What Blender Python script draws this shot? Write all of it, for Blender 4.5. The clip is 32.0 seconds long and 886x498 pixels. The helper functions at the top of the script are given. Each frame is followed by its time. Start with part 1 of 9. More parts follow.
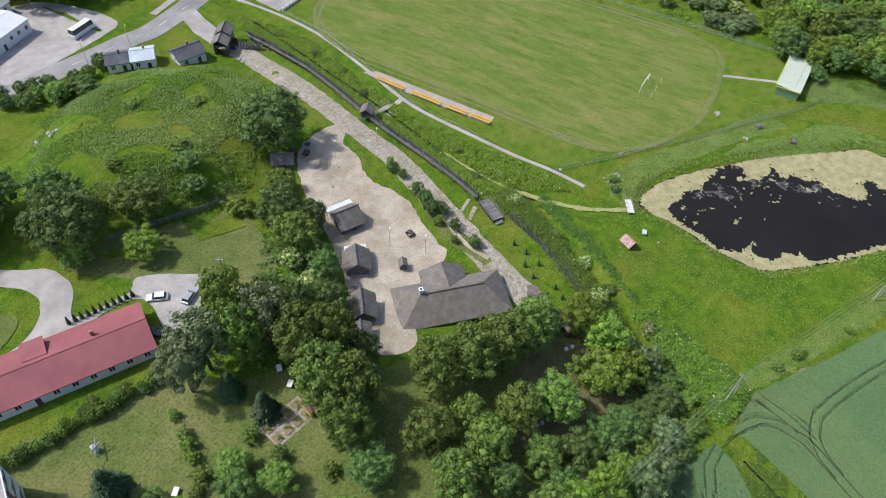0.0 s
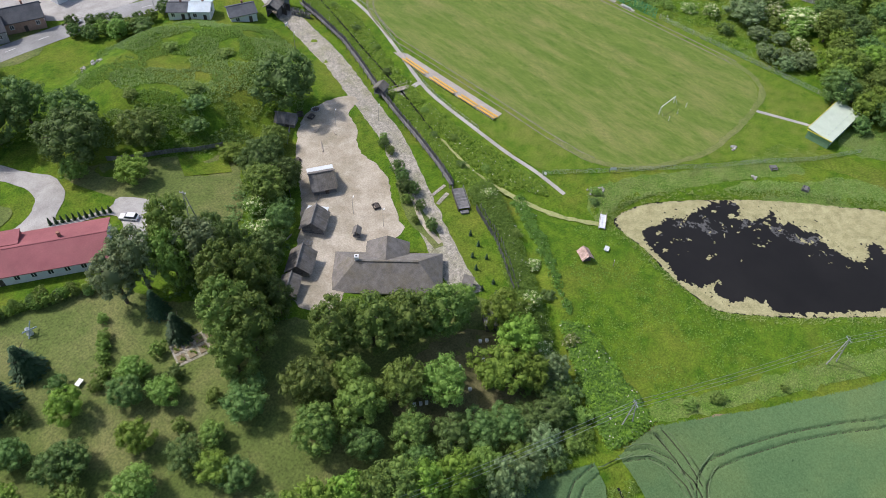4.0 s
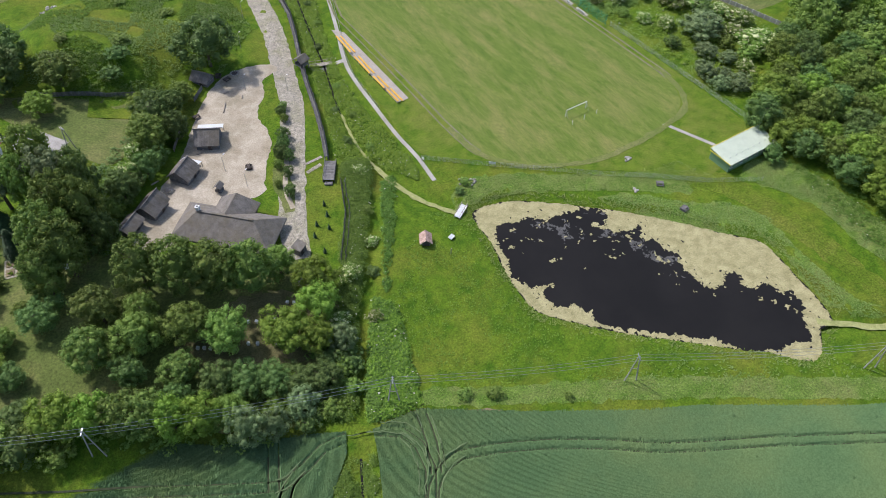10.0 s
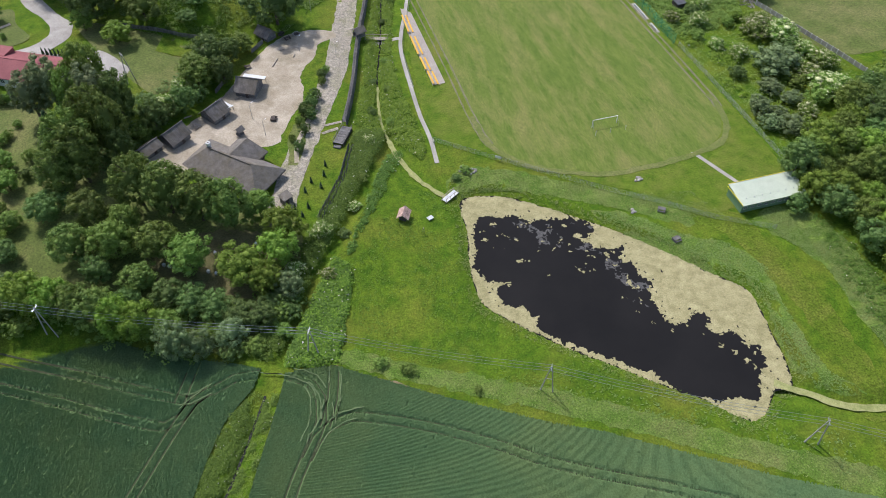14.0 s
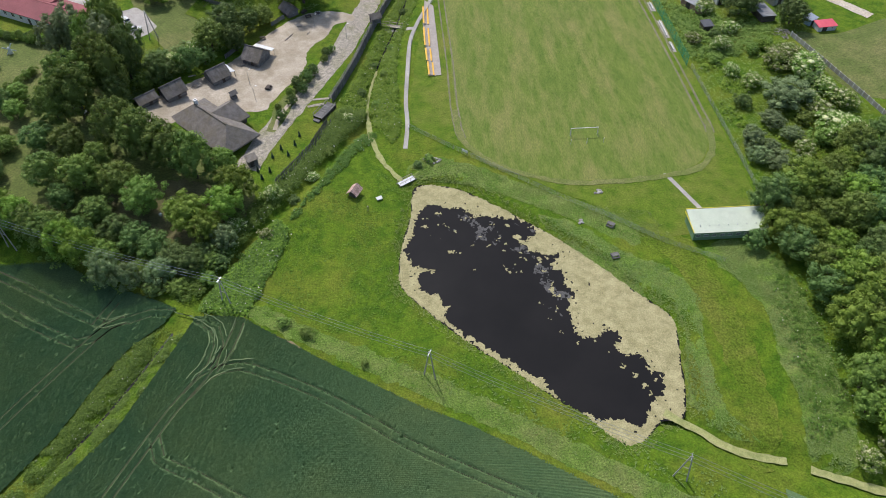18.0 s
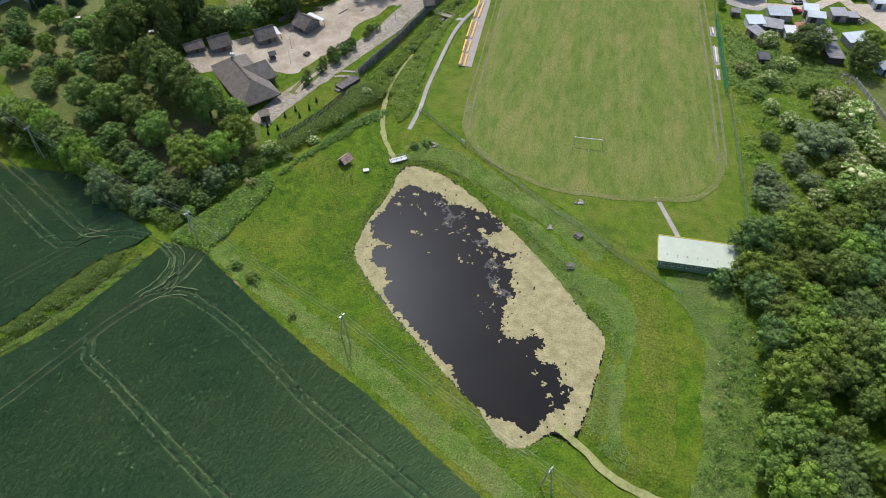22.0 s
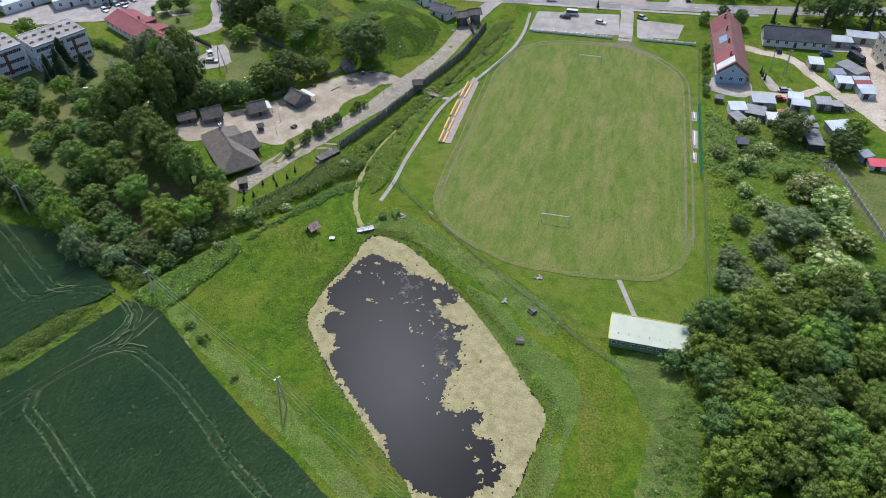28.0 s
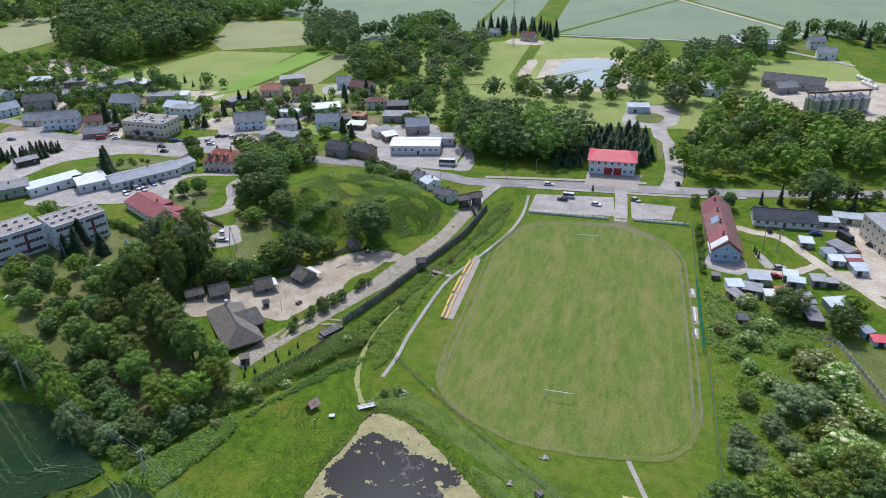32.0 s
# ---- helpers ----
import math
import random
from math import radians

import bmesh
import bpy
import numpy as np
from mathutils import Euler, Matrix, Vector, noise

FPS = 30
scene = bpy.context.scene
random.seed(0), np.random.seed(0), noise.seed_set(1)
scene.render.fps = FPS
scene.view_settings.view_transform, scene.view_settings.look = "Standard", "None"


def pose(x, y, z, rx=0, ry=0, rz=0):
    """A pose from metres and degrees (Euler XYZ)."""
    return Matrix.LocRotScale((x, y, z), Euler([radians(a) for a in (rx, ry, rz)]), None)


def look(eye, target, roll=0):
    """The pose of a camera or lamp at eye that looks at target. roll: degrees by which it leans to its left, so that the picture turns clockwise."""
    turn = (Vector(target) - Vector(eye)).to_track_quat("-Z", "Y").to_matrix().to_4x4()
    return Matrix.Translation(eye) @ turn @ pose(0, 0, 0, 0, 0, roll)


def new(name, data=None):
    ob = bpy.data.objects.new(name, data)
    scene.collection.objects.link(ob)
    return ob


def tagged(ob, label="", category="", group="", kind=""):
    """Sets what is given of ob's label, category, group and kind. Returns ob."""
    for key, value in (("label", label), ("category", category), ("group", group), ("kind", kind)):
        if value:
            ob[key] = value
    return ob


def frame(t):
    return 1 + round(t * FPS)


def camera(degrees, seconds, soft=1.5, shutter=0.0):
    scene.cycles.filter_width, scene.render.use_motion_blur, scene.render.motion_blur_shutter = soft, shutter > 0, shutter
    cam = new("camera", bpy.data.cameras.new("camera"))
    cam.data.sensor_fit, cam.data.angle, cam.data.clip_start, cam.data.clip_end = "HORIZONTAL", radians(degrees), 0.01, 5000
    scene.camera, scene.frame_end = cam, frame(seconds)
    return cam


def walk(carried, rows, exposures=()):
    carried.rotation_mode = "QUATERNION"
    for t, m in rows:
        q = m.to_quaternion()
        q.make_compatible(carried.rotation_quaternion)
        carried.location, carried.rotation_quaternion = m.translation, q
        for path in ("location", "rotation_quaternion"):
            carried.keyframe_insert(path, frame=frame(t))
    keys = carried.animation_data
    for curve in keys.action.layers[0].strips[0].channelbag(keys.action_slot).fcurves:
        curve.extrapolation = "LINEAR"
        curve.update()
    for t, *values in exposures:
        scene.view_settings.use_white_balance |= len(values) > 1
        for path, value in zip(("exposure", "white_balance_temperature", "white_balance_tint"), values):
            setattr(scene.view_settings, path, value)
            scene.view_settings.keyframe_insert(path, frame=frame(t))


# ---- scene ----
from mathutils.geometry import delaunay_2d_cdt

cam = camera(63.6, 32.0, soft=0.9)
METRES, EYE, TILT, LEAN, TURN = 241.5, 125.8, -49.13, -1.69, -59.5
ROWS = [
    (0.0, 0.0, 0.0, 0.0, 0.0, 0.0, -0.0),
    (0.5, 0.02, -0.0018, -0.0015, 0.88, -0.03, -1.04),
    (1.0, 0.0405, -0.0034, -0.003, 1.45, -0.03, -1.69),
    (1.5, 0.0608, -0.0047, -0.0041, 2.01, -0.03, -2.34),
    (2.0, 0.0808, -0.0059, -0.0052, 2.88, -0.03, -3.36),
    (2.5, 0.1009, -0.0064, -0.0056, 4.6, -0.15, -5.31),
    (3.0, 0.1212, -0.0068, -0.0062, 6.46, -0.28, -7.35),
    (3.5, 0.1412, -0.0066, -0.0059, 8.3, -0.52, -9.41),
    (5.5, 0.2241, -0.0006, -0.0003, 12.71, -1.29, -13.95),
    (6.0, 0.2427, 0.0017, 0.0022, 13.29, -1.45, -14.69),
    (6.5, 0.2633, 0.0059, 0.0042, 13.98, -1.55, -15.27),
    (7.0, 0.2833, 0.0096, 0.0074, 14.54, -1.68, -15.82),
    (7.5, 0.3031, 0.0131, 0.0117, 14.95, -1.85, -16.24),
    (8.0, 0.3236, 0.0179, 0.0154, 15.4, -1.92, -16.61),
    (8.5, 0.3439, 0.0225, 0.0194, 15.83, -2.0, -16.92),
    (9.0, 0.3636, 0.0272, 0.0242, 16.24, -2.11, -17.3),
    (9.5, 0.3833, 0.0321, 0.0289, 16.99, -2.33, -17.98),
    (10.0, 0.4028, 0.0372, 0.034, 18.21, -2.72, -19.1),
    (10.5, 0.4224, 0.0425, 0.0393, 19.48, -3.13, -20.23),
    (11.0, 0.4417, 0.0484, 0.0448, 20.74, -3.57, -21.35),
    (11.5, 0.4605, 0.0545, 0.0508, 21.97, -4.03, -22.42),
    (12.0, 0.4795, 0.061, 0.0573, 23.24, -4.54, -23.48),
    (12.5, 0.4983, 0.0676, 0.0635, 24.56, -5.04, -24.55),
    (13.0, 0.5163, 0.0743, 0.0701, 26.42, -5.79, -26.07),
    (13.5, 0.5338, 0.0814, 0.0774, 28.97, -6.95, -28.05),
    (14.0, 0.5517, 0.0889, 0.0847, 31.82, -8.24, -30.14),
    (14.5, 0.569, 0.0965, 0.0924, 34.77, -9.67, -32.16),
    (16.5, 0.6357, 0.1344, 0.1298, 40.92, -12.78, -35.75),
    (17.0, 0.651, 0.1449, 0.1399, 41.93, -13.31, -36.27),
    (17.5, 0.6659, 0.1558, 0.1502, 42.97, -13.83, -36.82),
    (18.0, 0.6802, 0.1667, 0.1607, 44.04, -14.4, -37.36),
    (18.5, 0.6938, 0.1778, 0.1722, 45.16, -15.06, -37.88),
    (19.0, 0.7072, 0.1891, 0.1835, 46.28, -15.7, -38.4),
    (19.5, 0.7198, 0.2005, 0.1953, 47.42, -16.4, -38.93),
    (20.0, 0.7319, 0.2117, 0.2069, 49.12, -17.45, -39.73),
    (20.5, 0.7439, 0.2234, 0.2183, 52.11, -19.32, -41.03),
    (21.0, 0.7553, 0.2351, 0.2304, 55.24, -21.36, -42.24),
    (21.5, 0.7664, 0.2469, 0.2426, 58.46, -23.5, -43.38),
    (22.0, 0.7769, 0.259, 0.2551, 61.78, -25.72, -44.42),
    (22.5, 0.7865, 0.2709, 0.2676, 64.69, -27.72, -45.24),
    (23.0, 0.7957, 0.2839, 0.281, 65.16, -28.0, -45.36),
    (23.5, 0.803, 0.2947, 0.2916, 65.19, -27.99, -45.33),
    (24.0, 0.8076, 0.303, 0.2998, 65.5, -28.28, -45.2),
    (24.5, 0.8106, 0.309, 0.3048, 65.84, -29.4, -45.1),
    (26.5, 0.8106, 0.3131, 0.3084, 66.73, -27.97, -45.08),
    (27.0, 0.8105, 0.3143, 0.3082, 66.97, -26.42, -45.13),
    (27.5, 0.8106, 0.3155, 0.3082, 67.21, -24.83, -45.17),
    (28.0, 0.8106, 0.3153, 0.3084, 67.31, -23.18, -45.17),
    (28.5, 0.8107, 0.3155, 0.3087, 67.44, -21.5, -45.19),
    (29.0, 0.8111, 0.3153, 0.309, 67.54, -19.81, -45.2),
    (29.5, 0.8114, 0.3151, 0.3094, 67.6, -18.1, -45.21),
    (30.0, 0.8116, 0.3152, 0.3099, 67.66, -16.38, -45.18),
    (30.5, 0.8119, 0.3148, 0.3101, 67.69, -14.64, -45.17),
    (31.0, 0.8122, 0.3146, 0.3103, 67.7, -12.92, -45.16),
    (31.5, 0.8125, 0.3142, 0.3105, 67.71, -11.2, -45.13),
    (32.0, 0.8128, 0.314, 0.3106, 67.71, -9.51, -45.12),
]
walk(cam, [(t, pose(0, 0, EYE, TILT, LEAN, TURN) @ pose(METRES * x, METRES * y, METRES * z, 90 + pitch, roll, yaw)) for t, x, y, z, yaw, pitch, roll in ROWS],
     exposures=[(0.0, 0.14, 6250, 13), (10.0, 0.14, 6250, 14), (20.0, 0.02, 6400, 13), (32.0, -0.02, 6000, 14)])

# ---- daylight: a broken bright sky, veiled sun ----
SUN_FROM = Vector((-0.37, 0.93, 0)).normalized()
SUN_HIGH = radians(52)
world = bpy.data.worlds.new("sky")
scene.world = world
world.use_nodes = True
wn, wl = world.node_tree.nodes, world.node_tree.links
sky = wn.new("ShaderNodeTexSky")
sky.sky_type, sky.sun_disc = "NISHITA", False
sky.sun_elevation = SUN_HIGH
sky.sun_rotation = math.atan2(SUN_FROM.x, SUN_FROM.y)
sky.air_density, sky.dust_density = 1.0, 2.5
wl.new(sky.outputs["Color"], wn["Background"].inputs["Color"])
wn["Background"].inputs["Strength"].default_value = 0.15
sun_data = bpy.data.lights.new("sun", "SUN")
sun_data.energy, sun_data.angle, sun_data.color = 3.2, radians(2.5), (1.0, 0.95, 0.89)
sun = new("sun", sun_data)
sun.matrix_world = look(SUN_FROM * 100 * math.cos(SUN_HIGH) + Vector((0, 0, 100 * math.sin(SUN_HIGH))), (0, 0, 0))

# ---- materials ----
def material(name, low, high, scale=1.0, fine=8.0, rough=0.85, bump=0.0, metal=0.0, tint=None, tint_scale=0.05, tint_amount=0.5,
             object_space=False, vary=0.0, fleck=0.35, spec=0.3, stretch=(1, 1, 1), bump_dist=0.05):
    """Two tones mixed by coarse noise and broken up by fine noise; a third tone in wide stains."""
    m = bpy.data.materials.new(name)
    m.use_nodes = True
    n, l = m.node_tree.nodes, m.node_tree.links
    b = n["Principled BSDF"]
    b.inputs["Roughness"].default_value, b.inputs["Metallic"].default_value = rough, metal
    b.inputs["Specular IOR Level"].default_value = spec
    if object_space:
        src = n.new("ShaderNodeTexCoord").outputs["Object"]
    else:
        src = n.new("ShaderNodeNewGeometry").outputs["Position"]
    mp = n.new("ShaderNodeMapping")
    mp.inputs["Scale"].default_value = stretch
    l.new(src, mp.inputs["Vector"])
    src = mp.outputs["Vector"]

    def noise_at(s, detail=4.0, rgh=0.6):
        t = n.new("ShaderNodeTexNoise")
        t.inputs["Scale"].default_value, t.inputs["Detail"].default_value, t.inputs["Roughness"].default_value = s, detail, rgh
        l.new(src, t.inputs["Vector"])
        return t.outputs["Fac"]

    def spread(v, a, c):
        r = n.new("ShaderNodeMapRange")
        r.inputs["From Min"].default_value, r.inputs["From Max"].default_value = a, c
        l.new(v, r.inputs["Value"])
        return r.outputs["Result"]

    def mix(fac, a, c, mode="MIX"):
        x = n.new("ShaderNodeMix")
        x.data_type, x.blend_type = "RGBA", mode
        for sock, v in ((x.inputs["Factor"], fac), (x.inputs["A"], a), (x.inputs["B"], c)):
            if isinstance(v, bpy.types.NodeSocket):
                l.new(v, sock)
            elif isinstance(v, (int, float)):
                sock.default_value = v
            else:
                sock.default_value = (*v, 1)
        return x.outputs["Result"]

    f = noise_at(fine, 5.0, 0.7)
    col = mix(spread(noise_at(scale), 0.32, 0.68), low, high)
    if tint:
        w = n.new("ShaderNodeMath")
        w.operation = "MULTIPLY"
        l.new(spread(noise_at(tint_scale, 5.0, 0.65), 0.45, 0.7), w.inputs[0])
        w.inputs[1].default_value = tint_amount
        col = mix(w.outputs[0], col, tint)
    if fleck:
        col = mix(fleck, col, mix(spread(f, 0.33, 0.67), (0.25, 0.25, 0.25), (1.0, 1.0, 1.0)), "OVERLAY")
    if vary:
        oi = n.new("ShaderNodeObjectInfo")
        h = n.new("ShaderNodeHueSaturation")
        r = n.new("ShaderNodeMapRange")
        r.inputs["To Min"].default_value, r.inputs["To Max"].default_value = 1 - vary, 1 + vary
        l.new(oi.outputs["Random"], r.inputs["Value"])
        l.new(r.outputs["Result"], h.inputs["Value"])
        l.new(col, h.inputs["Color"])
        col = h.outputs["Color"]
    l.new(col, b.inputs["Base Color"])
    if bump:
        bp = n.new("ShaderNodeBump")
        bp.inputs["Strength"].default_value, bp.inputs["Distance"].default_value = bump, bump_dist
        l.new(f, bp.inputs["Height"])
        l.new(bp.outputs["Normal"], b.inputs["Normal"])
    return m


def leaf_material(name, low, high, flower=None, flower_amount=0.0, vary=0.25):
    """Foliage: each leaf clump takes its own tone, with some light passing through."""
    m = bpy.data.materials.new(name)
    m.use_nodes = True
    n, l = m.node_tree.nodes, m.node_tree.links
    b = n["Principled BSDF"]
    b.inputs["Roughness"].default_value, b.inputs["Specular IOR Level"].default_value = 0.6, 0.25
    g = n.new("ShaderNodeNewGeometry")
    oi = n.new("ShaderNodeObjectInfo")
    x = n.new("ShaderNodeMix")
    x.data_type = "RGBA"
    x.inputs["A"].default_value, x.inputs["B"].default_value = (*low, 1), (*high, 1)
    l.new(g.outputs["Random Per Island"], x.inputs["Factor"])
    col = x.outputs["Result"]
    if flower:
        t = n.new("ShaderNodeMath")
        t.operation, t.inputs[1].default_value = "GREATER_THAN", 1 - flower_amount
        l.new(g.outputs["Random Per Island"], t.inputs[0])
        y = n.new("ShaderNodeMix")
        y.data_type = "RGBA"
        l.new(t.outputs[0], y.inputs["Factor"])
        l.new(col, y.inputs["A"])
        y.inputs["B"].default_value = (*flower, 1)
        col = y.outputs["Result"]
    h = n.new("ShaderNodeHueSaturation")
    r = n.new("ShaderNodeMapRange")
    r.inputs["To Min"].default_value, r.inputs["To Max"].default_value = 1 - vary, 1 + vary
    l.new(oi.outputs["Random"], r.inputs["Value"])
    l.new(r.outputs["Result"], h.inputs["Value"])
    hue = n.new("ShaderNodeMapRange")
    hue.inputs["To Min"].default_value, hue.inputs["To Max"].default_value = 0.482, 0.512
    l.new(oi.outputs["Random"], hue.inputs["Value"])
    l.new(hue.outputs["Result"], h.inputs["Hue"])
    l.new(col, h.inputs["Color"])
    l.new(h.outputs["Color"], b.inputs["Base Color"])
    tr = n.new("ShaderNodeBsdfTranslucent")
    l.new(h.outputs["Color"], tr.inputs["Color"])
    ms = n.new("ShaderNodeMixShader")
    ms.inputs["Fac"].default_value = 0.3
    l.new(b.outputs[0], ms.inputs[1])
    l.new(tr.outputs[0], ms.inputs[2])
    l.new(ms.outputs[0], n["Material Output"].inputs["Surface"])
    return m


M = {
    "meadow": material("meadow", (0.044, 0.102, 0.007), (0.104, 0.172, 0.013), 0.42, 2.4, 0.9, 0.8, tint=(0.155, 0.166, 0.026), tint_scale=0.06, tint_amount=0.8, fleck=0.6, bump_dist=0.35, spec=0.1),
    "rough_grass": material("rough_grass", (0.076, 0.146, 0.020), (0.140, 0.212, 0.044), 0.4, 2.6, 0.9, 0.8, tint=(0.185, 0.198, 0.072), tint_scale=0.14, tint_amount=0.7, fleck=0.75, bump_dist=0.5, spec=0.1),
    "lawn": material("lawn", (0.076, 0.108, 0.022), (0.110, 0.138, 0.034), 0.14, 2.0, 0.9, 0.5, tint=(0.165, 0.155, 0.062), tint_scale=0.07, tint_amount=0.7, fleck=0.65, bump_dist=0.12),
    "pitch": material("pitch", (0.080, 0.130, 0.016), (0.128, 0.172, 0.029), 0.40, 2.4, 0.9, 0.4, tint=(0.192, 0.186, 0.062), tint_scale=0.10, tint_amount=0.7, fleck=0.4, bump_dist=0.1, stretch=(1.5, 0.4, 1)),
    "crop": material("crop", (0.084, 0.150, 0.068), (0.108, 0.176, 0.078), 0.06, 3.0, 1.0, 0.0, tint=(0.132, 0.174, 0.066), tint_scale=0.03, tint_amount=0.5, fleck=0.35, spec=0.0),
    "laid_crop": material("laid_crop", (0.095, 0.145, 0.066), (0.140, 0.190, 0.085), 0.8, 5.0, 0.9, 0.3),
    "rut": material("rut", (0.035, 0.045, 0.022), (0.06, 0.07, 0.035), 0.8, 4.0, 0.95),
    "soil": material("soil", (0.16, 0.13, 0.075), (0.24, 0.20, 0.12), 0.5, 5.0, 0.95, 0.3),
    "gravel": material("gravel", (0.325, 0.28, 0.21), (0.455, 0.405, 0.325), 0.25, 2.5, 0.95, 0.5, tint=(0.23, 0.20, 0.135), tint_scale=0.14, tint_amount=0.8, fleck=0.3),
    "cobble": material("cobble", (0.20, 0.185, 0.15), (0.33, 0.30, 0.25), 0.9, 3.2, 0.9, 0.8, tint=(0.15, 0.16, 0.07), tint_scale=0.25, tint_amount=0.6, fleck=0.9),
    "asphalt": material("asphalt", (0.23, 0.228, 0.222), (0.30, 0.297, 0.29), 0.2, 5.0, 0.9, 0.1, tint=(0.15, 0.148, 0.142), tint_scale=0.08, tint_amount=0.6),
    "concrete": material("concrete", (0.30, 0.285, 0.265), (0.41, 0.395, 0.37), 0.3, 5.0, 0.9, 0.1, tint=(0.21, 0.20, 0.175), tint_scale=0.1, tint_amount=0.6),
    "paving": material("paving", (0.29, 0.265, 0.24), (0.37, 0.335, 0.30), 0.5, 6.0, 0.9, 0.1),
    "cinder": material("cinder", (0.125, 0.125, 0.075), (0.19, 0.18, 0.115), 0.4, 3.0, 0.95, 0.2, tint=(0.11, 0.14, 0.04), tint_scale=0.2, tint_amount=0.85, fleck=0.5),
    "water": material("water", (0.0155, 0.0155, 0.016), (0.022, 0.0215, 0.0215), 0.05, 0.8, 0.3, 0.0, fleck=0.0, spec=0.03),
    "lake": material("lake", (0.25, 0.34, 0.36), (0.30, 0.38, 0.40), 0.05, 0.8, 0.3, 0.0, fleck=0.0, spec=0.5),
    "sunk_weed": material("sunk_weed", (0.045, 0.045, 0.045), (0.10, 0.10, 0.098), 0.8, 3.0, 0.9, 0.0, fleck=0.6),
    "scum": material("scum", (0.270, 0.250, 0.125), (0.370, 0.340, 0.185), 0.35, 3.5, 0.9, 0.4, tint=(0.17, 0.165, 0.075), tint_scale=0.45, tint_amount=0.7, fleck=0.45),
    "duckweed": material("duckweed", (0.24, 0.26, 0.095), (0.33, 0.34, 0.145), 0.8, 5.0, 0.9, 0.1, tint=(0.13, 0.17, 0.045), tint_scale=0.5, tint_amount=0.7),
    "thatch": material("thatch", (0.120, 0.111, 0.102), (0.195, 0.182, 0.166), 0.8, 8.0, 0.95, 0.6, tint=(0.13, 0.11, 0.068), tint_scale=0.25, tint_amount=0.6, vary=0.12),
    "old_wood": material("old_wood", (0.115, 0.112, 0.110), (0.20, 0.195, 0.19), 1.5, 12.0, 0.9, 0.4, vary=0.25),
    "dark_wood": material("dark_wood", (0.055, 0.045, 0.04), (0.10, 0.085, 0.075), 1.5, 12.0, 0.9, 0.4, vary=0.2),
    "pale_wood": material("pale_wood", (0.30, 0.26, 0.21), (0.42, 0.37, 0.31), 1.5, 12.0, 0.85, 0.3, vary=0.12),
    "orange_bench": material("orange_bench", (0.62, 0.33, 0.03), (0.74, 0.42, 0.045), 2.0, 12.0, 0.5, 0.05, vary=0.08),
    "white_paint": material("white_paint", (0.70, 0.70, 0.68), (0.80, 0.80, 0.78), 1.0, 9.0, 0.5, fleck=0.1),
    "white_wall": material("white_wall", (0.68, 0.70, 0.72), (0.79, 0.80, 0.82), 0.3, 6.0, 0.85, 0.05, fleck=0.15, tint=(0.42, 0.40, 0.37), tint_scale=0.3, tint_amount=0.4, vary=0.08),
    "pale_wall": material("pale_wall", (0.60, 0.64, 0.70), (0.70, 0.74, 0.79), 0.3, 6.0, 0.85, 0.05, fleck=0.15, tint=(0.46, 0.48, 0.52), tint_scale=0.3, tint_amount=0.4),
    "pink_wall": material("pink_wall", (0.58, 0.47, 0.44), (0.66, 0.55, 0.51), 0.3, 6.0, 0.85, 0.05, fleck=0.15),
    "maroon": material("maroon", (0.16, 0.05, 0.06), (0.22, 0.07, 0.08), 0.8, 6.0, 0.7, fleck=0.15),
    "flat_roof": material("flat_roof", (0.26, 0.25, 0.24), (0.36, 0.345, 0.33), 0.25, 3.0, 0.95, 0.2, tint=(0.18, 0.17, 0.16), tint_scale=0.15, tint_amount=0.7, fleck=0.4),
    "dull_red_roof": material("dull_red_roof", (0.26, 0.085, 0.065), (0.35, 0.125, 0.095), 0.4, 8.0, 0.85, 0.2, fleck=0.3),
    "blue_panel": material("blue_panel", (0.16, 0.25, 0.38), (0.22, 0.32, 0.46), 0.6, 6.0, 0.35, fleck=0.1),
    "blue_wall": material("blue_wall", (0.30, 0.42, 0.56), (0.36, 0.49, 0.63), 0.3, 6.0, 0.85, fleck=0.15),
    "pale_blue_wall": material("pale_blue_wall", (0.58, 0.66, 0.75), (0.66, 0.74, 0.82), 0.3, 6.0, 0.85, fleck=0.15),
    "cream_wall": material("cream_wall", (0.55, 0.49, 0.38), (0.64, 0.58, 0.46), 0.3, 6.0, 0.85, fleck=0.15, vary=0.1),
    "green_wall": material("green_wall", (0.12, 0.22, 0.12), (0.17, 0.28, 0.16), 0.5, 6.0, 0.7, fleck=0.15),
    "pale_green_wall": material("pale_green_wall", (0.30, 0.36, 0.30), (0.38, 0.44, 0.37), 0.5, 6.0, 0.7, fleck=0.15),
    "brick_wall": material("brick_wall", (0.27, 0.17, 0.13), (0.35, 0.23, 0.18), 0.6, 9.0, 0.9, 0.1, vary=0.15),
    "grey_wall": material("grey_wall", (0.27, 0.265, 0.26), (0.37, 0.36, 0.35), 0.4, 8.0, 0.9, 0.1, vary=0.15),
    "red_roof": material("red_roof", (0.235, 0.085, 0.092), (0.30, 0.112, 0.118), 0.25, 7.0, 0.8, 0.1, tint=(0.21, 0.09, 0.09), tint_scale=0.15, tint_amount=0.5, fleck=0.25, spec=0.15),
    "bright_red_roof": material("bright_red_roof", (0.55, 0.08, 0.115), (0.63, 0.115, 0.15), 0.25, 7.0, 0.55, 0.05, fleck=0.15),
    "brown_red_roof": material("brown_red_roof", (0.165, 0.082, 0.078), (0.230, 0.120, 0.112), 0.4, 8.0, 0.85, 0.2, tint=(0.12, 0.08, 0.075), tint_scale=0.3, tint_amount=0.6, vary=0.2),
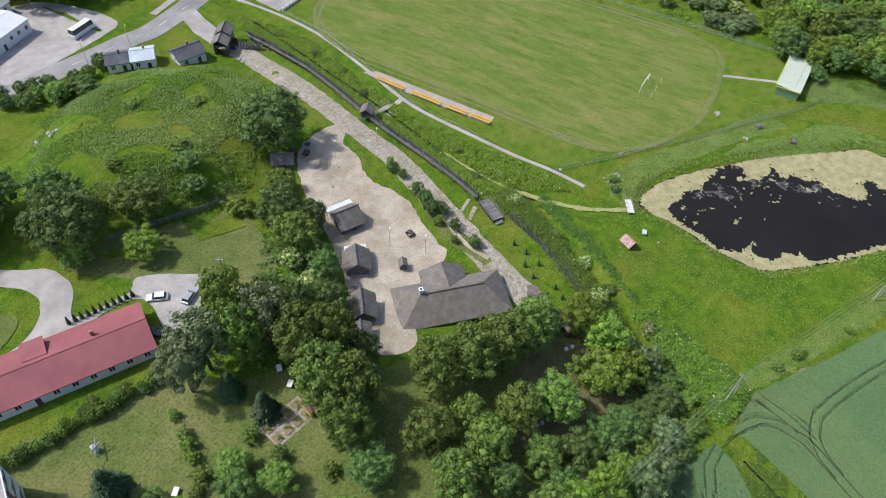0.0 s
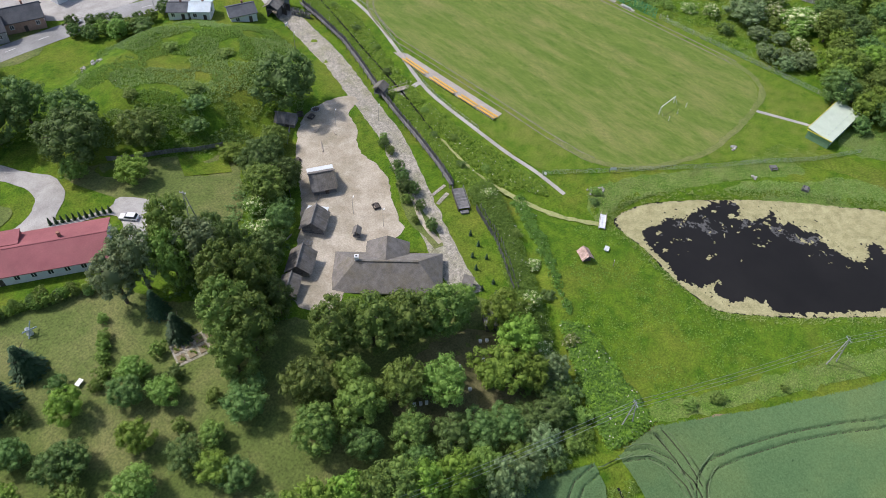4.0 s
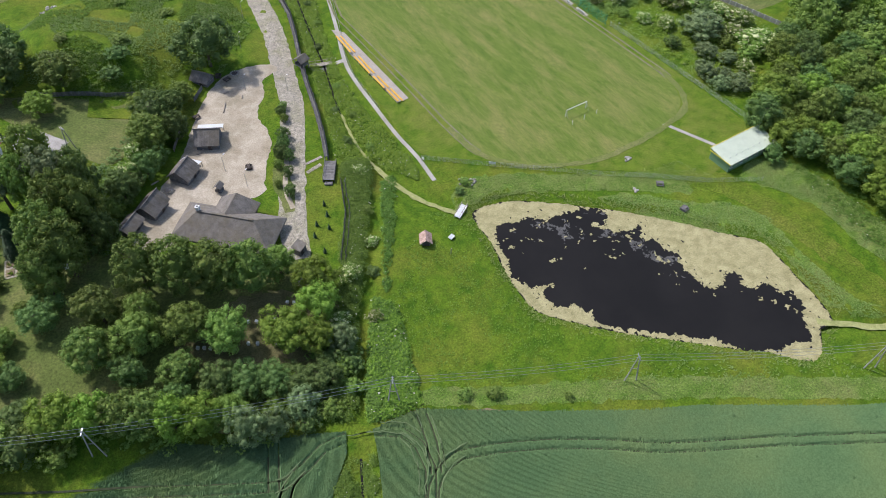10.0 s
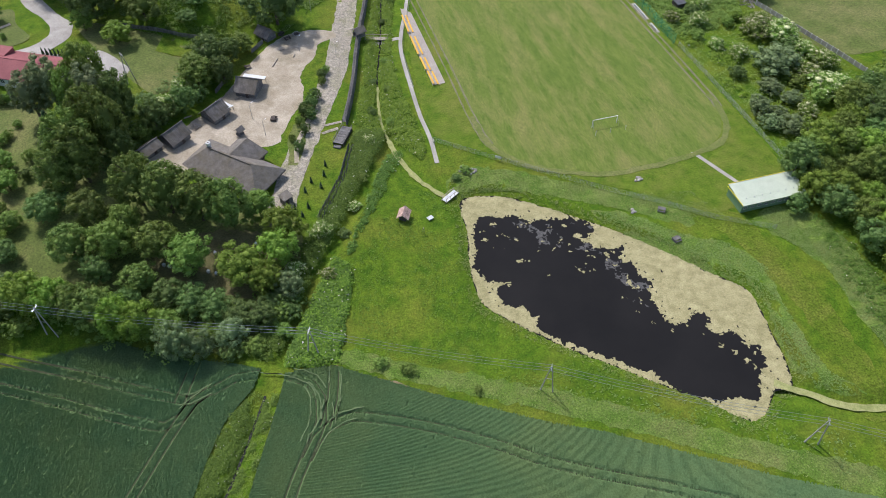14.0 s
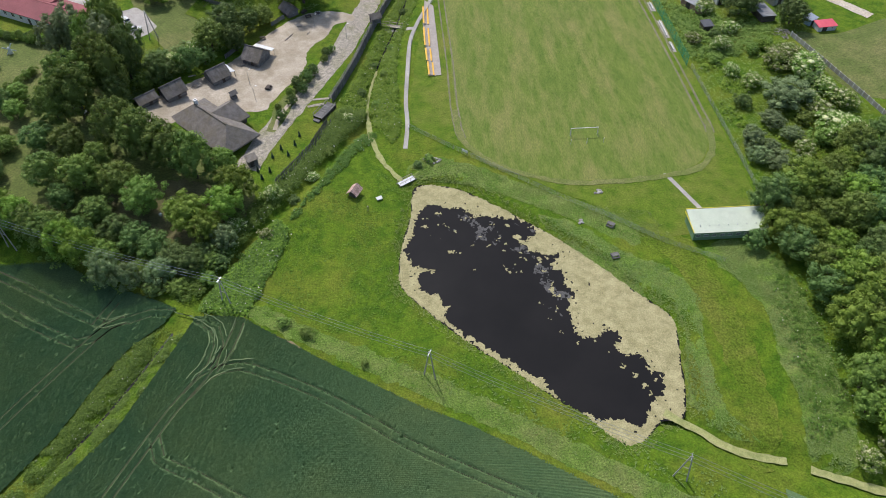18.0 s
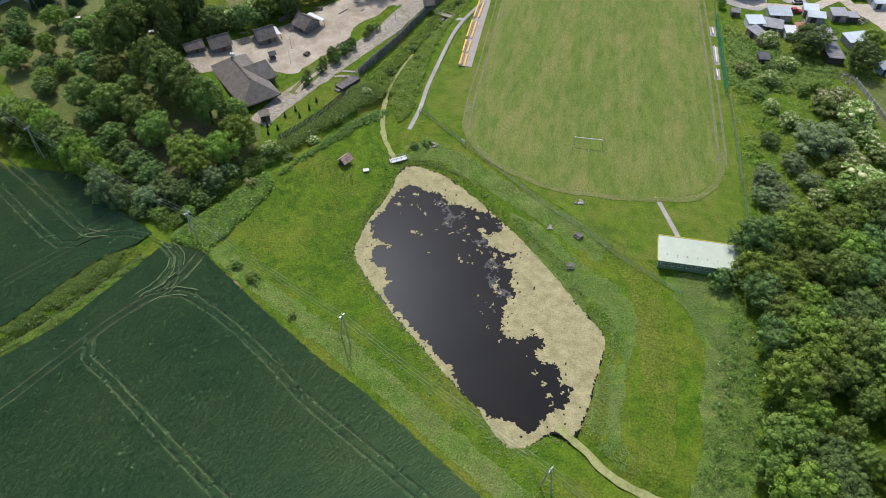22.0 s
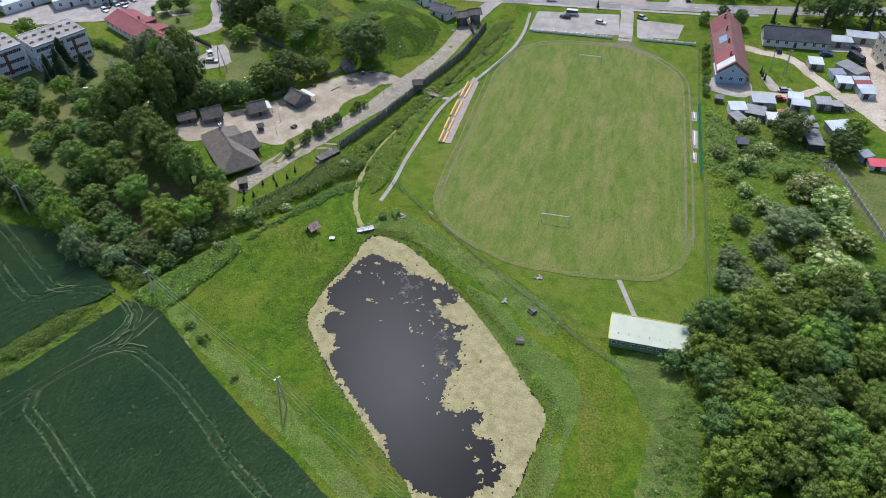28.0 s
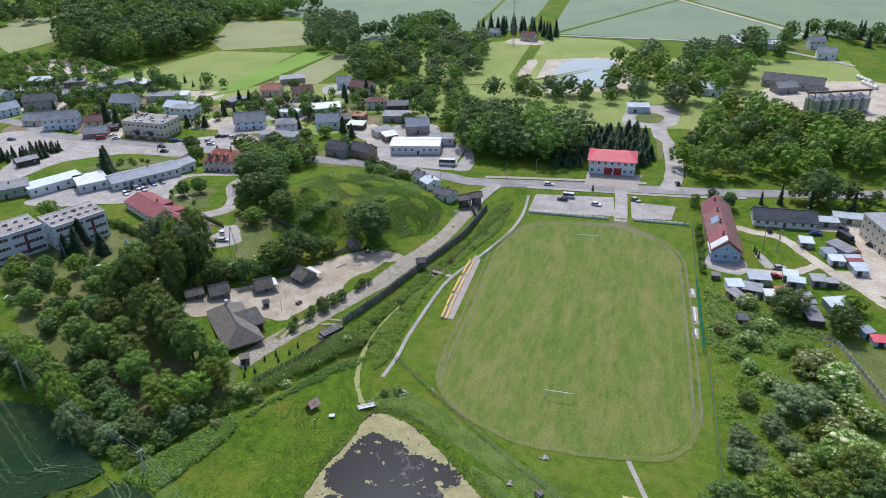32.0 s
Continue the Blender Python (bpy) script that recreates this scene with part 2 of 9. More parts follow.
    "orange_roof": material("orange_roof", (0.33, 0.155, 0.10), (0.42, 0.21, 0.14), 0.4, 8.0, 0.8, 0.2, vary=0.12),
    "grey_roof": material("grey_roof", (0.20, 0.21, 0.225), (0.30, 0.31, 0.325), 0.3, 8.0, 0.8, 0.2, vary=0.25),
    "blue_grey_roof": material("blue_grey_roof", (0.20, 0.24, 0.29), (0.27, 0.31, 0.37), 0.3, 8.0, 0.6, 0.1, vary=0.15),
    "dark_roof": material("dark_roof", (0.055, 0.06, 0.07), (0.095, 0.10, 0.11), 0.3, 8.0, 0.75, 0.2, vary=0.2),
    "tin_roof": material("tin_roof", (0.42, 0.50, 0.55), (0.52, 0.60, 0.66), 0.3, 8.0, 0.45, 0.1, tint=(0.35, 0.33, 0.30), tint_scale=0.25, tint_amount=0.35, vary=0.18, fleck=0.2),
    "pale_roof": material("pale_roof", (0.56, 0.60, 0.62), (0.66, 0.69, 0.70), 0.3, 8.0, 0.5, 0.05, tint=(0.45, 0.46, 0.44), tint_scale=0.2, tint_amount=0.4, fleck=0.15),
    "mint_roof": material("mint_roof", (0.47, 0.54, 0.42), (0.55, 0.62, 0.49), 0.3, 8.0, 0.5, 0.05, tint=(0.40, 0.44, 0.36), tint_scale=0.25, tint_amount=0.4, fleck=0.15),
    "yellow_trim": material("yellow_trim", (0.60, 0.52, 0.05), (0.68, 0.60, 0.08), 1.0, 8.0, 0.5, fleck=0.1),
    "car_white": material("car_white", (0.66, 0.66, 0.66), (0.72, 0.72, 0.72), 1.0, 6.0, 0.25, fleck=0.0, spec=0.5),
    "car_black": material("car_black", (0.014, 0.015, 0.018), (0.022, 0.023, 0.027), 1.0, 6.0, 0.2, fleck=0.0, spec=0.6),
    "car_silver": material("car_silver", (0.38, 0.40, 0.42), (0.44, 0.46, 0.48), 1.0, 6.0, 0.3, metal=0.4, fleck=0.0),
    "car_red": material("car_red", (0.40, 0.025, 0.02), (0.48, 0.035, 0.03), 1.0, 6.0, 0.25, fleck=0.0, spec=0.5),
    "car_blue": material("car_blue", (0.03, 0.06, 0.20), (0.04, 0.08, 0.25), 1.0, 6.0, 0.25, fleck=0.0, spec=0.5),
    # far crops: greyed in colour to stand in for distance haze
    "hazy_wheat": material("hazy_wheat", (0.22, 0.25, 0.11), (0.29, 0.31, 0.15), 0.02, 0.6, 0.9, fleck=0.2, tint=(0.20, 0.25, 0.10), tint_scale=0.01, tint_amount=0.6),
    "hazy_crop": material("hazy_crop", (0.15, 0.22, 0.14), (0.19, 0.26, 0.165), 0.02, 0.6, 0.9, fleck=0.2, tint=(0.21, 0.26, 0.16), tint_scale=0.008, tint_amount=0.6),
    "bright_crop": material("bright_crop", (0.14, 0.26, 0.03), (0.18, 0.31, 0.045), 0.03, 0.8, 0.9, fleck=0.2),
    "pasture": material("pasture", (0.17, 0.24, 0.05), (0.23, 0.29, 0.075), 0.03, 0.8, 0.9, fleck=0.3, tint=(0.27, 0.29, 0.11), tint_scale=0.02, tint_amount=0.6),
    "sand": material("sand", (0.40, 0.355, 0.285), (0.53, 0.48, 0.40), 0.15, 1.5, 0.95, 0.2, tint=(0.26, 0.235, 0.15), tint_scale=0.08, tint_amount=0.6),
    "line_paint": material("line_paint", (0.62, 0.62, 0.60), (0.74, 0.74, 0.72), 0.5, 5.0, 0.8),
    "glass": material("glass", (0.03, 0.035, 0.04), (0.06, 0.07, 0.08), 0.5, 3.0, 0.08, fleck=0.0, spec=0.6),
    "steel": material("steel", (0.38, 0.40, 0.42), (0.48, 0.50, 0.52), 1.0, 9.0, 0.4, metal=0.6, fleck=0.2),
    "post": material("post", (0.30, 0.29, 0.27), (0.38, 0.365, 0.34), 1.0, 9.0, 0.85, 0.1),
    "green_net": material("green_net", (0.02, 0.22, 0.13), (0.03, 0.30, 0.18), 1.0, 9.0, 0.8),
    "rubber": material("rubber", (0.015, 0.015, 0.016), (0.025, 0.025, 0.026), 3.0, 12.0, 0.85),
    "bark": material("bark", (0.07, 0.055, 0.04), (0.13, 0.105, 0.08), 2.0, 9.0, 0.95, 0.5, object_space=True),
    "stone": material("stone", (0.26, 0.245, 0.22), (0.44, 0.42, 0.385), 1.0, 8.0, 0.9, 0.3, vary=0.25),
    "shingle": material("shingle", (0.36, 0.24, 0.20), (0.48, 0.35, 0.30), 1.5, 8.0, 0.9, 0.2, vary=0.3),
    "brick": material("brick", (0.25, 0.12, 0.085), (0.34, 0.18, 0.13), 2.0, 12.0, 0.9, 0.2),
    "leaf_mid": leaf_material("leaf_mid", (0.138, 0.230, 0.042), (0.242, 0.358, 0.074)),
    "leaf_dark": leaf_material("leaf_dark", (0.094, 0.166, 0.046), (0.170, 0.268, 0.070)),
    "leaf_bright": leaf_material("leaf_bright", (0.150, 0.255, 0.034), (0.255, 0.385, 0.058)),
    "leaf_olive": leaf_material("leaf_olive", (0.105, 0.172, 0.036), (0.205, 0.285, 0.062)),
    "leaf_birch": leaf_material("leaf_birch", (0.15, 0.195, 0.085), (0.23, 0.28, 0.13)),
    "leaf_silver": leaf_material("leaf_silver", (0.148, 0.218, 0.085), (0.250, 0.335, 0.150)),
    "leaf_flower": leaf_material("leaf_flower", (0.150, 0.255, 0.040), (0.240, 0.360, 0.070), (0.70, 0.70, 0.42), 0.28),
    "leaf_spruce": leaf_material("leaf_spruce", (0.038, 0.080, 0.034), (0.070, 0.125, 0.052)),
    "weed": leaf_material("weed", (0.11, 0.23, 0.022), (0.235, 0.40, 0.042), (0.66, 0.66, 0.54), 0.012, vary=0.05),
    "bank_leaf": leaf_material("bank_leaf", (0.070, 0.150, 0.020), (0.165, 0.285, 0.042), (0.60, 0.62, 0.48), 0.008, vary=0.05),
    "weed_tuft": leaf_material("weed_tuft", (0.12, 0.225, 0.026), (0.19, 0.3, 0.05), vary=0.05),
    "reed": leaf_material("reed", (0.160, 0.250, 0.056), (0.275, 0.365, 0.115), vary=0.05),
    "dry_meadow": material("dry_meadow", (0.072, 0.128, 0.010), (0.122, 0.168, 0.020), 0.25, 2.2, 0.9, 1.0, tint=(0.160, 0.160, 0.036), tint_scale=0.09, tint_amount=0.7, fleck=0.8, bump_dist=0.45, spec=0.1),
    "dry_ground": material("dry_ground", (0.085, 0.088, 0.034), (0.150, 0.138, 0.062), 0.4, 3.0, 0.95, 0.4, fleck=0.6),
    "worn_turf": material("worn_turf", (0.112, 0.142, 0.032), (0.168, 0.176, 0.066), 0.35, 2.5, 0.95, 0.3, tint=(0.085, 0.135, 0.020), tint_scale=0.12, tint_amount=0.7, fleck=0.5),
    "mown": material("mown", (0.062, 0.118, 0.010), (0.112, 0.165, 0.019), 0.40, 2.4, 0.9, 0.5, tint=(0.165, 0.165, 0.042), tint_scale=0.08, tint_amount=0.7, fleck=0.5, bump_dist=0.2, spec=0.1),
}

M["water"].node_tree.nodes["Principled BSDF"].inputs["Specular Tint"].default_value = (0.75, 0.86, 1.0, 1.0)

# ---- building helpers ----
def part(name, bm, mat, parent=None, label=""):
    """Links a bmesh as one mesh object under a thing or a part."""
    me = bpy.data.meshes.new(name)
    bm.to_mesh(me)
    bm.free()
    me.materials.append(M[mat] if isinstance(mat, str) else mat)
    ob = new(name, me)
    ob.parent = parent
    if label:
        ob["label"] = label
    return ob


def mesh_of(name, verts, faces, mat, parent=None, smooth=False):
    me = bpy.data.meshes.new(name)
    me.from_pydata([tuple(v) for v in verts], [], faces)
    me.materials.append(M[mat])
    if smooth:
        me.shade_smooth()
    ob = new(name, me)
    ob.parent = parent
    return ob


def quick_mesh(name, verts, quads, tris, mat, faceted=False):
    """A mesh straight from arrays of corners, four-sided and three-sided faces."""
    me = bpy.data.meshes.new(name)
    verts = np.asarray(verts, dtype=np.float32)
    quads, tris = np.asarray(quads, dtype=np.int32).reshape(-1, 4), np.asarray(tris, dtype=np.int32).reshape(-1, 3)
    loops = np.concatenate([quads.ravel(), tris.ravel()])
    starts = np.concatenate([np.arange(len(quads)) * 4, len(quads) * 4 + np.arange(len(tris)) * 3]).astype(np.int32)
    me.vertices.add(len(verts))
    me.vertices.foreach_set("co", verts.ravel())
    me.loops.add(len(loops))
    me.loops.foreach_set("vertex_index", loops)
    me.polygons.add(len(starts))
    me.polygons.foreach_set("loop_start", starts)
    me.update(calc_edges=True)
    if faceted:
        me.shade_flat()
    me.materials.append(M[mat])
    return me


def share(name, me, parent, m):
    ob = new(name, me)
    ob.parent = parent
    ob.matrix_local = m
    return ob


def thing(name, x, y, z=None, turn=0.0, label="", category="", group="", kind=""):
    ob = new(name)
    ob.empty_display_size = 0.3
    ob.matrix_world = pose(x, y, ground(x, y) if z is None else z, 0, 0, turn)
    return tagged(ob, label, category, group, kind)


def box(bm, x0, y0, z0, x1, y1, z1, bevel=0.0):
    g = bmesh.ops.create_cube(bm, size=1.0, matrix=Matrix.Translation(((x0 + x1) / 2, (y0 + y1) / 2, (z0 + z1) / 2)) @ Matrix.Diagonal((abs(x1 - x0), abs(y1 - y0), abs(z1 - z0), 1)))
    if bevel:
        es = list({e for v in g["verts"] for e in v.link_edges})
        bmesh.ops.bevel(bm, geom=es, offset=bevel, segments=1, affect="EDGES")
    return g["verts"]


def boxed(*a, bevel=0.0):
    bm = bmesh.new()
    box(bm, *a, bevel=bevel)
    return bm


def rod(bm, a, b, r, r2=None, seg=6):
    a, b = Vector(a), Vector(b)
    d = b - a
    bmesh.ops.create_cone(bm, cap_ends=True, segments=seg, radius1=r, radius2=r if r2 is None else r2, depth=d.length,
                          matrix=Matrix.Translation((a + b) / 2) @ d.to_track_quat("Z", "Y").to_matrix().to_4x4())


def rodded(a, b, r, r2=None, seg=6):
    bm = bmesh.new()
    rod(bm, a, b, r, r2, seg)
    return bm


def slab(bm, pts, thick):
    """A plate from a flat outline, its underside thick below."""
    top = [bm.verts.new(p) for p in pts]
    low = [bm.verts.new((p[0], p[1], p[2] - thick)) for p in pts]
    bm.faces.new(top)
    bm.faces.new(low[::-1])
    k = len(pts)
    for i in range(k):
        bm.faces.new((top[i], low[i], low[(i + 1) % k], top[(i + 1) % k]))


def smoothed(pts, step, closed=False):
    """Points along a rounded line through pts, about step apart."""
    p = [np.array(q, float) for q in pts]
    k = len(p)
    out = []
    for i in range(k if closed else k - 1):
        a, b, c, d = (p[(i - 1) % k], p[i], p[(i + 1) % k], p[(i + 2) % k]) if closed else (p[max(i - 1, 0)], p[i], p[i + 1], p[min(i + 2, k - 1)])
        s = max(1, int(np.linalg.norm(c - b) / step))
        for j in range(s):
            u = j / s
            out.append(0.5 * (2 * b + (c - a) * u + (2 * a - 5 * b + 4 * c - d) * u * u + (3 * b - a - 3 * c + d) * u ** 3))
    if not closed:
        out.append(p[-1])
    return out


def ragged(x, y, scale, amount):
    return amount * noise.noise(Vector((x * scale, y * scale, 3.7))), amount * noise.noise(Vector((x * scale, y * scale, 9.1)))


def inside(px, py, poly):
    c = False
    j = len(poly) - 1
    for i in range(len(poly)):
        (xi, yi), (xj, yj) = poly[i], poly[j]
        if (yi > py) != (yj > py) and px < (xj - xi) * (py - yi) / (yj - yi) + xi:
            c = not c
        j = i
    return c


def line_gap(x, y, line):
    """Distance from a point to a broken line."""
    best = 1e9
    for (ax, ay), (bx, by) in zip(line[:-1], line[1:]):
        dx, dy = bx - ax, by - ay
        u = max(0.0, min(1.0, ((x - ax) * dx + (y - ay) * dy) / (dx * dx + dy * dy + 1e-9)))
        best = min(best, math.hypot(x - ax - u * dx, y - ay - u * dy))
    return best


def step01(a, b, v):
    u = max(0.0, min(1.0, (v - a) / (b - a)))
    return u * u * (3 - 2 * u)


def patch(name, pts, mat, lift=0.06, rough=0.35, grid=4.0, round_off=True, label="", category="", flat=None):
    """A sheet of ground within an outline, laid on the land."""
    edge = smoothed(pts, 1.2, True) if round_off else [np.array(q, float) for q in pts]
    if rough:
        edge = [e + np.array(ragged(e[0], e[1], 0.6, rough)) for e in edge]
    poly = [(float(e[0]), float(e[1])) for e in edge]
    k = len(poly)
    vs = [Vector(q) for q in poly]
    xs, ys = [q[0] for q in poly], [q[1] for q in poly]
    if flat is None:
        gx = min(xs) + grid / 2
        while gx < max(xs):
            gy = min(ys) + grid / 2
            while gy < max(ys):
                if inside(gx, gy, poly):
                    vs.append(Vector((gx + 0.01 * (gy % 1), gy)))
                gy += grid
            gx += grid
    v, e, f, _, _, _ = delaunay_2d_cdt(vs, [(i, (i + 1) % k) for i in range(k)], [], 1, 1e-4)
    ob = mesh_of(name, [(q.x, q.y, (ground(q.x, q.y) if flat is None else flat) + lift) for q in v], [list(q) for q in f], mat, smooth=True)
    return tagged(ob, label, category, kind="structure")


def strip(name, pts, width, mat, lift=0.07, rough=0.2, label="", category="", step=1.5, parent=None, flat=None):
    """A ribbon of ground along a rounded line."""
    c = smoothed(pts, step)
    vs, fs = [], []
    for i, p in enumerate(c):
        d = c[min(i + 1, len(c) - 1)] - c[max(i - 1, 0)]
        d = d / (np.linalg.norm(d) + 1e-9)
        nrm = np.array((-d[1], d[0]))
        w = width / 2
        for k, s in enumerate((-1, -0.33, 0.33, 1)):
            q = p + nrm * s * w * (1 + (rough * noise.noise(Vector((p[0] * 0.5, p[1] * 0.5, s * 5))) if k in (0, 3) else 0))
            vs.append((q[0], q[1], (ground(q[0], q[1]) if flat is None else flat) + lift))
        if i:
            b = 4 * i
            fs += [(b - 4 + k, b - 3 + k, b + 1 + k, b + k) for k in range(3)]
    ob = mesh_of(name, vs, fs, mat, parent, smooth=True)
    return tagged(ob, label, category, kind="" if parent else "structure")

# ---- the land ----
CANAL = [(131, 20), (126, 28), (123, 40), (122, 50), (123, 60), (126, 74), (131, 91), (137, 115), (143, 138), (149, 163)]
OUTFLOW = [(180, -50), (184, -53), (188.7, -57), (193.2, -59.1), (198.5, -60.6), (208, -65.1), (245, -80)]
DITCH = [(123, 47), (120.5, 41), (114, 31), (107.5, 21), (101, 11), (95, 2.8), (89.5, -6), (86, -13), (84.6, -16)]
DYKE = [(80.3, -22.6), (75.6, -32), (70.5, -41.5), (64.5, -50.8), (46, -80), (20, -122)]
POND = [(134, 18), (143.4, 17), (152, 11.2), (161.8, 2.5), (170.4, -5.8), (176.5, -13), (182, -20), (187, -26.5), (187, -32), (185.6, -39), (184.6, -45), (182, -51), (178.2, -50.8), (175.2, -53.5), (170, -55.5),
        (163.9, -49), (158.5, -44.5), (152.5, -39), (142, -29.4), (135.4, -22.4), (129, -14), (128.9, -6.5), (130.4, 1.5), (132, 7)]
POND_EDGE = [(float(q[0]), float(q[1])) for q in smoothed(POND, 2.0, True)]


def ground(x, y):
    """Height of the land."""
    h = 0.75
    h += 1.2 * step01(124, 113, x) * step01(-6, 18, y)
    west = step01(90, 50, x) * step01(-10, 40, y) * (1 - 0.8 * step01(135, 172, y))
    h += 4.4 * west
    # the castle mound
    u, v = (x - 87) / 37.0, (y - 132) / 37.0
    c, s = math.cos(0.35), math.sin(0.35)
    d = math.hypot(c * u + s * v, (c * v - s * u) * 1.08)
    if d < 1.1:
        h += 8.8 * (1 - step01(0.45, 1.0, d)) * (1 - 0.25 * step01(70, 120, x)) + 0.8 * noise.noise(Vector((x * 0.06, y * 0.06, 0)))
    h += 1.0 * step01(145, 175, y) * step01(60, 140, x)
    if 110 < x < 195 and -65 < y < 30:
        if inside(x, y, POND_EDGE):
            h = min(h, -0.05 - 0.9 * step01(0.0, 5.0, line_gap(x, y, POND_EDGE + POND_EDGE[:1])))
        else:
            h -= 0.7 * (1 - step01(0.0, 2.5, line_gap(x, y, POND_EDGE + POND_EDGE[:1])))
    if 115 < x < 155 and 10 < y < 168:
        h -= 1.0 * (1 - step01(0.6, 5.0, line_gap(x, y, CANAL)))
    if 170 < x < 250 and y < -45:
        h -= 1.1 * (1 - step01(0.9, 3.5, line_gap(x, y, OUTFLOW)))
    if x < 125 and y < 48:
        h -= 1.1 * (1 - step01(0.4, 2.6, line_gap(x, y, DITCH)))
        if y < -15:
            h -= 0.9 * (1 - step01(0.4, 2.4, line_gap(x, y, DYKE)))
    if y > 200:
        h += 6.0 * step01(200, 900, y)
    return h


def axis_marks(lo, hi, fine, reach, grow=1.25):
    a = list(np.arange(lo, hi + 0.01, fine))
    s, v = fine, lo
    while v > -reach:
        s *= grow
        v -= s
        a.insert(0, v)
    s, v = fine, hi
    while v < reach:
        s *= grow
        v += s
        a.append(v)
    return a


gx, gy = axis_marks(20, 230, 1.4, 3500), axis_marks(-75, 180, 1.4, 3500)
tv = [(x, y, ground(x, y) + 0.04 * noise.noise(Vector((x * 0.3, y * 0.3, 0)))) for y in gy for x in gx]
nx = len(gx)
tf = [(j * nx + i, j * nx + i + 1, (j + 1) * nx + i + 1, (j + 1) * nx + i) for j in range(len(gy) - 1) for i in range(nx - 1)]
tagged(mesh_of("ground", tv, tf, "meadow", smooth=True), "green grassy land with rough meadow and a mound", "ground", kind="structure")

# water and what floats on it
patch("pond_water", POND, "water", lift=0.0, rough=0.0, flat=0.0, label="dark still pond water", category="pond")
DARK = [(134.8, 9.6), (137.9, 10.8), (145, 9.2), (147.8, 6.8), (157.5, 5.3), (160.8, 2.4), (162.2, -0.4), (157.3, -2.2), (160.1, -5.7), (165, -7.5), (163.5, -10.9), (165.4, -12.6), (164.6, -15.9), (166.9, -19.1),
        (165.6, -23), (165.7, -28.2), (169.6, -30.8), (172, -28.9), (174.4, -31.1), (173.4, -34.6), (178.4, -36.6), (180.4, -43.2), (177.1, -47), (175, -50.8), (169.2, -50), (162.2, -47.3), (158, -42), (157, -39.3), (154.1, -38.2),
        (149.5, -33.9), (144.7, -29.6), (141.2, -26.7), (139, -23), (138, -17.5), (134.1, -15), (133.5, -10.9), (136.7, -9.5), (132.3, -8.3), (131.0, -4), (132.3, 2)]
DARK_EDGE = [(float(q[0]), float(q[1])) for q in smoothed(DARK, 1.0, True)]
strip("canal_water", [(x, y) for x, y in CANAL], 0.5, "water", flat=-0.1, lift=0.0, label="narrow dark canal between overgrown banks", category="canal")


def gaps(px, py, line):
    """Distances of many points to a broken line."""
    best = np.full(px.shape, 1e9)
    for (ax, ay), (bx, by) in zip(line[:-1], line[1:]):
        dx, dy = bx - ax, by - ay
        u = np.clip(((px - ax) * dx + (py - ay) * dy) / (dx * dx + dy * dy + 1e-9), 0, 1)
        best = np.minimum(best, np.hypot(px - ax - u * dx, py - ay - u * dy))
    return best


def within(px, py, outline):
    """Which of many points lie inside an outline."""
    hit = np.zeros(px.shape, dtype=bool)
    for (ax, ay), (bx, by) in zip(outline, outline[1:] + outline[:1]):
        if ay != by:
            hit ^= ((ay > py) != (by > py)) & (px < (bx - ax) * (py - ay) / (by - ay) + ax)
    return hit


def scum_mat():
    """Algae floats where the open water ends, with a torn edge, holes and loose rafts."""
    vs, fs, at = [], [], {}
    c = 0.3

    def corner(i, j):
        if (i, j) not in at:
            x, y = 126 + i * c, -58 + j * c
            q = ragged(x, y, 1.7, 0.45)
            at[(i, j)] = len(vs)
            vs.append((x + q[0], y + q[1], 0.035 + 0.03 * noise.noise(Vector((x * 1.5, y * 1.5, 40)))))
        return at[(i, j)]

    ii, jj = np.meshgrid(np.arange(int(64 / c)), np.arange(int(78 / c)), indexing="ij")
    px, py = 126 + (ii + 0.5) * c, -58 + (jj + 0.5) * c
    wet, dark = within(px, py, POND_EDGE), within(px, py, DARK_EDGE)
    gap = gaps(px, py, DARK_EDGE + DARK_EDGE[:1]) * np.where(dark, -1, 1)
    bank = gaps(px, py, POND_EDGE + POND_EDGE[:1])
    for i, j in zip(*np.nonzero(wet & (gap > -12))):
        x, y, d = float(px[i, j]), float(py[i, j]), float(gap[i, j])
        n = 1.5 * noise.noise(Vector((x * 0.28, y * 0.28, 2))) + 1.1 * noise.noise(Vector((x * 0.8, y * 0.8, 5))) + 0.8 * noise.noise(Vector((x * 2.1, y * 2.1, 7)))
        holes = noise.noise(Vector((x * 1.3, y * 1.3, 11))) + 0.5 * noise.noise(Vector((x * 3.1, y * 3.1, 13))) > 0.50 + 0.06 * max(d, 0)
        spot = noise.noise(Vector((x * 0.55, y * 0.55, 21))) + 0.5 * noise.noise(Vector((x * 1.9, y * 1.9, 23)))
        isle = spot > 0.50 + 0.02 * max(0.0, -d - 3) and d > -10 and x + 0.9 * y > 136
        if (d + 0.8 * n > 0.1 and not holes) or isle:
            if bank[i, j] > 0.25 + 0.25 * n:
                fs.append((corner(i, j), corner(i + 1, j), corner(i + 1, j + 1), corner(i, j + 1)))
    return tagged(mesh_of("algae_mat", vs, fs, "scum"), "torn yellowish algae mat floating on the pond", "algae", kind="stuff")


scum_mat()


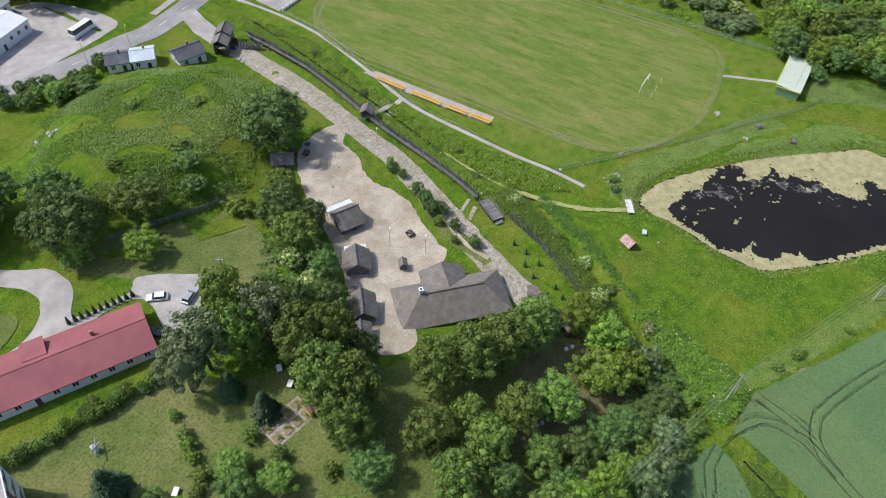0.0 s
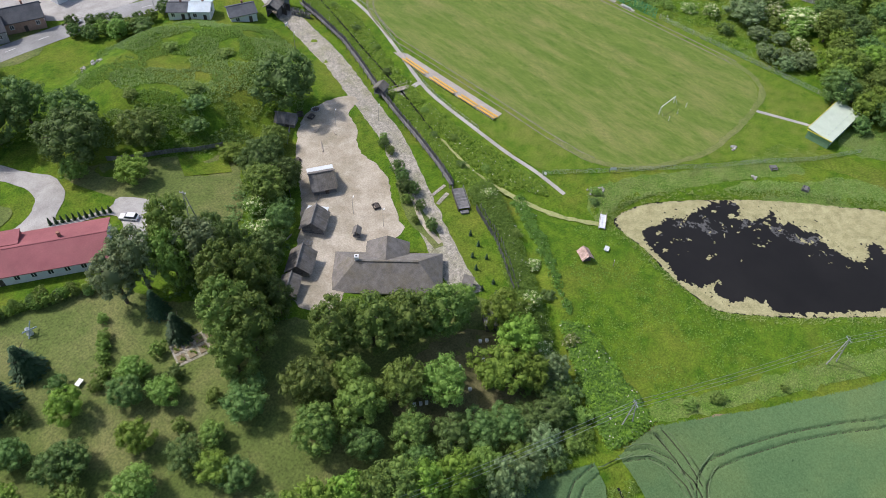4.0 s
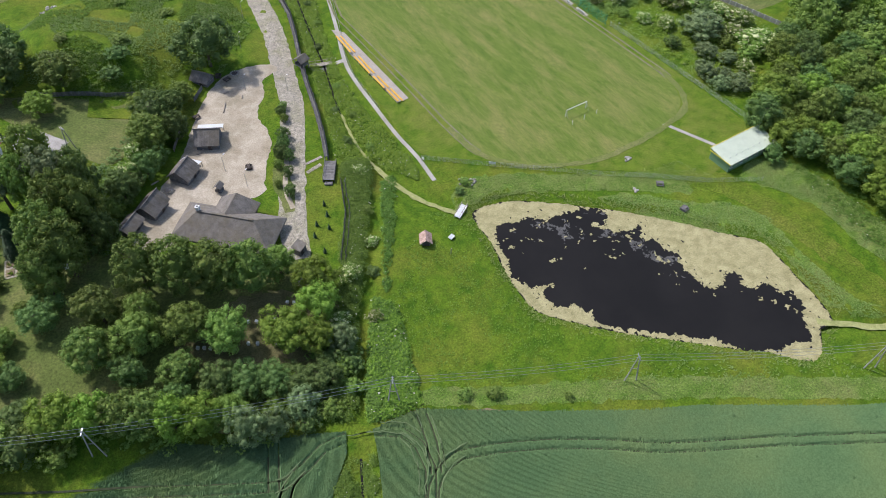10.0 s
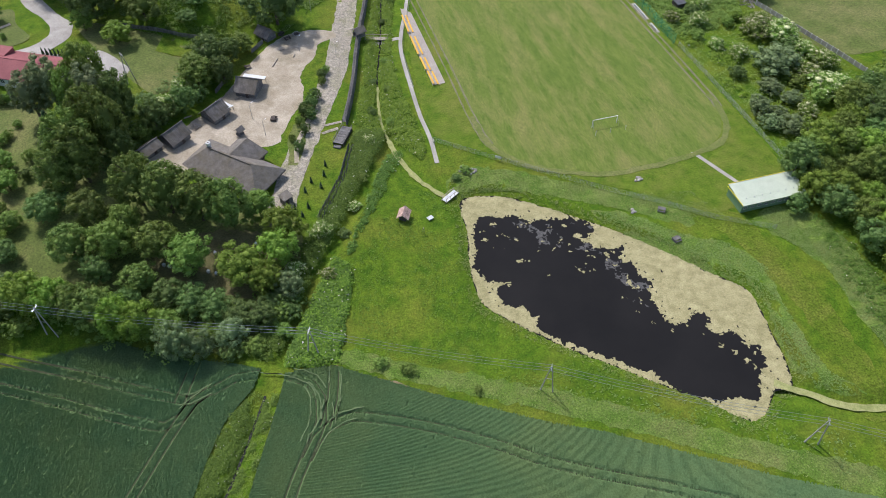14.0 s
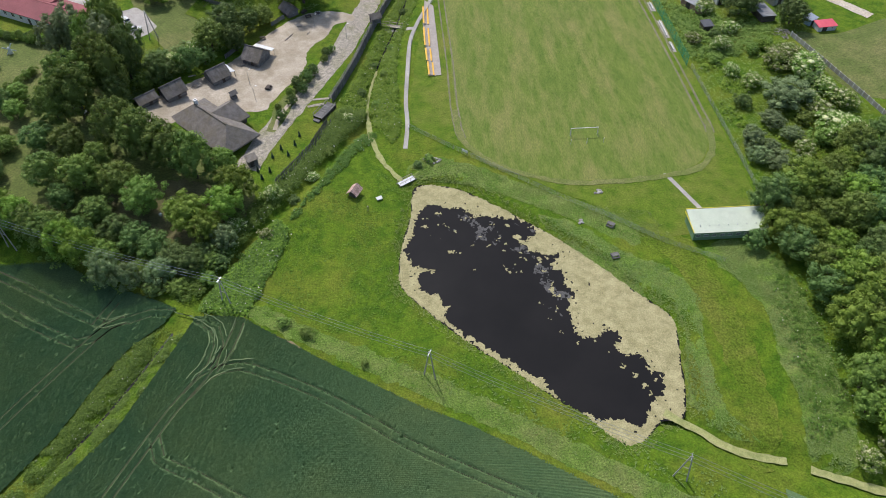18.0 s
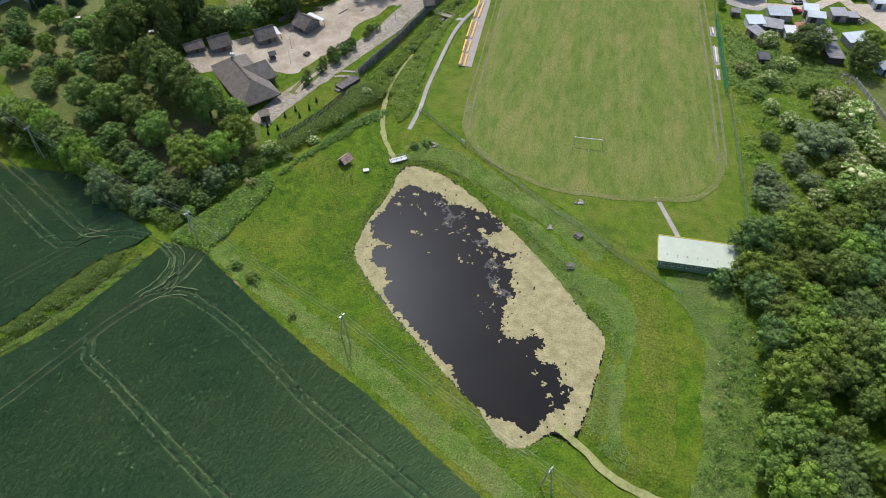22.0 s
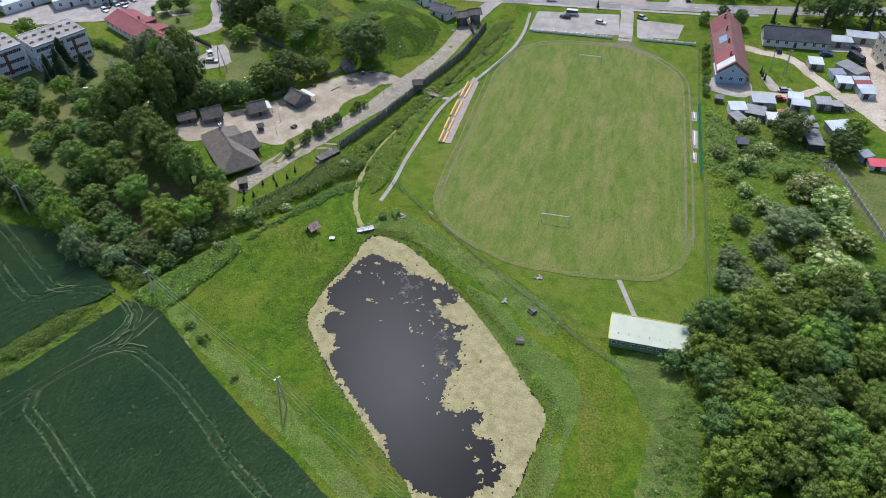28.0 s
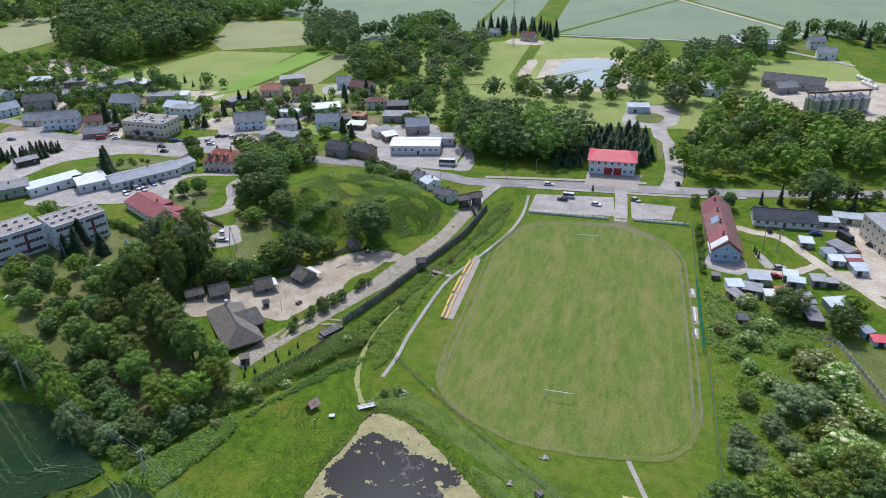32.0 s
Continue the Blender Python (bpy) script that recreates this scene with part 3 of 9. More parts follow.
def sunk_weed():
    """Grey water weed showing at the surface of the open water."""
    vs, fs = [], []
    c = 0.3
    for i in range(int(50 / c)):
        for j in range(int(70 / c)):
            x, y = 132 + i * c, -52 + j * c
            d = line_gap(x, y, [(144, 6), (152, 0), (158, 1), (160, -12), (164, -22)])
            if d > 6:
                continue
            n = noise.noise(Vector((x * 0.3, y * 0.3, 31))) + 0.6 * noise.noise(Vector((x * 1.1, y * 1.1, 33)))
            if d < 6 and n + 0.35 * noise.noise(Vector((x * 3.0, y * 3.0, 35))) > 0.24 + 0.09 * d and inside(x, y, DARK_EDGE):
                b = len(vs)
                for a, e in ((0, 0), (c, 0), (c, c), (0, c)):
                    q = ragged(x + a, y + e, 1.3, 0.5)
                    vs.append((x + a + q[0], y + e + q[1], 0.015))
                fs.append((b, b + 1, b + 2, b + 3))
    return tagged(mesh_of("water_weed", vs, fs, "sunk_weed"), "grey water weed just below the surface", "water weed", kind="stuff")


sunk_weed()
strip("duckweed", [(179, -49), (182, -51.5), (185, -53.8), (188.7, -57), (193.2, -59.1), (198.8, -60.6)], 1.6, "duckweed", flat=0.06, lift=0.0, rough=0.35, label="yellow-green duckweed filling the outflow ditch", category="duckweed", step=0.6)
strip("duckweed", [(202.5, -62.6), (208, -65.1), (216, -68.4), (240, -78)], 1.6, "duckweed", flat=0.06, lift=0.0, rough=0.35, label="yellow-green duckweed filling the outflow ditch", category="duckweed", step=0.6)
strip("duckweed", [(131, 20), (128, 24.5), (125.6, 29), (124, 34), (122.6, 40), (122.4, 45)], 1.3, "duckweed", flat=0.0, lift=0.0, rough=0.9, label="yellow-green duckweed covering the canal", category="duckweed", step=0.5)
strip("duckweed", [(122.4, 45), (122, 50), (123, 60), (125, 69)], 0.7, "duckweed", flat=-0.02, lift=0.0, rough=0.9, label="thin duckweed along the overgrown canal", category="duckweed", step=0.5)

# sports field
PITCH = [(150, 125), (147.5, 73), (147, 45), (149, 32), (157, 23), (170, 17), (182, 16), (203, 18), (212, 26), (214, 40), (214, 70), (213, 105), (211, 123), (203, 134),
         (190, 141), (166, 140)]
patch("mown_surround", [(134.5, 43), (136, 66), (140, 91), (147, 108), (153, 128), (154, 146), (215, 146), (218, 100), (218, 10), (215, 1), (197, -4), (190, -3), (180, 5.5), (168, 14), (156, 24), (146, 32)], "mown", 0.06, 0.5, 5.0, label="mown grass round the football pitch", category="grass")
patch("sports_pitch", PITCH, "pitch", 0.1, 0.5, 5.0, label="mown football pitch with worn dry patches", category="pitch")
TRACK = [(147, 112), (147, 73), (146.5, 45), (148.5, 32), (157, 22.5), (170, 16.5), (182, 15), (203, 17), (211, 22), (214.5, 32), (214.7, 45), (214.5, 64), (213.6, 103), (212, 121),
         (203, 134), (190, 141), (166, 139.5), (153, 130), (147, 112)]
for off, wide in ((-0.95, 0.8), (0.95, 0.8)):
    ring = smoothed(TRACK, 3.0)
    side = []
    for k, a in enumerate(ring):
        d = ring[min(k + 1, len(ring) - 1)] - ring[max(k - 1, 0)]
        d = d / (np.linalg.norm(d) + 1e-9)
        side.append((a[0] - off * d[1], a[1] + off * d[0]))
    n = len(side)
    strip("running_track", side[:int(n * 0.24)], wide * 0.6, "cinder", 0.13, 0.9, "worn grassy wheel track round the pitch", "track")
    strip("running_track", side[int(n * 0.47):], wide * 0.8, "cinder", 0.13, 0.5, "worn cinder wheel track round the pitch", "track")
strip("running_track", [tuple(a) for a in ring[int(len(ring) * 0.2):int(len(ring) * 0.5)]], 1.7, "worn_turf", 0.135, 0.8, "broad worn grass track behind the goal", "track")
patch("track_corner", [(188.2, 148.5), (187.5, 144), (178, 141.5), (183, 140), (192, 140), (200, 135), (204, 133), (203, 136), (195, 141.5), (193.4, 148.5)], "cinder", 0.15, 0.4, 3.0, label="bare cinder corner of the running track", category="track")
strip("footpath", [(132, 32), (133, 42), (133, 52), (134, 66), (135.5, 82), (138, 92), (143.5, 107), (150, 127), (152.5, 145), (152, 163)], 1.15, "concrete", 0.09, 0.05,
      "pale concrete footpath along the canal bank", "path")
strip("footpath", [(137, 90), (127, 91)], 1.6, "concrete", 0.1, 0.05, "pale footpath to the footbridge", "path")
strip("footpath", [(197.6, 17.6), (204.2, 0.6)], 1.15, "concrete", 0.09, 0.05, "pale concrete path to the green cabin", "path")
patch("bench_terrace", [(141.5, 106.5), (144.2, 103), (144.0, 64), (140.2, 64), (140.2, 92)], "paving", 0.2, 0.0, 4.0, False, "paved terrace under the spectator benches", "terrace")

# arable land with its wheel lines
CROP_EAST = [(84.8, -19.3), (89, -19.6), (94.8, -20.6), (113, -33), (132.5, -45.2), (141, -49.4), (165.7, -65.5), (184, -76), (230, -103), (300, -145), (300, -300), (20, -300), (-20, -190), (50, -80), (66.3, -54.2), (73.8, -45), (80.4, -30.4), (83.2, -24)]
CROP_WEST = [(20, 15), (32.7, 10.3), (43.2, 5.2), (52.3, -1.8), (58.3, -6.1), (63.4, -8.9), (73.7, -13.6), (80.4, -17), (78.3, -21), (72.1, -27), (68.4, -33.6), (62.8, -45.6), (40, -80), (-30, -190), (-120, -300), (-200, -120), (-60, 10)]
WHEELS = [[(80.5, -18.1), (85.6, -20), (89.4, -22.8), (90.7, -26.6), (90, -31.6), (83.7, -41.6), (79.7, -49.2), (74.7, -59.1), (71.2, -65.7), (55, -93), (30, -136)], [(94.4, -21.6), (92.9, -27.6), (90.4, -33)],
          [(86, -38.6), (88.6, -35), (91.7, -33), (95.8, -32.4), (107.9, -37.8), (120.3, -45.6), (130.5, -53), (150, -64), (190, -88)], [(81.3, -47), (83, -51.4), (86, -53.4), (89.7, -55.1), (100.5, -61.7), (130, -79.5), (170, -104)],
          [(20, 6), (32.5, -1), (42.5, -6.3), (52.3, -12.2), (62, -17.9), (66, -19.9), (70.9, -18.9), (75.1, -17.4), (80, -17.9)], [(20, -0.8), (32.4, -7.6), (42, -13.2), (51.5, -19.2), (60.9, -24.2), (64.2, -23.2), (66.5, -20.6), (70, -18.6)],
          [(68, -10.9), (65.3, -17), (64, -20)], [(66.9, -20.2), (64.2, -23.4), (61.5, -27), (58.9, -30.7), (50, -44), (36, -68)]]


def cereal(name, outline, corner, far, cell=0.085, run=0.38):
    """A standing crop in close drill rows beside the dyke's line: sharp uneven ridges of stalks, with sunken wheel lines and small gaps."""
    r = np.random.default_rng(4)
    along, across = np.array((0.47, 0.883)), np.array((-0.883, 0.47))
    ends = [np.array((x, y)) for x in (corner[0], far[0]) for y in (corner[1], far[1])]
    a0, a1 = min(e @ along for e in ends), max(e @ along for e in ends)
    b0, b1 = min(e @ across for e in ends), max(e @ across for e in ends)
    na, nb = int((a1 - a0) / run), int((b1 - b0) / cell)
    ii, jj = np.meshgrid(np.arange(na + 1), np.arange(nb + 1), indexing="ij")
    u, v = a0 + (ii + r.uniform(-0.4, 0.4, ii.shape)) * run, b0 + (jj + r.uniform(-0.2, 0.2, ii.shape)) * cell
    px, py = u * along[0] + v * across[0], u * along[1] + v * across[1]
    grown = within(px, py, outline) & (px > corner[0]) & (px < far[0]) & (py > corner[1]) & (py < far[1])
    used = np.zeros(px.shape, dtype=bool)
    keep = grown[:-1, :-1]
    for di in (0, 1):
        for dj in (0, 1):
            used[di:na + di, dj:nb + dj] |= keep
    at = np.full(px.shape, -1)
    at[used] = np.arange(used.sum())
    qx, qy, tall = px[used], py[used], (jj % 2)[used]
    rut = np.full(qx.shape, 1e9)
    for w in WHEELS:
        q = [(float(a[0]), float(a[1])) for a in smoothed(w, 3.0)]
        for side in (-0.95, 0.95):
            off = []
            for k, a in enumerate(q):
                b, c = q[max(k - 1, 0)], q[min(k + 1, len(q) - 1)]
                d = math.hypot(c[0] - b[0], c[1] - b[1]) + 1e-9
                off.append((a[0] - side * (c[1] - b[1]) / d, a[1] + side * (c[0] - b[0]) / d))
            rut = np.minimum(rut, gaps(qx, qy, off))
    pits = r.uniform(0, 1, (260, 2)) * (np.array(far) - np.array(corner)) + np.array(corner)
    for gx0, gy0 in pits:
        rut = np.minimum(rut, 0.05 + np.hypot(qx - gx0, qy - gy0))
    z = 0.45 + 0.13 * tall + r.uniform(-0.02, 0.02, qx.shape)
    z = z * np.clip(rut / 0.42, 0, 1) - 0.05
    base = np.full(qx.shape, 0.75)
    for k in np.nonzero(np.minimum(gaps(qx, qy, DYKE), gaps(qx, qy, DITCH)) < 3.0)[0]:
        base[k] = ground(float(qx[k]), float(qy[k]))
    fs = np.stack([at[:-1, :-1][keep], at[1:, :-1][keep], at[1:, 1:][keep], at[:-1, 1:][keep]], axis=1)
    return tagged(new(name, quick_mesh(name, np.stack([qx, qy, z + base], axis=1), fs, [], "crop", True)), "dense green cereal field with sunken wheel lines", "crop field", kind="stuff")


for w in WHEELS:
    for side in (-0.95, 0.95):
        q = smoothed(w, 3.0)
        line = []
        for k, a in enumerate(q):
            d = q[min(k + 1, len(q) - 1)] - q[max(k - 1, 0)]
            d = d / (np.linalg.norm(d) + 1e-9)
            line.append((a[0] - side * d[1], a[1] + side * d[0]))
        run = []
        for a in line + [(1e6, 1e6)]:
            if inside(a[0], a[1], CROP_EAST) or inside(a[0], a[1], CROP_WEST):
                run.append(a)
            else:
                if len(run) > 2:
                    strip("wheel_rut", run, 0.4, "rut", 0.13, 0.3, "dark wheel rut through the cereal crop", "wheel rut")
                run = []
        for (hx, hy), reach in (((88, -25), 12), ((68, -19.5), 4)):
            near = [a for a in smoothed(line, 1.0) if math.hypot(a[0] - hx, a[1] - hy) < reach]
            for k in range(0, len(near) - 5, 5):
                ox, oy = random.uniform(-1.1, 1.1), random.uniform(-1.1, 1.1)
                c = [(a[0] + ox + random.uniform(-0.15, 0.15), a[1] + oy + random.uniform(-0.15, 0.15)) for a in near[k:k + random.randint(4, 9)]]
                if len(c) > 2 and all(not inside(a[0], a[1], POND_EDGE) for a in c):
                    strip("laid_stalks", c, 0.2, "laid_crop", 0.62, 0.7, "pale flattened stalks beside the wheel ruts", "crop")


cereal("crop_field", CROP_EAST, (30, -112), (190, -18))
cereal("crop_field", CROP_WEST, (0, -70), (82, 14))
patch("far_crop", [(196, -66), (300, -130), (400, -400), (-200, -400), (-120, -140), (24, -122), (34, -111), (189, -111)], "crop", 0.25, 0.2, 20.0, False, "dense green cereal field", "crop field")
patch("far_crop", [(1, 16), (1, -69), (44, -69), (20, -112), (-120, -150), (-300, -100), (-120, -10)], "crop", 0.25, 0.2, 20.0, False, "dense green cereal field", "crop field")

# old village
STREET = [(91, 26), (96, 39), (102, 51.5), (108, 64), (114.5, 78), (119, 93), (125.5, 115), (129.5, 138), (131, 150)]
strip("village_street", STREET, 6.5, "cobble", 0.08, 0.18, "cobbled village street with grassy edges", "street")
YARD = [(104, 100), (98, 96), (91, 88), (86, 80), (79, 70), (72, 62), (66, 56), (61, 47), (66, 42), (71, 44), (80, 50), (93, 49.5), (95, 53), (99, 60), (103, 66), (104, 72), (104, 77),
        (106.5, 82), (110, 86), (112, 92), (118, 95), (118, 98), (112, 100)]
patch("village_yard", YARD, "gravel", 0.09, 0.6, 1.5, label="pale trodden gravel yard", category="yard")

# roads
ROAD = [(-190, 205), (-140, 200), (-109, 186), (-60, 184), (-15, 182), (35, 180.5), (80, 180), (112, 173), (132, 172), (166, 175.5), (210, 179), (250, 184), (296, 193), (420, 225), (700, 300)]
strip("road", ROAD, 8.0, "asphalt", 0.12, 0.02, "grey asphalt road with worn edges", "road", 3.0)
patch("car_park", [(155, 164), (187, 167), (188.5, 150), (154, 147.5)], "concrete", 0.12, 0.1, 4.0, False, "pale concrete car park", "car park")
patch("car_park", [(194, 164), (212, 163), (210, 151), (195, 149.5)], "concrete", 0.12, 0.1, 4.0, False, "pale concrete car park", "car park")

# ---- plants ----
rng = np.random.default_rng(7)


def leaf_cloud(centres, radii, count, size, squash=0.8, up=0.0, loose=0.45):
    """Many small bent leaf sprays on the skins of clumps; returns verts and faces."""
    c = np.repeat(np.array(centres), count, axis=0)
    r = np.repeat(np.array(radii), count)
    n = len(c)
    d = rng.normal(size=(n, 3))
    d[:, 2] = d[:, 2] * 0.9 + 0.25
    d /= np.linalg.norm(d, axis=1)[:, None]
    p = c + d * (r * rng.uniform(0.86, 1.12, n))[:, None] * np.array((1, 1, squash))
    nrm = d + rng.normal(size=(n, 3)) * loose + np.array((0, 0, up))
    nrm /= np.linalg.norm(nrm, axis=1)[:, None]
    a = np.cross(nrm, rng.normal(size=(n, 3)))
    a /= np.linalg.norm(a, axis=1)[:, None]
    b = np.cross(nrm, a)
    s = (size * rng.uniform(0.6, 1.35, n))[:, None]
    v = np.stack([p - a * s * 0.42 - b * s * 0.3, p + a * s * 0.42 - b * s * 0.3, p + b * s * 0.62 - 0.2 * s * nrm], axis=1).reshape(-1, 3)
    return v, np.arange(3 * n).reshape(n, 3)


def core_blobs(centres, radii, squash=0.8):
    bm = bmesh.new()
    for c, r in zip(centres, radii):
        g = bmesh.ops.create_icosphere(bm, subdivisions=1, radius=r * 0.66)
        for q in g["verts"]:
            q.co = Vector((q.co.x, q.co.y, q.co.z * squash)) * random.uniform(0.6, 1.15) + Vector(c)
    v = np.array([q.co for q in bm.verts])
    bm.verts.index_update()
    f = [[q.index for q in g.verts] for g in bm.faces]
    bm.free()
    return v, f


def crown_mesh(name, mat, height, radius, low, clumps, leaves, size, shape="round"):
    """A crown with an uneven outline: clumps set evenly over a lopsided shell round a leafy core, each clad in sprays."""
    if shape == "cone":
        data = cone_crown(height, radius, low, clumps * leaves // 3, size)
        return data if mat is None else quick_mesh(name, *data, mat)
    cs, rs = [], []
    mid, half = (height + low) / 2, (height - low) / 2
    turn, ph = random.uniform(0, 6), random.uniform(0, 6)
    for k in range(clumps):
        u = -0.85 + 1.85 * (k + random.uniform(0.1, 0.9)) / clumps
        a = turn + k * 2.39996 + random.uniform(-0.35, 0.35)
        w = math.sqrt(max(0.04, 1 - abs(u) ** 2.8)) if shape == "tall" else math.sqrt(max(0.03, 1 - u * u))
        q = random.uniform(0.70, 0.90) if random.random() < 0.85 else random.uniform(0.92, 1.04)
        lop = 1 + 0.16 * math.sin(2 * a + ph) + 0.10 * math.sin(5 * a + 2 * ph)
        cs.append((math.cos(a) * radius * w * q * lop, math.sin(a) * radius * w * q * lop, mid + half * u * random.uniform(0.80, 0.95)))
        rs.append(radius * random.choice((0.15, 0.19, 0.23, 0.27)) * random.uniform(0.85, 1.15))
    v1, f1 = leaf_cloud(cs, rs, leaves, size, 0.85, 0.15, 0.38)
    v2, f2 = core_blobs(cs + [(0, 0, mid)], rs + [0.01])
    bm = bmesh.new()
    bmesh.ops.create_icosphere(bm, subdivisions=2, radius=1.0)
    for q in bm.verts:
        q.co = Vector((q.co.x * radius * 0.52, q.co.y * radius * 0.52, mid + q.co.z * half * 0.55)) * (1 + random.uniform(-0.06, 0.06))
    bm.verts.index_update()
    v3 = np.array([q.co for q in bm.verts])
    f3 = np.array([[q.index for q in g.verts] for g in bm.faces])
    bm.free()
    data = (np.concatenate([v1, v2, v3]), np.zeros((0, 4), dtype=int), np.concatenate([f1, np.asarray(f2) + len(v1), f3 + len(v1) + len(v2)]))
    return data if mat is None else quick_mesh(name, *data, mat)


def cone_crown(height, radius, low, count, size):
    """A conifer: whorls of drooping boughs round a tapering core."""
    u = rng.uniform(0, 1, count) ** 1.4
    tier = np.floor(u * 15) / 15 + rng.uniform(0, 0.035, count)
    a = rng.uniform(0, math.tau, count)
    bough = 0.82 + 0.18 * np.sin(a * 7 + tier * 90)
    reach = (radius * (1 - tier) ** 0.85 + 0.12) * bough * (1 - 0.35 * (u * 15 - np.floor(u * 15)))
    z = low + (height - low) * tier
    out = np.stack([np.cos(a), np.sin(a), np.full(count, -0.45)], axis=1)
    side = np.stack([-np.sin(a), np.cos(a), np.zeros(count)], axis=1) + rng.normal(size=(count, 3)) * 0.25
    p = np.stack([np.cos(a) * reach, np.sin(a) * reach, z], axis=1)
    s = (size * rng.uniform(0.7, 1.4, count))[:, None]
    v = np.stack([p - out * s * 0.9, p - side * s * 0.4, p + out * s * 0.6, p + side * s * 0.4], axis=1).reshape(-1, 3)
    f = np.arange(4 * count).reshape(count, 4)
    m = 9
    cv = [(math.cos(k / m * math.tau) * radius * 0.72, math.sin(k / m * math.tau) * radius * 0.72, low) for k in range(m)] + [(0, 0, height * 0.97)]
    cf = np.array([(k, (k + 1) % m, m) for k in range(m)])
    return np.concatenate([v, np.array(cv)]), f, cf + len(v)


def trunk_mesh(height, radius, r):
    bm = bmesh.new()
    rod(bm, (0, 0, -0.3), (0.1, 0, height * 0.4), r * 1.3, r * 0.9, 7)
    rod(bm, (0.1, 0, height * 0.4), (0.0, 0.1, height * 0.8), r * 0.9, r * 0.3, 6)
    for k in range(6):
        a = k * 1.05 + random.uniform(-0.3, 0.3)
        z = height * (0.3 + 0.08 * k)
        rod(bm, (0.1, 0, z), (math.cos(a) * radius * 0.65, math.sin(a) * radius * 0.65, z + height * 0.2), r * 0.42, r * 0.12, 5)
    me = bpy.data.meshes.new("trunk")
    bm.to_mesh(me)
    bm.free()
    me.materials.append(M["bark"])
    return me


# one set of crowns for each kind of tree, at unit size: 10 m high
KINDS = {}


def tree_kind(key, mat, radius, low, clumps, leaves, size, shape, label, category, variants=2):
    KINDS[key] = ([(crown_mesh("crown", mat, 10.0, radius, low, clumps, leaves, size, shape), trunk_mesh(10.0, radius, 0.22)) for _ in range(variants)], label, category)


tree_kind("lime", "leaf_mid", 4.2, 1.2, 66, 66, 0.34, "round", "full-crowned deciduous tree with mid-green leaves", "tree", 3)
tree_kind("maple", "leaf_bright", 4.4, 1.4, 62, 66, 0.35, "round", "broad tree with bright green leaves", "tree", 2)
tree_kind("oak", "leaf_dark", 4.6, 1.0, 66, 66, 0.34, "round", "wide dark green tree with dense crown", "tree", 3)
tree_kind("hornbeam", "leaf_olive", 3.6, 1.0, 76, 60, 0.31, "tall", "tall olive-green tree with a lumpy crown", "tree", 3)
tree_kind("birch", "leaf_birch", 3.0, 2.0, 56, 60, 0.30, "tall", "tall birch with loose grey-green foliage", "tree", 2)
tree_kind("spruce", "leaf_spruce", 2.6, 0.4, 90, 40, 0.42, "cone", "dark green pointed spruce tree", "spruce", 2)
tree_kind("willow", "leaf_silver", 5.0, 0.6, 60, 62, 0.38, "round", "rounded silver-leaved willow bush", "willow", 2)
tree_kind("elder", "leaf_flower", 5.2, 0.4, 52, 56, 0.46, "round", "elder shrub in creamy flower", "shrub", 2)
tree_kind("shrub", "leaf_mid", 5.6, 0.3, 44, 46, 0.50, "round", "dense mid green leafy shrub", "shrub", 2)
tree_kind("dark_shrub", "leaf_dark", 5.6, 0.3, 44, 46, 0.50, "round", "dense dark green leafy shrub", "shrub", 2)
tree_kind("thuja", "leaf_spruce", 1.7, 0.1, 60, 30, 0.34, "cone", "slim clipped dark thuja", "thuja", 1)
BASE_R = {"lime": 4.2, "maple": 4.4, "oak": 4.6, "hornbeam": 3.6, "birch": 3.0, "spruce": 2.6, "willow": 5.0, "elder": 5.2, "shrub": 5.6, "dark_shrub": 5.6, "thuja": 1.7}


def tree(kind, x, y, height, wide=1.0, group=""):
    sets, label, category = KINDS[kind]
    crown, trunk = sets[int(abs(x * 7 + y * 13)) % len(sets)]
    ob = new(category if category != "tree" else "tree")
    s = height / 10.0
    ob.matrix_world = pose(x, y, ground(x, y) - 0.05, 0, 0, (x * 37 + y * 61) % 360) @ Matrix.Diagonal((s * wide, s * wide, s, 1))
    for nm, me in (("crown", crown), ("trunk", trunk)):
        o = new(nm, me)
        o.parent = ob
    return tagged(ob, label, category, group)


def stand(trees, group):
    """Trees given by kind, place, height and the crown's radius."""
    for kind, x, y, h, r in trees:
        tree(kind, x, y, h, r / (BASE_R[kind] * h / 10.0) / 0.96, group)


FAR_KINDS = {}


def far_crown(kind, k):
    """A lighter crown of the same habit, for trees that stay far off."""
    if (kind, k) not in FAR_KINDS:
        radius, low, shape = {"lime": (4.2, 1.2, "round"), "oak": (4.6, 1.0, "round"), "maple": (4.4, 1.4, "round"), "hornbeam": (3.6, 1.0, "tall"), "spruce": (2.6, 0.6, "cone"), "willow": (5.0, 0.6, "round"),
                              "shrub": (5.6, 0.3, "round"), "dark_shrub": (5.6, 0.3, "round"), "thuja": (1.7, 0.2, "cone"), "elder": (5.2, 0.4, "round")}[kind]
        FAR_KINDS[(kind, k)] = crown_mesh("far_crown", None, 10.0, radius, low, 40, 20, 0.60, shape)
    return FAR_KINDS[(kind, k)]


LEAF_OF = {"lime": "leaf_mid", "oak": "leaf_dark", "maple": "leaf_bright", "hornbeam": "leaf_olive", "spruce": "leaf_spruce", "willow": "leaf_silver", "shrub": "leaf_mid", "dark_shrub": "leaf_dark", "thuja": "leaf_spruce", "elder": "leaf_flower"}


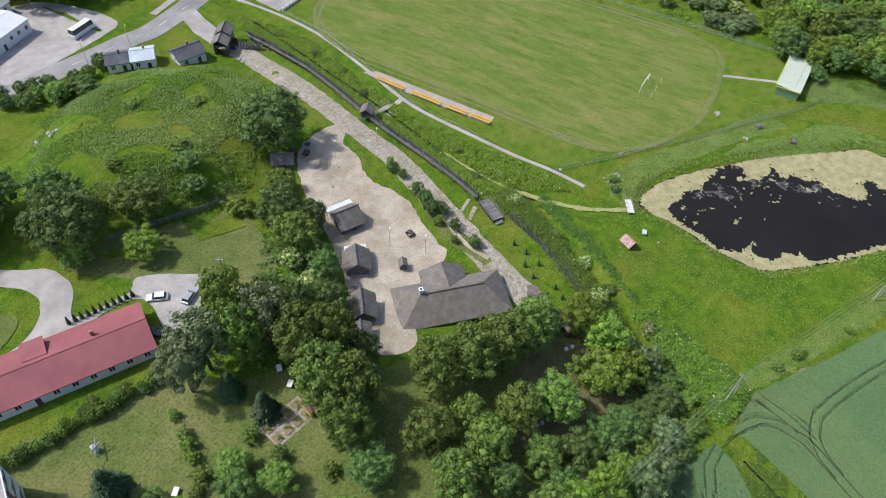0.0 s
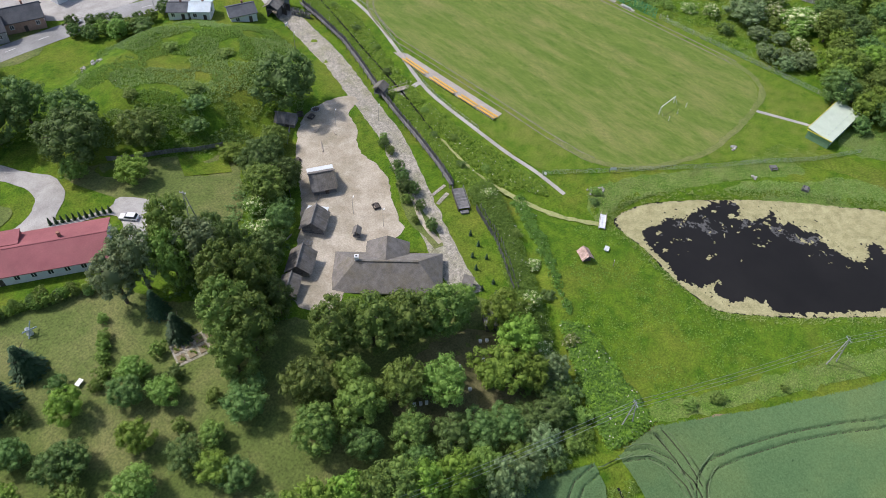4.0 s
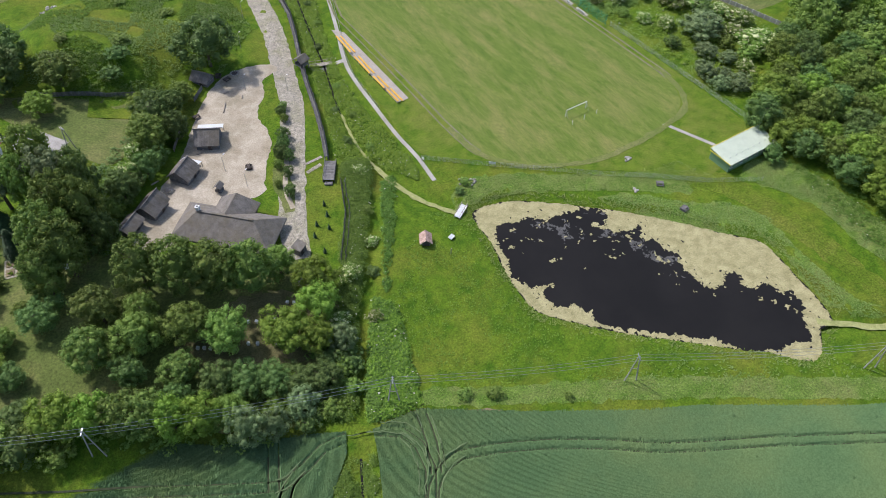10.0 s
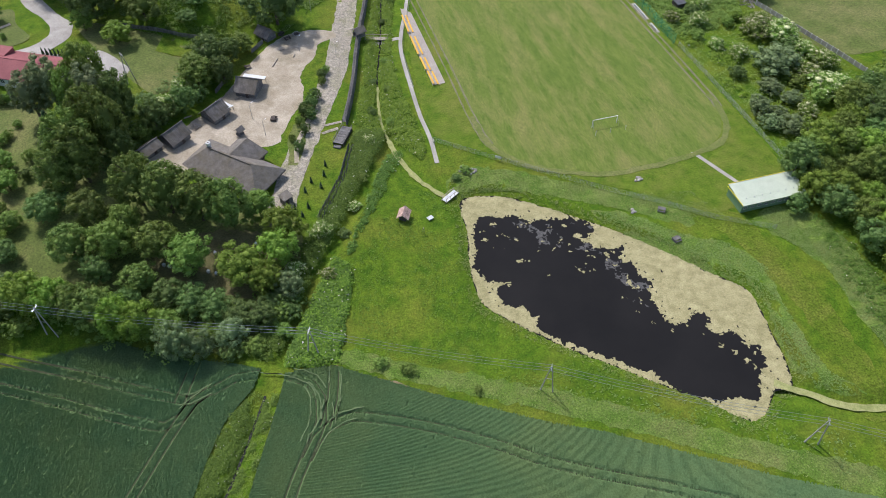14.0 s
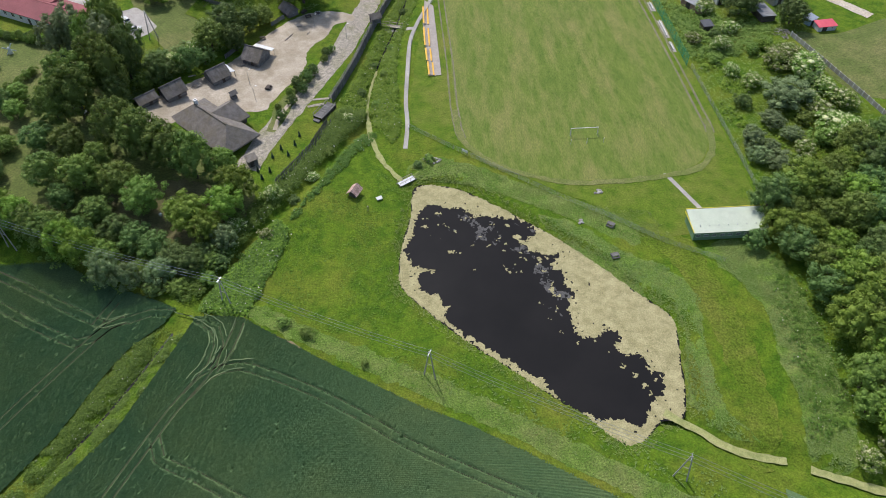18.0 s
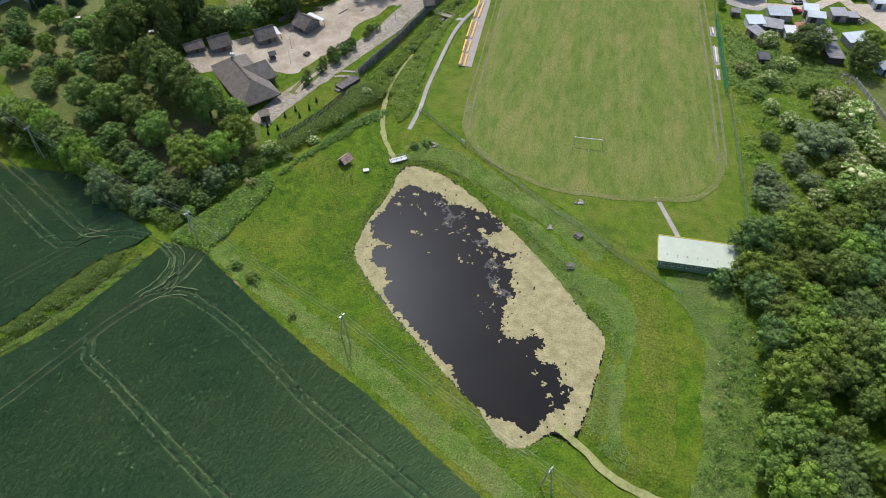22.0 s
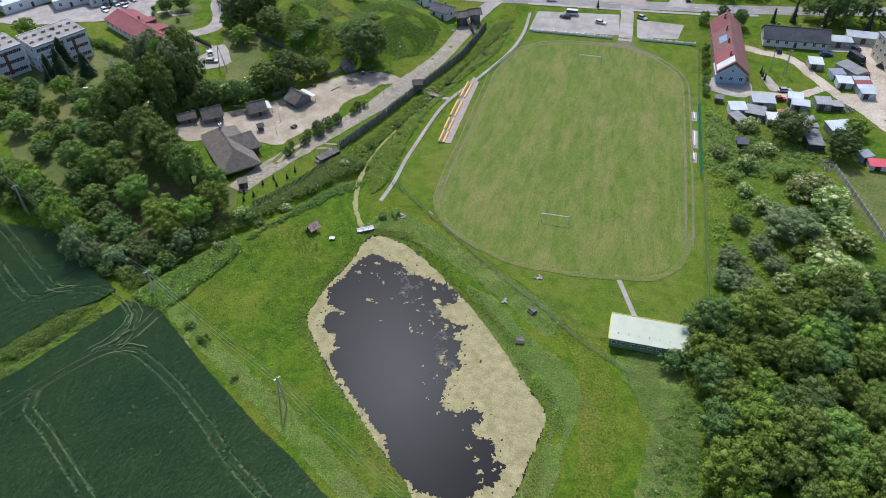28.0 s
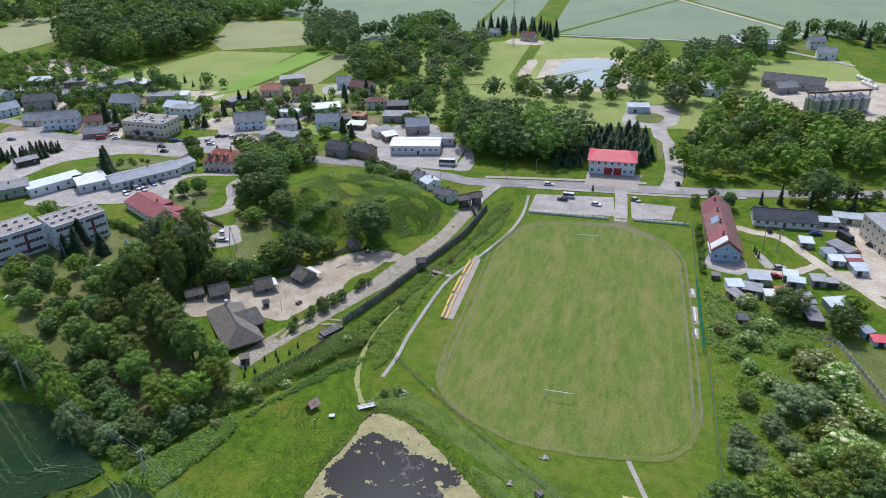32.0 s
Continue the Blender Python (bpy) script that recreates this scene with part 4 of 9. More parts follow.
def grove(outline, kinds, gap, low, high, seed, wide=1.0, group="", near=None, keep=0):
    """Trees scattered within an outline, no nearer together than gap. Those next to the point near stay trees of their own, the rest become one wood."""
    r = random.Random(seed)
    xs, ys = [q[0] for q in outline], [q[1] for q in outline]
    put, plan = [], []
    for _ in range(4000):
        x, y = r.uniform(min(xs), max(xs)), r.uniform(min(ys), max(ys))
        if inside(x, y, outline) and all((x - a) ** 2 + (y - b) ** 2 > gap * gap for a, b in put):
            put.append((x, y))
            plan.append((r.choice(kinds), x, y, r.uniform(low, high), wide * r.uniform(0.9, 1.15)))
    if near:
        plan.sort(key=lambda q: (q[1] - near[0]) ** 2 + (q[2] - near[1]) ** 2)
    for q in plan[:keep]:
        tree(*q, group)
    sets = {}
    for kind, x, y, h, w in plan[keep:]:
        v, f4, f3 = far_crown(kind, int(x * 7 + y * 3) % 2)
        m = np.array((pose(x, y, ground(x, y), 0, 0, (x * 37 + y * 61) % 360) @ Matrix.Diagonal((h / 10 * w, h / 10 * w, h / 10, 1))))
        vs, q4, q3 = sets.setdefault(LEAF_OF[kind], ([], [], []))
        n = sum(len(a) for a in vs)
        vs.append(v @ m[:3, :3].T + m[:3, 3])
        q4.append(f4 + n)
        q3.append(f3 + n)
    for mat, (vs, q4, q3) in sets.items():
        me = quick_mesh("wood", np.concatenate(vs), np.concatenate(q4), np.concatenate(q3), mat)
        tagged(new("wood", me), "dense growth of far trees and bushes", "wood", kind="stuff")


def scatter(name, outline, count, mat, label, category, tall=(0.4, 0.9), wide=0.45, seed=1, clump=0, lean=0.5, where=None):
    """Grass, weeds or reeds strewn within an outline: upright bent sprays, joined as one growth."""
    r = np.random.default_rng(seed)
    xs, ys = [q[0] for q in outline], [q[1] for q in outline]
    px, py = r.uniform(min(xs), max(xs), count), r.uniform(min(ys), max(ys), count)
    vs, fs = [], []
    for x, y in zip(px.tolist(), py.tolist()):
        if not inside(x, y, outline) or (where and not where(x, y)):
            continue
        g = ground(x, y)
        h = r.uniform(*tall)
        a = r.uniform(0, math.tau)
        for k in range(2):
            a2 = a + k * 2.1
            c, s = math.cos(a2), math.sin(a2)
            w = wide * r.uniform(0.6, 1.3)
            lx, ly = lean * h * -s, lean * h * c
            b = len(vs)
            vs += [(x - c * w * 0.5, y - s * w * 0.5, g), (x + c * w * 0.5, y + s * w * 0.5, g), (x + c * w * 0.4 + lx, y + s * w * 0.4 + ly, g + h), (x - c * w * 0.4 + lx, y - s * w * 0.4 + ly, g + h * 0.9)]
            fs.append((b, b + 1, b + 2, b + 3))
    return tagged(new(name, quick_mesh(name, vs, fs, [], mat)), label, category, kind="stuff")


def thicket(name, outline, count, mat, label, category, r0=0.4, r1=1.1, leaves=26, size=0.42, seed=1, where=None, sink=0.4):
    """Low leafy growth: many small clumps clad in leaves, joined as one."""
    q = random.Random(seed)
    xs, ys = [a[0] for a in outline], [a[1] for a in outline]
    cs, rs = [], []
    while count > 0:
        count -= 1
        x, y = q.uniform(min(xs), max(xs)), q.uniform(min(ys), max(ys))
        if inside(x, y, outline) and (not where or where(x, y)):
            rr = q.uniform(r0, r1)
            cs.append((x, y, ground(x, y) + rr * sink))
            rs.append(rr)
    v, f = leaf_cloud(cs, rs, leaves, size, 0.6, 2.0)
    return tagged(new(name, quick_mesh(name, v, [], f, mat)), label, category, kind="stuff")

# ---- buildings ----
def window(parent, x, y, z, w, h, turn, frame_mat="white_paint", glass="glass"):
    """A window standing 4 cm proud of its wall: frame with a mullion, and the pane behind it."""
    bm = bmesh.new()
    t = 0.09
    for a in ((-w / 2, -t, w / 2, h / 2 - t, h / 2), (-w / 2, -t, w / 2, -h / 2, -h / 2 + t)):
        box(bm, a[0], -0.05, a[3], a[2], 0.05, a[4])
    for x0 in (-w / 2, w / 2 - t, -t / 2):
        box(bm, x0, -0.048, -h / 2 + t, x0 + t, 0.048, h / 2 - t)
    ob = part("window", bm, frame_mat, parent)
    ob.matrix_local = pose(x, y, z, 0, 0, turn)
    part("pane", boxed(-w / 2 + t, -0.02, -h / 2 + t, w / 2 - t, 0.02, h / 2 - t), glass, ob)
    return ob


def door(parent, x, y, w, h, turn, mat="dark_wood", z=0.0):
    ob = part("door", boxed(-w / 2, -0.05, 0, w / 2, 0.05, h, bevel=0.02), mat, parent)
    ob.matrix_local = pose(x, y, z, 0, 0, turn)
    bm = boxed(w / 2 - 0.18, -0.1, h * 0.48, w / 2 - 0.1, 0.1, h * 0.53)
    part("handle", bm, "steel", ob)
    return ob


def gable_roof(bm, length, width, base, rise, over, thick=0.22, hip=0.0):
    """Two pitched slabs along x, with hipped ends when hip is the ridge's setback."""
    hl, hw = length / 2 + over, width / 2 + over
    drop = rise * over / (width / 2)
    e = base - drop
    r = hl - hip
    top = base + rise
    if hip:
        slab(bm, [(-hl, -hw, e), (hl, -hw, e), (r, 0, top), (-r, 0, top)], thick)
        slab(bm, [(hl, hw, e), (-hl, hw, e), (-r, 0, top), (r, 0, top)], thick)
        slab(bm, [(hl, -hw, e), (hl, hw, e), (r, 0, top)], thick)
        slab(bm, [(-hl, hw, e), (-hl, -hw, e), (-r, 0, top)], thick)
    else:
        slab(bm, [(-hl, -hw, e), (hl, -hw, e), (hl, 0, top), (-hl, 0, top)], thick)
        slab(bm, [(hl, hw, e), (-hl, hw, e), (-hl, 0, top), (hl, 0, top)], thick)


def wall_body(bm, length, width, high, rise, gables=True):
    hl, hw = length / 2, width / 2
    box(bm, -hl, -hw, -0.6, hl, hw, high)
    if gables and rise:
        for x0, x1 in ((-hl, -hl + 0.3), (hl - 0.3, hl)):
            p = [(-hw, high), (hw, high), (0, high + rise - 0.15)]
            a = [bm.verts.new((x0, y, z)) for y, z in p]
            b = [bm.verts.new((x1, y, z)) for y, z in p]
            bm.faces.new(a[::-1])
            bm.faces.new(b)
            for i in range(3):
                bm.faces.new((a[i], a[(i + 1) % 3], b[(i + 1) % 3], b[i]))


def chimney(parent, x, y, z0, z1, mat="brick", w=0.55):
    bm = boxed(x - w / 2, y - w / 2, z0, x + w / 2, y + w / 2, z1)
    box(bm, x - w / 2 - 0.07, y - w / 2 - 0.07, z1 - 0.14, x + w / 2 + 0.07, y + w / 2 + 0.07, z1 + 0.02)
    return part("chimney", bm, mat, parent)


def house(x, y, turn, length, width, high, rise, wall, roof, label, name="house", category="house", rows=1, bays=3, side_bays=1, over=0.45, hip=0.0, chimneys=1,
          z=None, win=(1.2, 1.4), doors=1, flat=False, shed=0.0, group="", sides="fblr", trim=None, thick=0.2, door_mat="dark_wood"):
    """A house with its length along x before turning: walls, roof, windows on the sides named, door and chimneys."""
    t = thing(name, x, y, z, turn, label, category, group)
    bm = bmesh.new()
    wall_body(bm, length, width, high, 0 if flat or shed or hip else rise)
    part("wall", bm, wall, t)
    bm = bmesh.new()
    if flat:
        slab(bm, [(-length / 2 - over, -width / 2 - over, high + 0.25), (length / 2 + over, -width / 2 - over, high + 0.25), (length / 2 + over, width / 2 + over, high + 0.25), (-length / 2 - over, width / 2 + over, high + 0.25)], 0.25)
    elif shed:
        slab(bm, [(-length / 2 - over, -width / 2 - over, high + 0.1), (length / 2 + over, -width / 2 - over, high + 0.1), (length / 2 + over, width / 2 + over, high + shed), (-length / 2 - over, width / 2 + over, high + shed)], 0.12)
    else:
        gable_roof(bm, length, width, high, rise, over, thick, hip)
    r = part("roof", bm, roof, t)
    if not flat and not shed and not hip:
        part("ridge", boxed(-length / 2 - over, -0.14, high + rise - 0.06, length / 2 + over, 0.14, high + rise + 0.07), roof, r)
    if trim:
        bm = bmesh.new()
        for sy in (-1, 1):
            box(bm, -length / 2 - over, sy * (width / 2 + over) - 0.06, high - 0.35, length / 2 + over, sy * (width / 2 + over) + 0.06, high - 0.05)
        part("gutter", bm, trim, r)
    storey = high / rows
    for k in range(rows):
        zz = storey * k + storey * 0.56
        for s, tag in ((-1, "f"), (1, "b")):
            if tag in sides:
                for i in range(bays):
                    xx = -length / 2 + length * (i + 0.5) / bays
                    if k == 0 and doors and i == bays // 2 and s == -1:
                        door(t, xx, s * (width / 2 + 0.02), 1.0, 2.05, 0, door_mat)
                    else:
                        window(t, xx, s * (width / 2 + 0.02), zz, win[0], win[1], 0)
        for s, tag in ((-1, "l"), (1, "r")):
            if tag in sides:
                for i in range(side_bays):
                    window(t, s * (length / 2 + 0.02), -width / 2 + width * (i + 0.5) / side_bays, zz, win[0], win[1], 90)
    if rise > 2.2 and not hip and not flat and not shed:
        for s, tag in ((-1, "l"), (1, "r")):
            if tag in sides:
                window(t, s * (length / 2 + 0.02), 0, high + rise * 0.35, 0.9, 1.0, 90)
    for i in range(chimneys):
        xx = -length / 2 + length * (i + 0.6) / max(1, chimneys)
        chimney(t, xx, width * 0.12, high + rise * 0.4, high + (rise if not flat and not shed else 0.3) + 0.8)
    return t

# ---- rough growth ----
NEAR_POND = lambda x, y: line_gap(x, y, POND_EDGE + POND_EDGE[:1]) < 2.2 + 1.5 * noise.noise(Vector((x * 0.2, y * 0.2, 0))) and not inside(x, y, POND_EDGE)
scatter("reeds", [(122, -62), (194, -62), (194, 26), (122, 26)], 16000, "reed", "rank grass and reeds fringing the pond", "reeds", (0.2, 0.5), 0.17, 2, lean=1.2, where=NEAR_POND)
BANK = [(121, 46), (126, 41), (129, 34), (131, 42), (130.5, 66), (132, 82), (139, 107), (146, 128), (147.5, 158), (140, 150), (136, 120), (128, 95), (121, 70), (115, 52)]
thicket("bank_weeds", BANK, 11000, "weed", "lush green weeds on the canal banks", "weeds", 0.3, 1.1, 26, 0.36, 3, where=lambda x, y: line_gap(x, y, CANAL) > 0.8)
BELT = [(85.2, -17.5), (88.8, -10), (94, -2.2), (99.4, 5.6), (105.6, 15.4), (111, 23.4), (118.6, 36), (120, 34), (113.5, 24), (109.6, 18.5), (104.4, 7), (100.4, -5), (97.2, -15.5), (95, -19.8), (90, -18.6)]
EDGE = lambda x, y: 1.6 * noise.noise(Vector((x * 0.22, y * 0.22, 14)))
thicket("weed_belt", BELT, 5000, "bank_leaf", "tall green weeds and nettles", "weeds", 0.4, 1.3, 30, 0.46, 45, where=lambda x, y: y < 6 + 3 * EDGE(x, y) and line_gap(x, y, DITCH) > 0.9)
thicket("weed_belt", BELT, 5000, "weed", "tall bright green weeds with white umbels", "weeds", 0.4, 1.3, 30, 0.46, 4, where=lambda x, y: y < 6 + 3 * EDGE(x, y) and line_gap(x, y, DITCH) > 0.9)
thicket("weed_belt", [(104, 9), (121, 40), (125, 40), (119, 26), (112, 14), (104, 0), (98, -2)], 3000, "bank_leaf", "rank nettles and tall grass beside the ditch", "weeds", 0.3, 0.8, 26, 0.36, 44, where=lambda x, y: 1.0 < line_gap(x, y, DITCH) < 4.6 + EDGE(x, y))
DARK_SIDE = [(122, 49), (118.5, 41.5), (112.5, 32), (106, 22), (99.5, 12), (93.5, 3.8), (88, -5.4), (84.6, -12.6), (82, -15), (79, -12), (84, -4), (89, 4), (95, 13), (99, 20), (104, 27), (110, 37), (114, 48)]
thicket("ditch_growth", DARK_SIDE, 7500, "bank_leaf", "rank mixed bushes and nettles along the ditch", "bushes", 0.5, 1.6, 34, 0.36, 5)
ROUGH = {"east": [(200, -10), (205, -20), (207.5, -29), (205.8, -39), (206, -49), (203, -60), (209, -64), (214, -56), (216, -43), (217, -33), (217, -20), (213, -9), (206, -6)],
         "pond": [(163, 5), (172, 1), (181, -8), (190, -14), (194.4, -22), (192.2, -31), (191, -41), (191, -50), (195, -57), (186.8, -53), (184.8, -46.5), (188, -33), (187.5, -26), (180, -19), (170, -7)],
         "bank": [(131, 21), (136, 28), (148, 25), (160, 17), (175, 8), (190, 4), (194, -6), (184, -6), (170, 3.5), (160, 10), (146, 17.5), (135, 20)],
         "field": [(95, -19.5), (111, -29.5), (128, -39.5), (146, -50.5), (165, -63), (190, -79), (194, -75), (168, -59), (149, -46.5), (131, -35.5), (113, -26), (98, -17)]}
patch("mown_strip", [(187, 1), (194, -1), (198.5, -10), (200.6, -24), (201, -40), (199.5, -54), (196, -62), (191.5, -61), (194.5, -50), (194.6, -38), (194, -24), (191, -12), (186, -5)], "dry_meadow", 0.055, 1.6, 2.5, label="yellowish mown strip through the meadow", category="grass")
for key, outline in ROUGH.items():
    patch("rough_grass", outline, "rough_grass", 0.05, 1.2, 3.0, label="tall tangled unmown meadow grass", category="grass")
    scatter("tall_grass", outline, 15000, "reed", "long meadow grass in tufts", "grass", (0.10, 0.24), 0.15, len(key) + 20, lean=1.3, where=lambda x, y: noise.noise(Vector((x * 0.25, y * 0.25, 4))) > -0.25)
scatter("tall_grass", [(132, 22), (130, 0), (128, -20), (150, -36), (175, -56), (165, -60), (128, -38), (97, -18), (101, -2), (112, 26)], 16000, "weed_tuft",
        "long meadow grass in tufts", "grass", (0.08, 0.22), 0.20, 6, lean=1.3, where=lambda x, y: noise.noise(Vector((x * 0.12, y * 0.12, 4))) > -0.05)
scatter("tall_grass", [(128, -36), (146, -48), (168, -62), (196, -80), (230, -100), (232, -92), (200, -70), (176, -58), (158, -46), (140, -34)], 9000, "reed",
        "rank grass along the field's edge", "grass", (0.12, 0.3), 0.22, 61, lean=1.2, where=lambda x, y: noise.noise(Vector((x * 0.2, y * 0.2, 4))) > -0.1)
MOUND = [(55, 112), (75, 100), (104, 102), (121, 120), (121, 140), (105, 158), (75, 164), (54, 150)]
for k, shift in enumerate((0, 30)):
    scatter("mound_grass", MOUND, 26000, "reed" if k else "weed_tuft", "long unmown grass on the mound", "grass", (0.15, 0.4), 0.22, 8 + k, lean=1.3, where=lambda x, y: noise.noise(Vector((x * 0.09 + shift, y * 0.09, 9))) > 0.08)
thicket("mound_bushes", [(64, 106), (78, 100), (98, 104), (96, 114), (78, 118), (66, 118)], 260, "leaf_mid", "low nettles and bushes on the mound's foot", "bushes", 0.3, 0.9, 30, 0.28, 31, where=lambda x, y: noise.noise(Vector((x * 0.13, y * 0.13, 12))) > 0.0)
thicket("mound_bushes", MOUND, 700, "bank_leaf", "rank nettles and tall grass in clumps on the mound", "weeds", 0.2, 0.6, 18, 0.34, 33, where=lambda x, y: noise.noise(Vector((x * 0.09, y * 0.09, 31))) + 0.5 * noise.noise(Vector((x * 0.3, y * 0.3, 33))) > 0.28)
thicket("mound_bushes", [(98, 140), (118, 142), (112, 156), (96, 160)], 120, "leaf_mid", "low nettles and bushes on the mound's top", "bushes", 0.3, 0.8, 30, 0.28, 32, where=lambda x, y: noise.noise(Vector((x * 0.13, y * 0.13, 15))) > 0.0)
DYKE_SIDES = [(83, -23.4), (80.2, -30.2), (73.6, -44.8), (66.2, -54), (50, -80), (41, -80), (62.8, -46), (68.4, -33.6), (72.3, -27), (78.4, -20.6)]
thicket("dyke_weeds", DYKE_SIDES, 15000, "bank_leaf", "rank weeds along the field dyke", "weeds", 0.25, 0.75, 26, 0.26, 41, where=lambda x, y: line_gap(x, y, DYKE) > 0.5 and noise.noise(Vector((x * 0.3, y * 0.3, 8))) > -0.12)
scatter("dyke_grass", DYKE_SIDES, 9000, "weed_tuft", "rank grass along the field dyke", "grass", (0.1, 0.24), 0.14, 9, lean=2.6)
strip("dyke_water", DYKE[:4], 0.5, "water", flat=-0.05, lift=0.0, label="narrow dark water in the field dyke", category="dyke")
scatter("fallow_grass", [(219, 10), (262, 34), (262, 90), (220, 105)], 6000, "reed", "unmown grass on fallow land", "grass", (0.1, 0.24), 0.14, 10, lean=2.6)
thicket("fallow_bushes", [(214, -8), (204, -58), (216, -56), (222, -34)], 420, "bank_leaf", "low bushes at the edge of the wood", "bushes", 0.4, 1.2, 30, 0.34, 11)

patch("bare_soil", [(93, -20.2), (95.5, -20.4), (96, -22.0), (93.6, -22.2)], "soil", 0.12, 0.5, 1.0, label="bare trampled soil at the field corner", category="soil")
patch("bare_soil", [(100, -24.2), (106, -27.4), (108, -29.0), (104, -27.4)], "soil", 0.12, 0.5, 1.0, label="bare soil along the field edge", category="soil")

# ---- the old wooden village ----
def thatched_hall():
    """The great house: a broad hipped thatch with a cross wing, log walls and an open gallery."""
    t = thing("thatched_hall", 81.4, 41.7, None, -45, "large log hall under a grey hipped thatch with a cross wing", "hall")
    for k in range(9):
        z = 0.25 * k
        part("log_course", boxed(-10.2, -4.6, z, 8.6, 4.6, z + 0.235, bevel=0.04), "dark_wood", t)
    gal = part("gallery_floor", boxed(8.6, -4.4, 0, 10.6, 4.4, 0.2), "old_wood", t)
    for i in range(5):
        part("gallery_post", boxed(10.2, -4.3 + i * 2.1, 0.2, 10.4, -4.1 + i * 2.1, 2.3), "old_wood", gal)
    bm = bmesh.new()
    gable_roof(bm, 22.0, 9.4, 2.3, 3.3, 1.1, 0.4, hip=5.4)
    roof = part("roof", bm, "thatch", t)
    part("ridge_cap", boxed(-6.8, -0.3, 5.4, 6.8, 0.3, 5.72, bevel=0.1), "thatch", roof)
    part("wing_wall", boxed(-4.4, 3.5, 0, 3.8, 7.8, 2.2), "dark_wood", t)
    bm = bmesh.new()
    slab(bm, [(-5.2, 8.6, 2.1), (-5.2, 0.0, 2.1), (-0.4, 0.0, 5.3), (-0.4, 7.6, 5.3)], 0.35)
    slab(bm, [(4.6, 0.0, 2.1), (4.6, 8.6, 2.1), (-0.4, 7.6, 5.3), (-0.4, 0.0, 5.3)], 0.35)
    slab(bm, [(-5.2, 8.6, 2.1), (-0.4, 7.6, 5.3), (4.6, 8.6, 2.1)], 0.3)
    part("wing_roof", bm, "thatch", t)
    c = chimney(t, -6.6, 0.3, 4.6, 6.7, "white_wall", 0.8)
    part("flue", boxed(-6.8, 0.1, 6.72, -6.4, 0.5, 6.77), "rubber", c)
    for i in range(4):
        window(t, -8.0 + 4.2 * i, -4.62, 1.4, 0.8, 0.8, 0, "old_wood")
    door(t, 6.5, -4.62, 1.1, 1.9, 0)
    return t


thatched_hall()


def log_shed(x, y, turn, length, width, high, rise, label, porch=False):
    """A small log house with a plank roof; pale new boards on the porch of some."""
    t = thing("log_shed", x, y, None, turn, label, "shed", "log sheds round the yard")
    n = int(high / 0.24)
    log = boxed(-length / 2, -width / 2, 0, length / 2, width / 2, 0.232, bevel=0.035)
    first = part("log_course", log, "old_wood", t)
    for k in range(1, n):
        share("log_course", first.data, t, pose(0, 0, 0.24 * k))
    for s in (-1, 1):
        bm = bmesh.new()
        p = [(s * (length / 2), -width / 2, n * 0.24), (s * (length / 2), width / 2, n * 0.24), (s * (length / 2), 0, high + rise - 0.1)]
        q = [(s * (length / 2 - 0.15), a[1], a[2]) for a in p]
        va, vb = [bm.verts.new(a) for a in p], [bm.verts.new(a) for a in q]
        bm.faces.new(va if s > 0 else va[::-1])
        bm.faces.new(vb[::-1] if s > 0 else vb)
        for i in range(3):
            bm.faces.new((va[i], va[(i + 1) % 3], vb[(i + 1) % 3], vb[i]))
        part("gable", bm, "old_wood", t)
    roof = new("roof")
    roof.parent = t
    boards = int((length + 0.9) / 0.42)
    hw, drop = width / 2 + 0.6, rise * 0.6 / (width / 2)
    run = math.hypot(hw, rise + drop)
    a = math.atan2(rise + drop, hw)
    bm = bmesh.new()
    box(bm, -0.2, 0, -0.05, 0.2, run, 0.03)
    plank = bpy.data.meshes.new("plank")
    bm.to_mesh(plank)
    bm.free()
    plank.materials.append(M["thatch"])
    for s in (-1, 1):
        for i in range(boards):
            xx = -length / 2 - 0.45 + (length + 0.9) * (i + 0.5) / boards
            m = pose(xx, s * hw, high - drop, 0, 0, 0 if s < 0 else 180) @ Matrix.Rotation(a, 4, "X") @ pose(0, 0, 0.015 * (i % 2) + random.uniform(0, 0.02)) @ Matrix.Diagonal(((length + 0.9) / boards / 0.42, random.uniform(0.96, 1.0), 1, 1))
            share("plank", plank, roof, m)
    part("ridge_log", rodded((-length / 2 - 0.6, 0, high + rise + 0.1), (length / 2 + 0.6, 0, high + rise + 0.1), 0.14), "old_wood", t)
    door(t, length * 0.1, -width / 2 - 0.02, 0.95, 1.75, 0)
    if porch:
        bm = bmesh.new()
        slab(bm, [(length / 2 + 0.1, -width / 2, high + 0.2), (length / 2 + 1.9, -width / 2, high - 0.3), (length / 2 + 1.9, width / 2, high - 0.3), (length / 2 + 0.1, width / 2, high + 0.2)], 0.06)
        part("porch_roof", bm, "pale_roof", t)
        for s in (-1, 1):
            part("porch_post", rodded((length / 2 + 1.75, s * (width / 2 - 0.15), 0), (length / 2 + 1.75, s * (width / 2 - 0.15), high - 0.35), 0.09), "pale_wood", t)
    return t


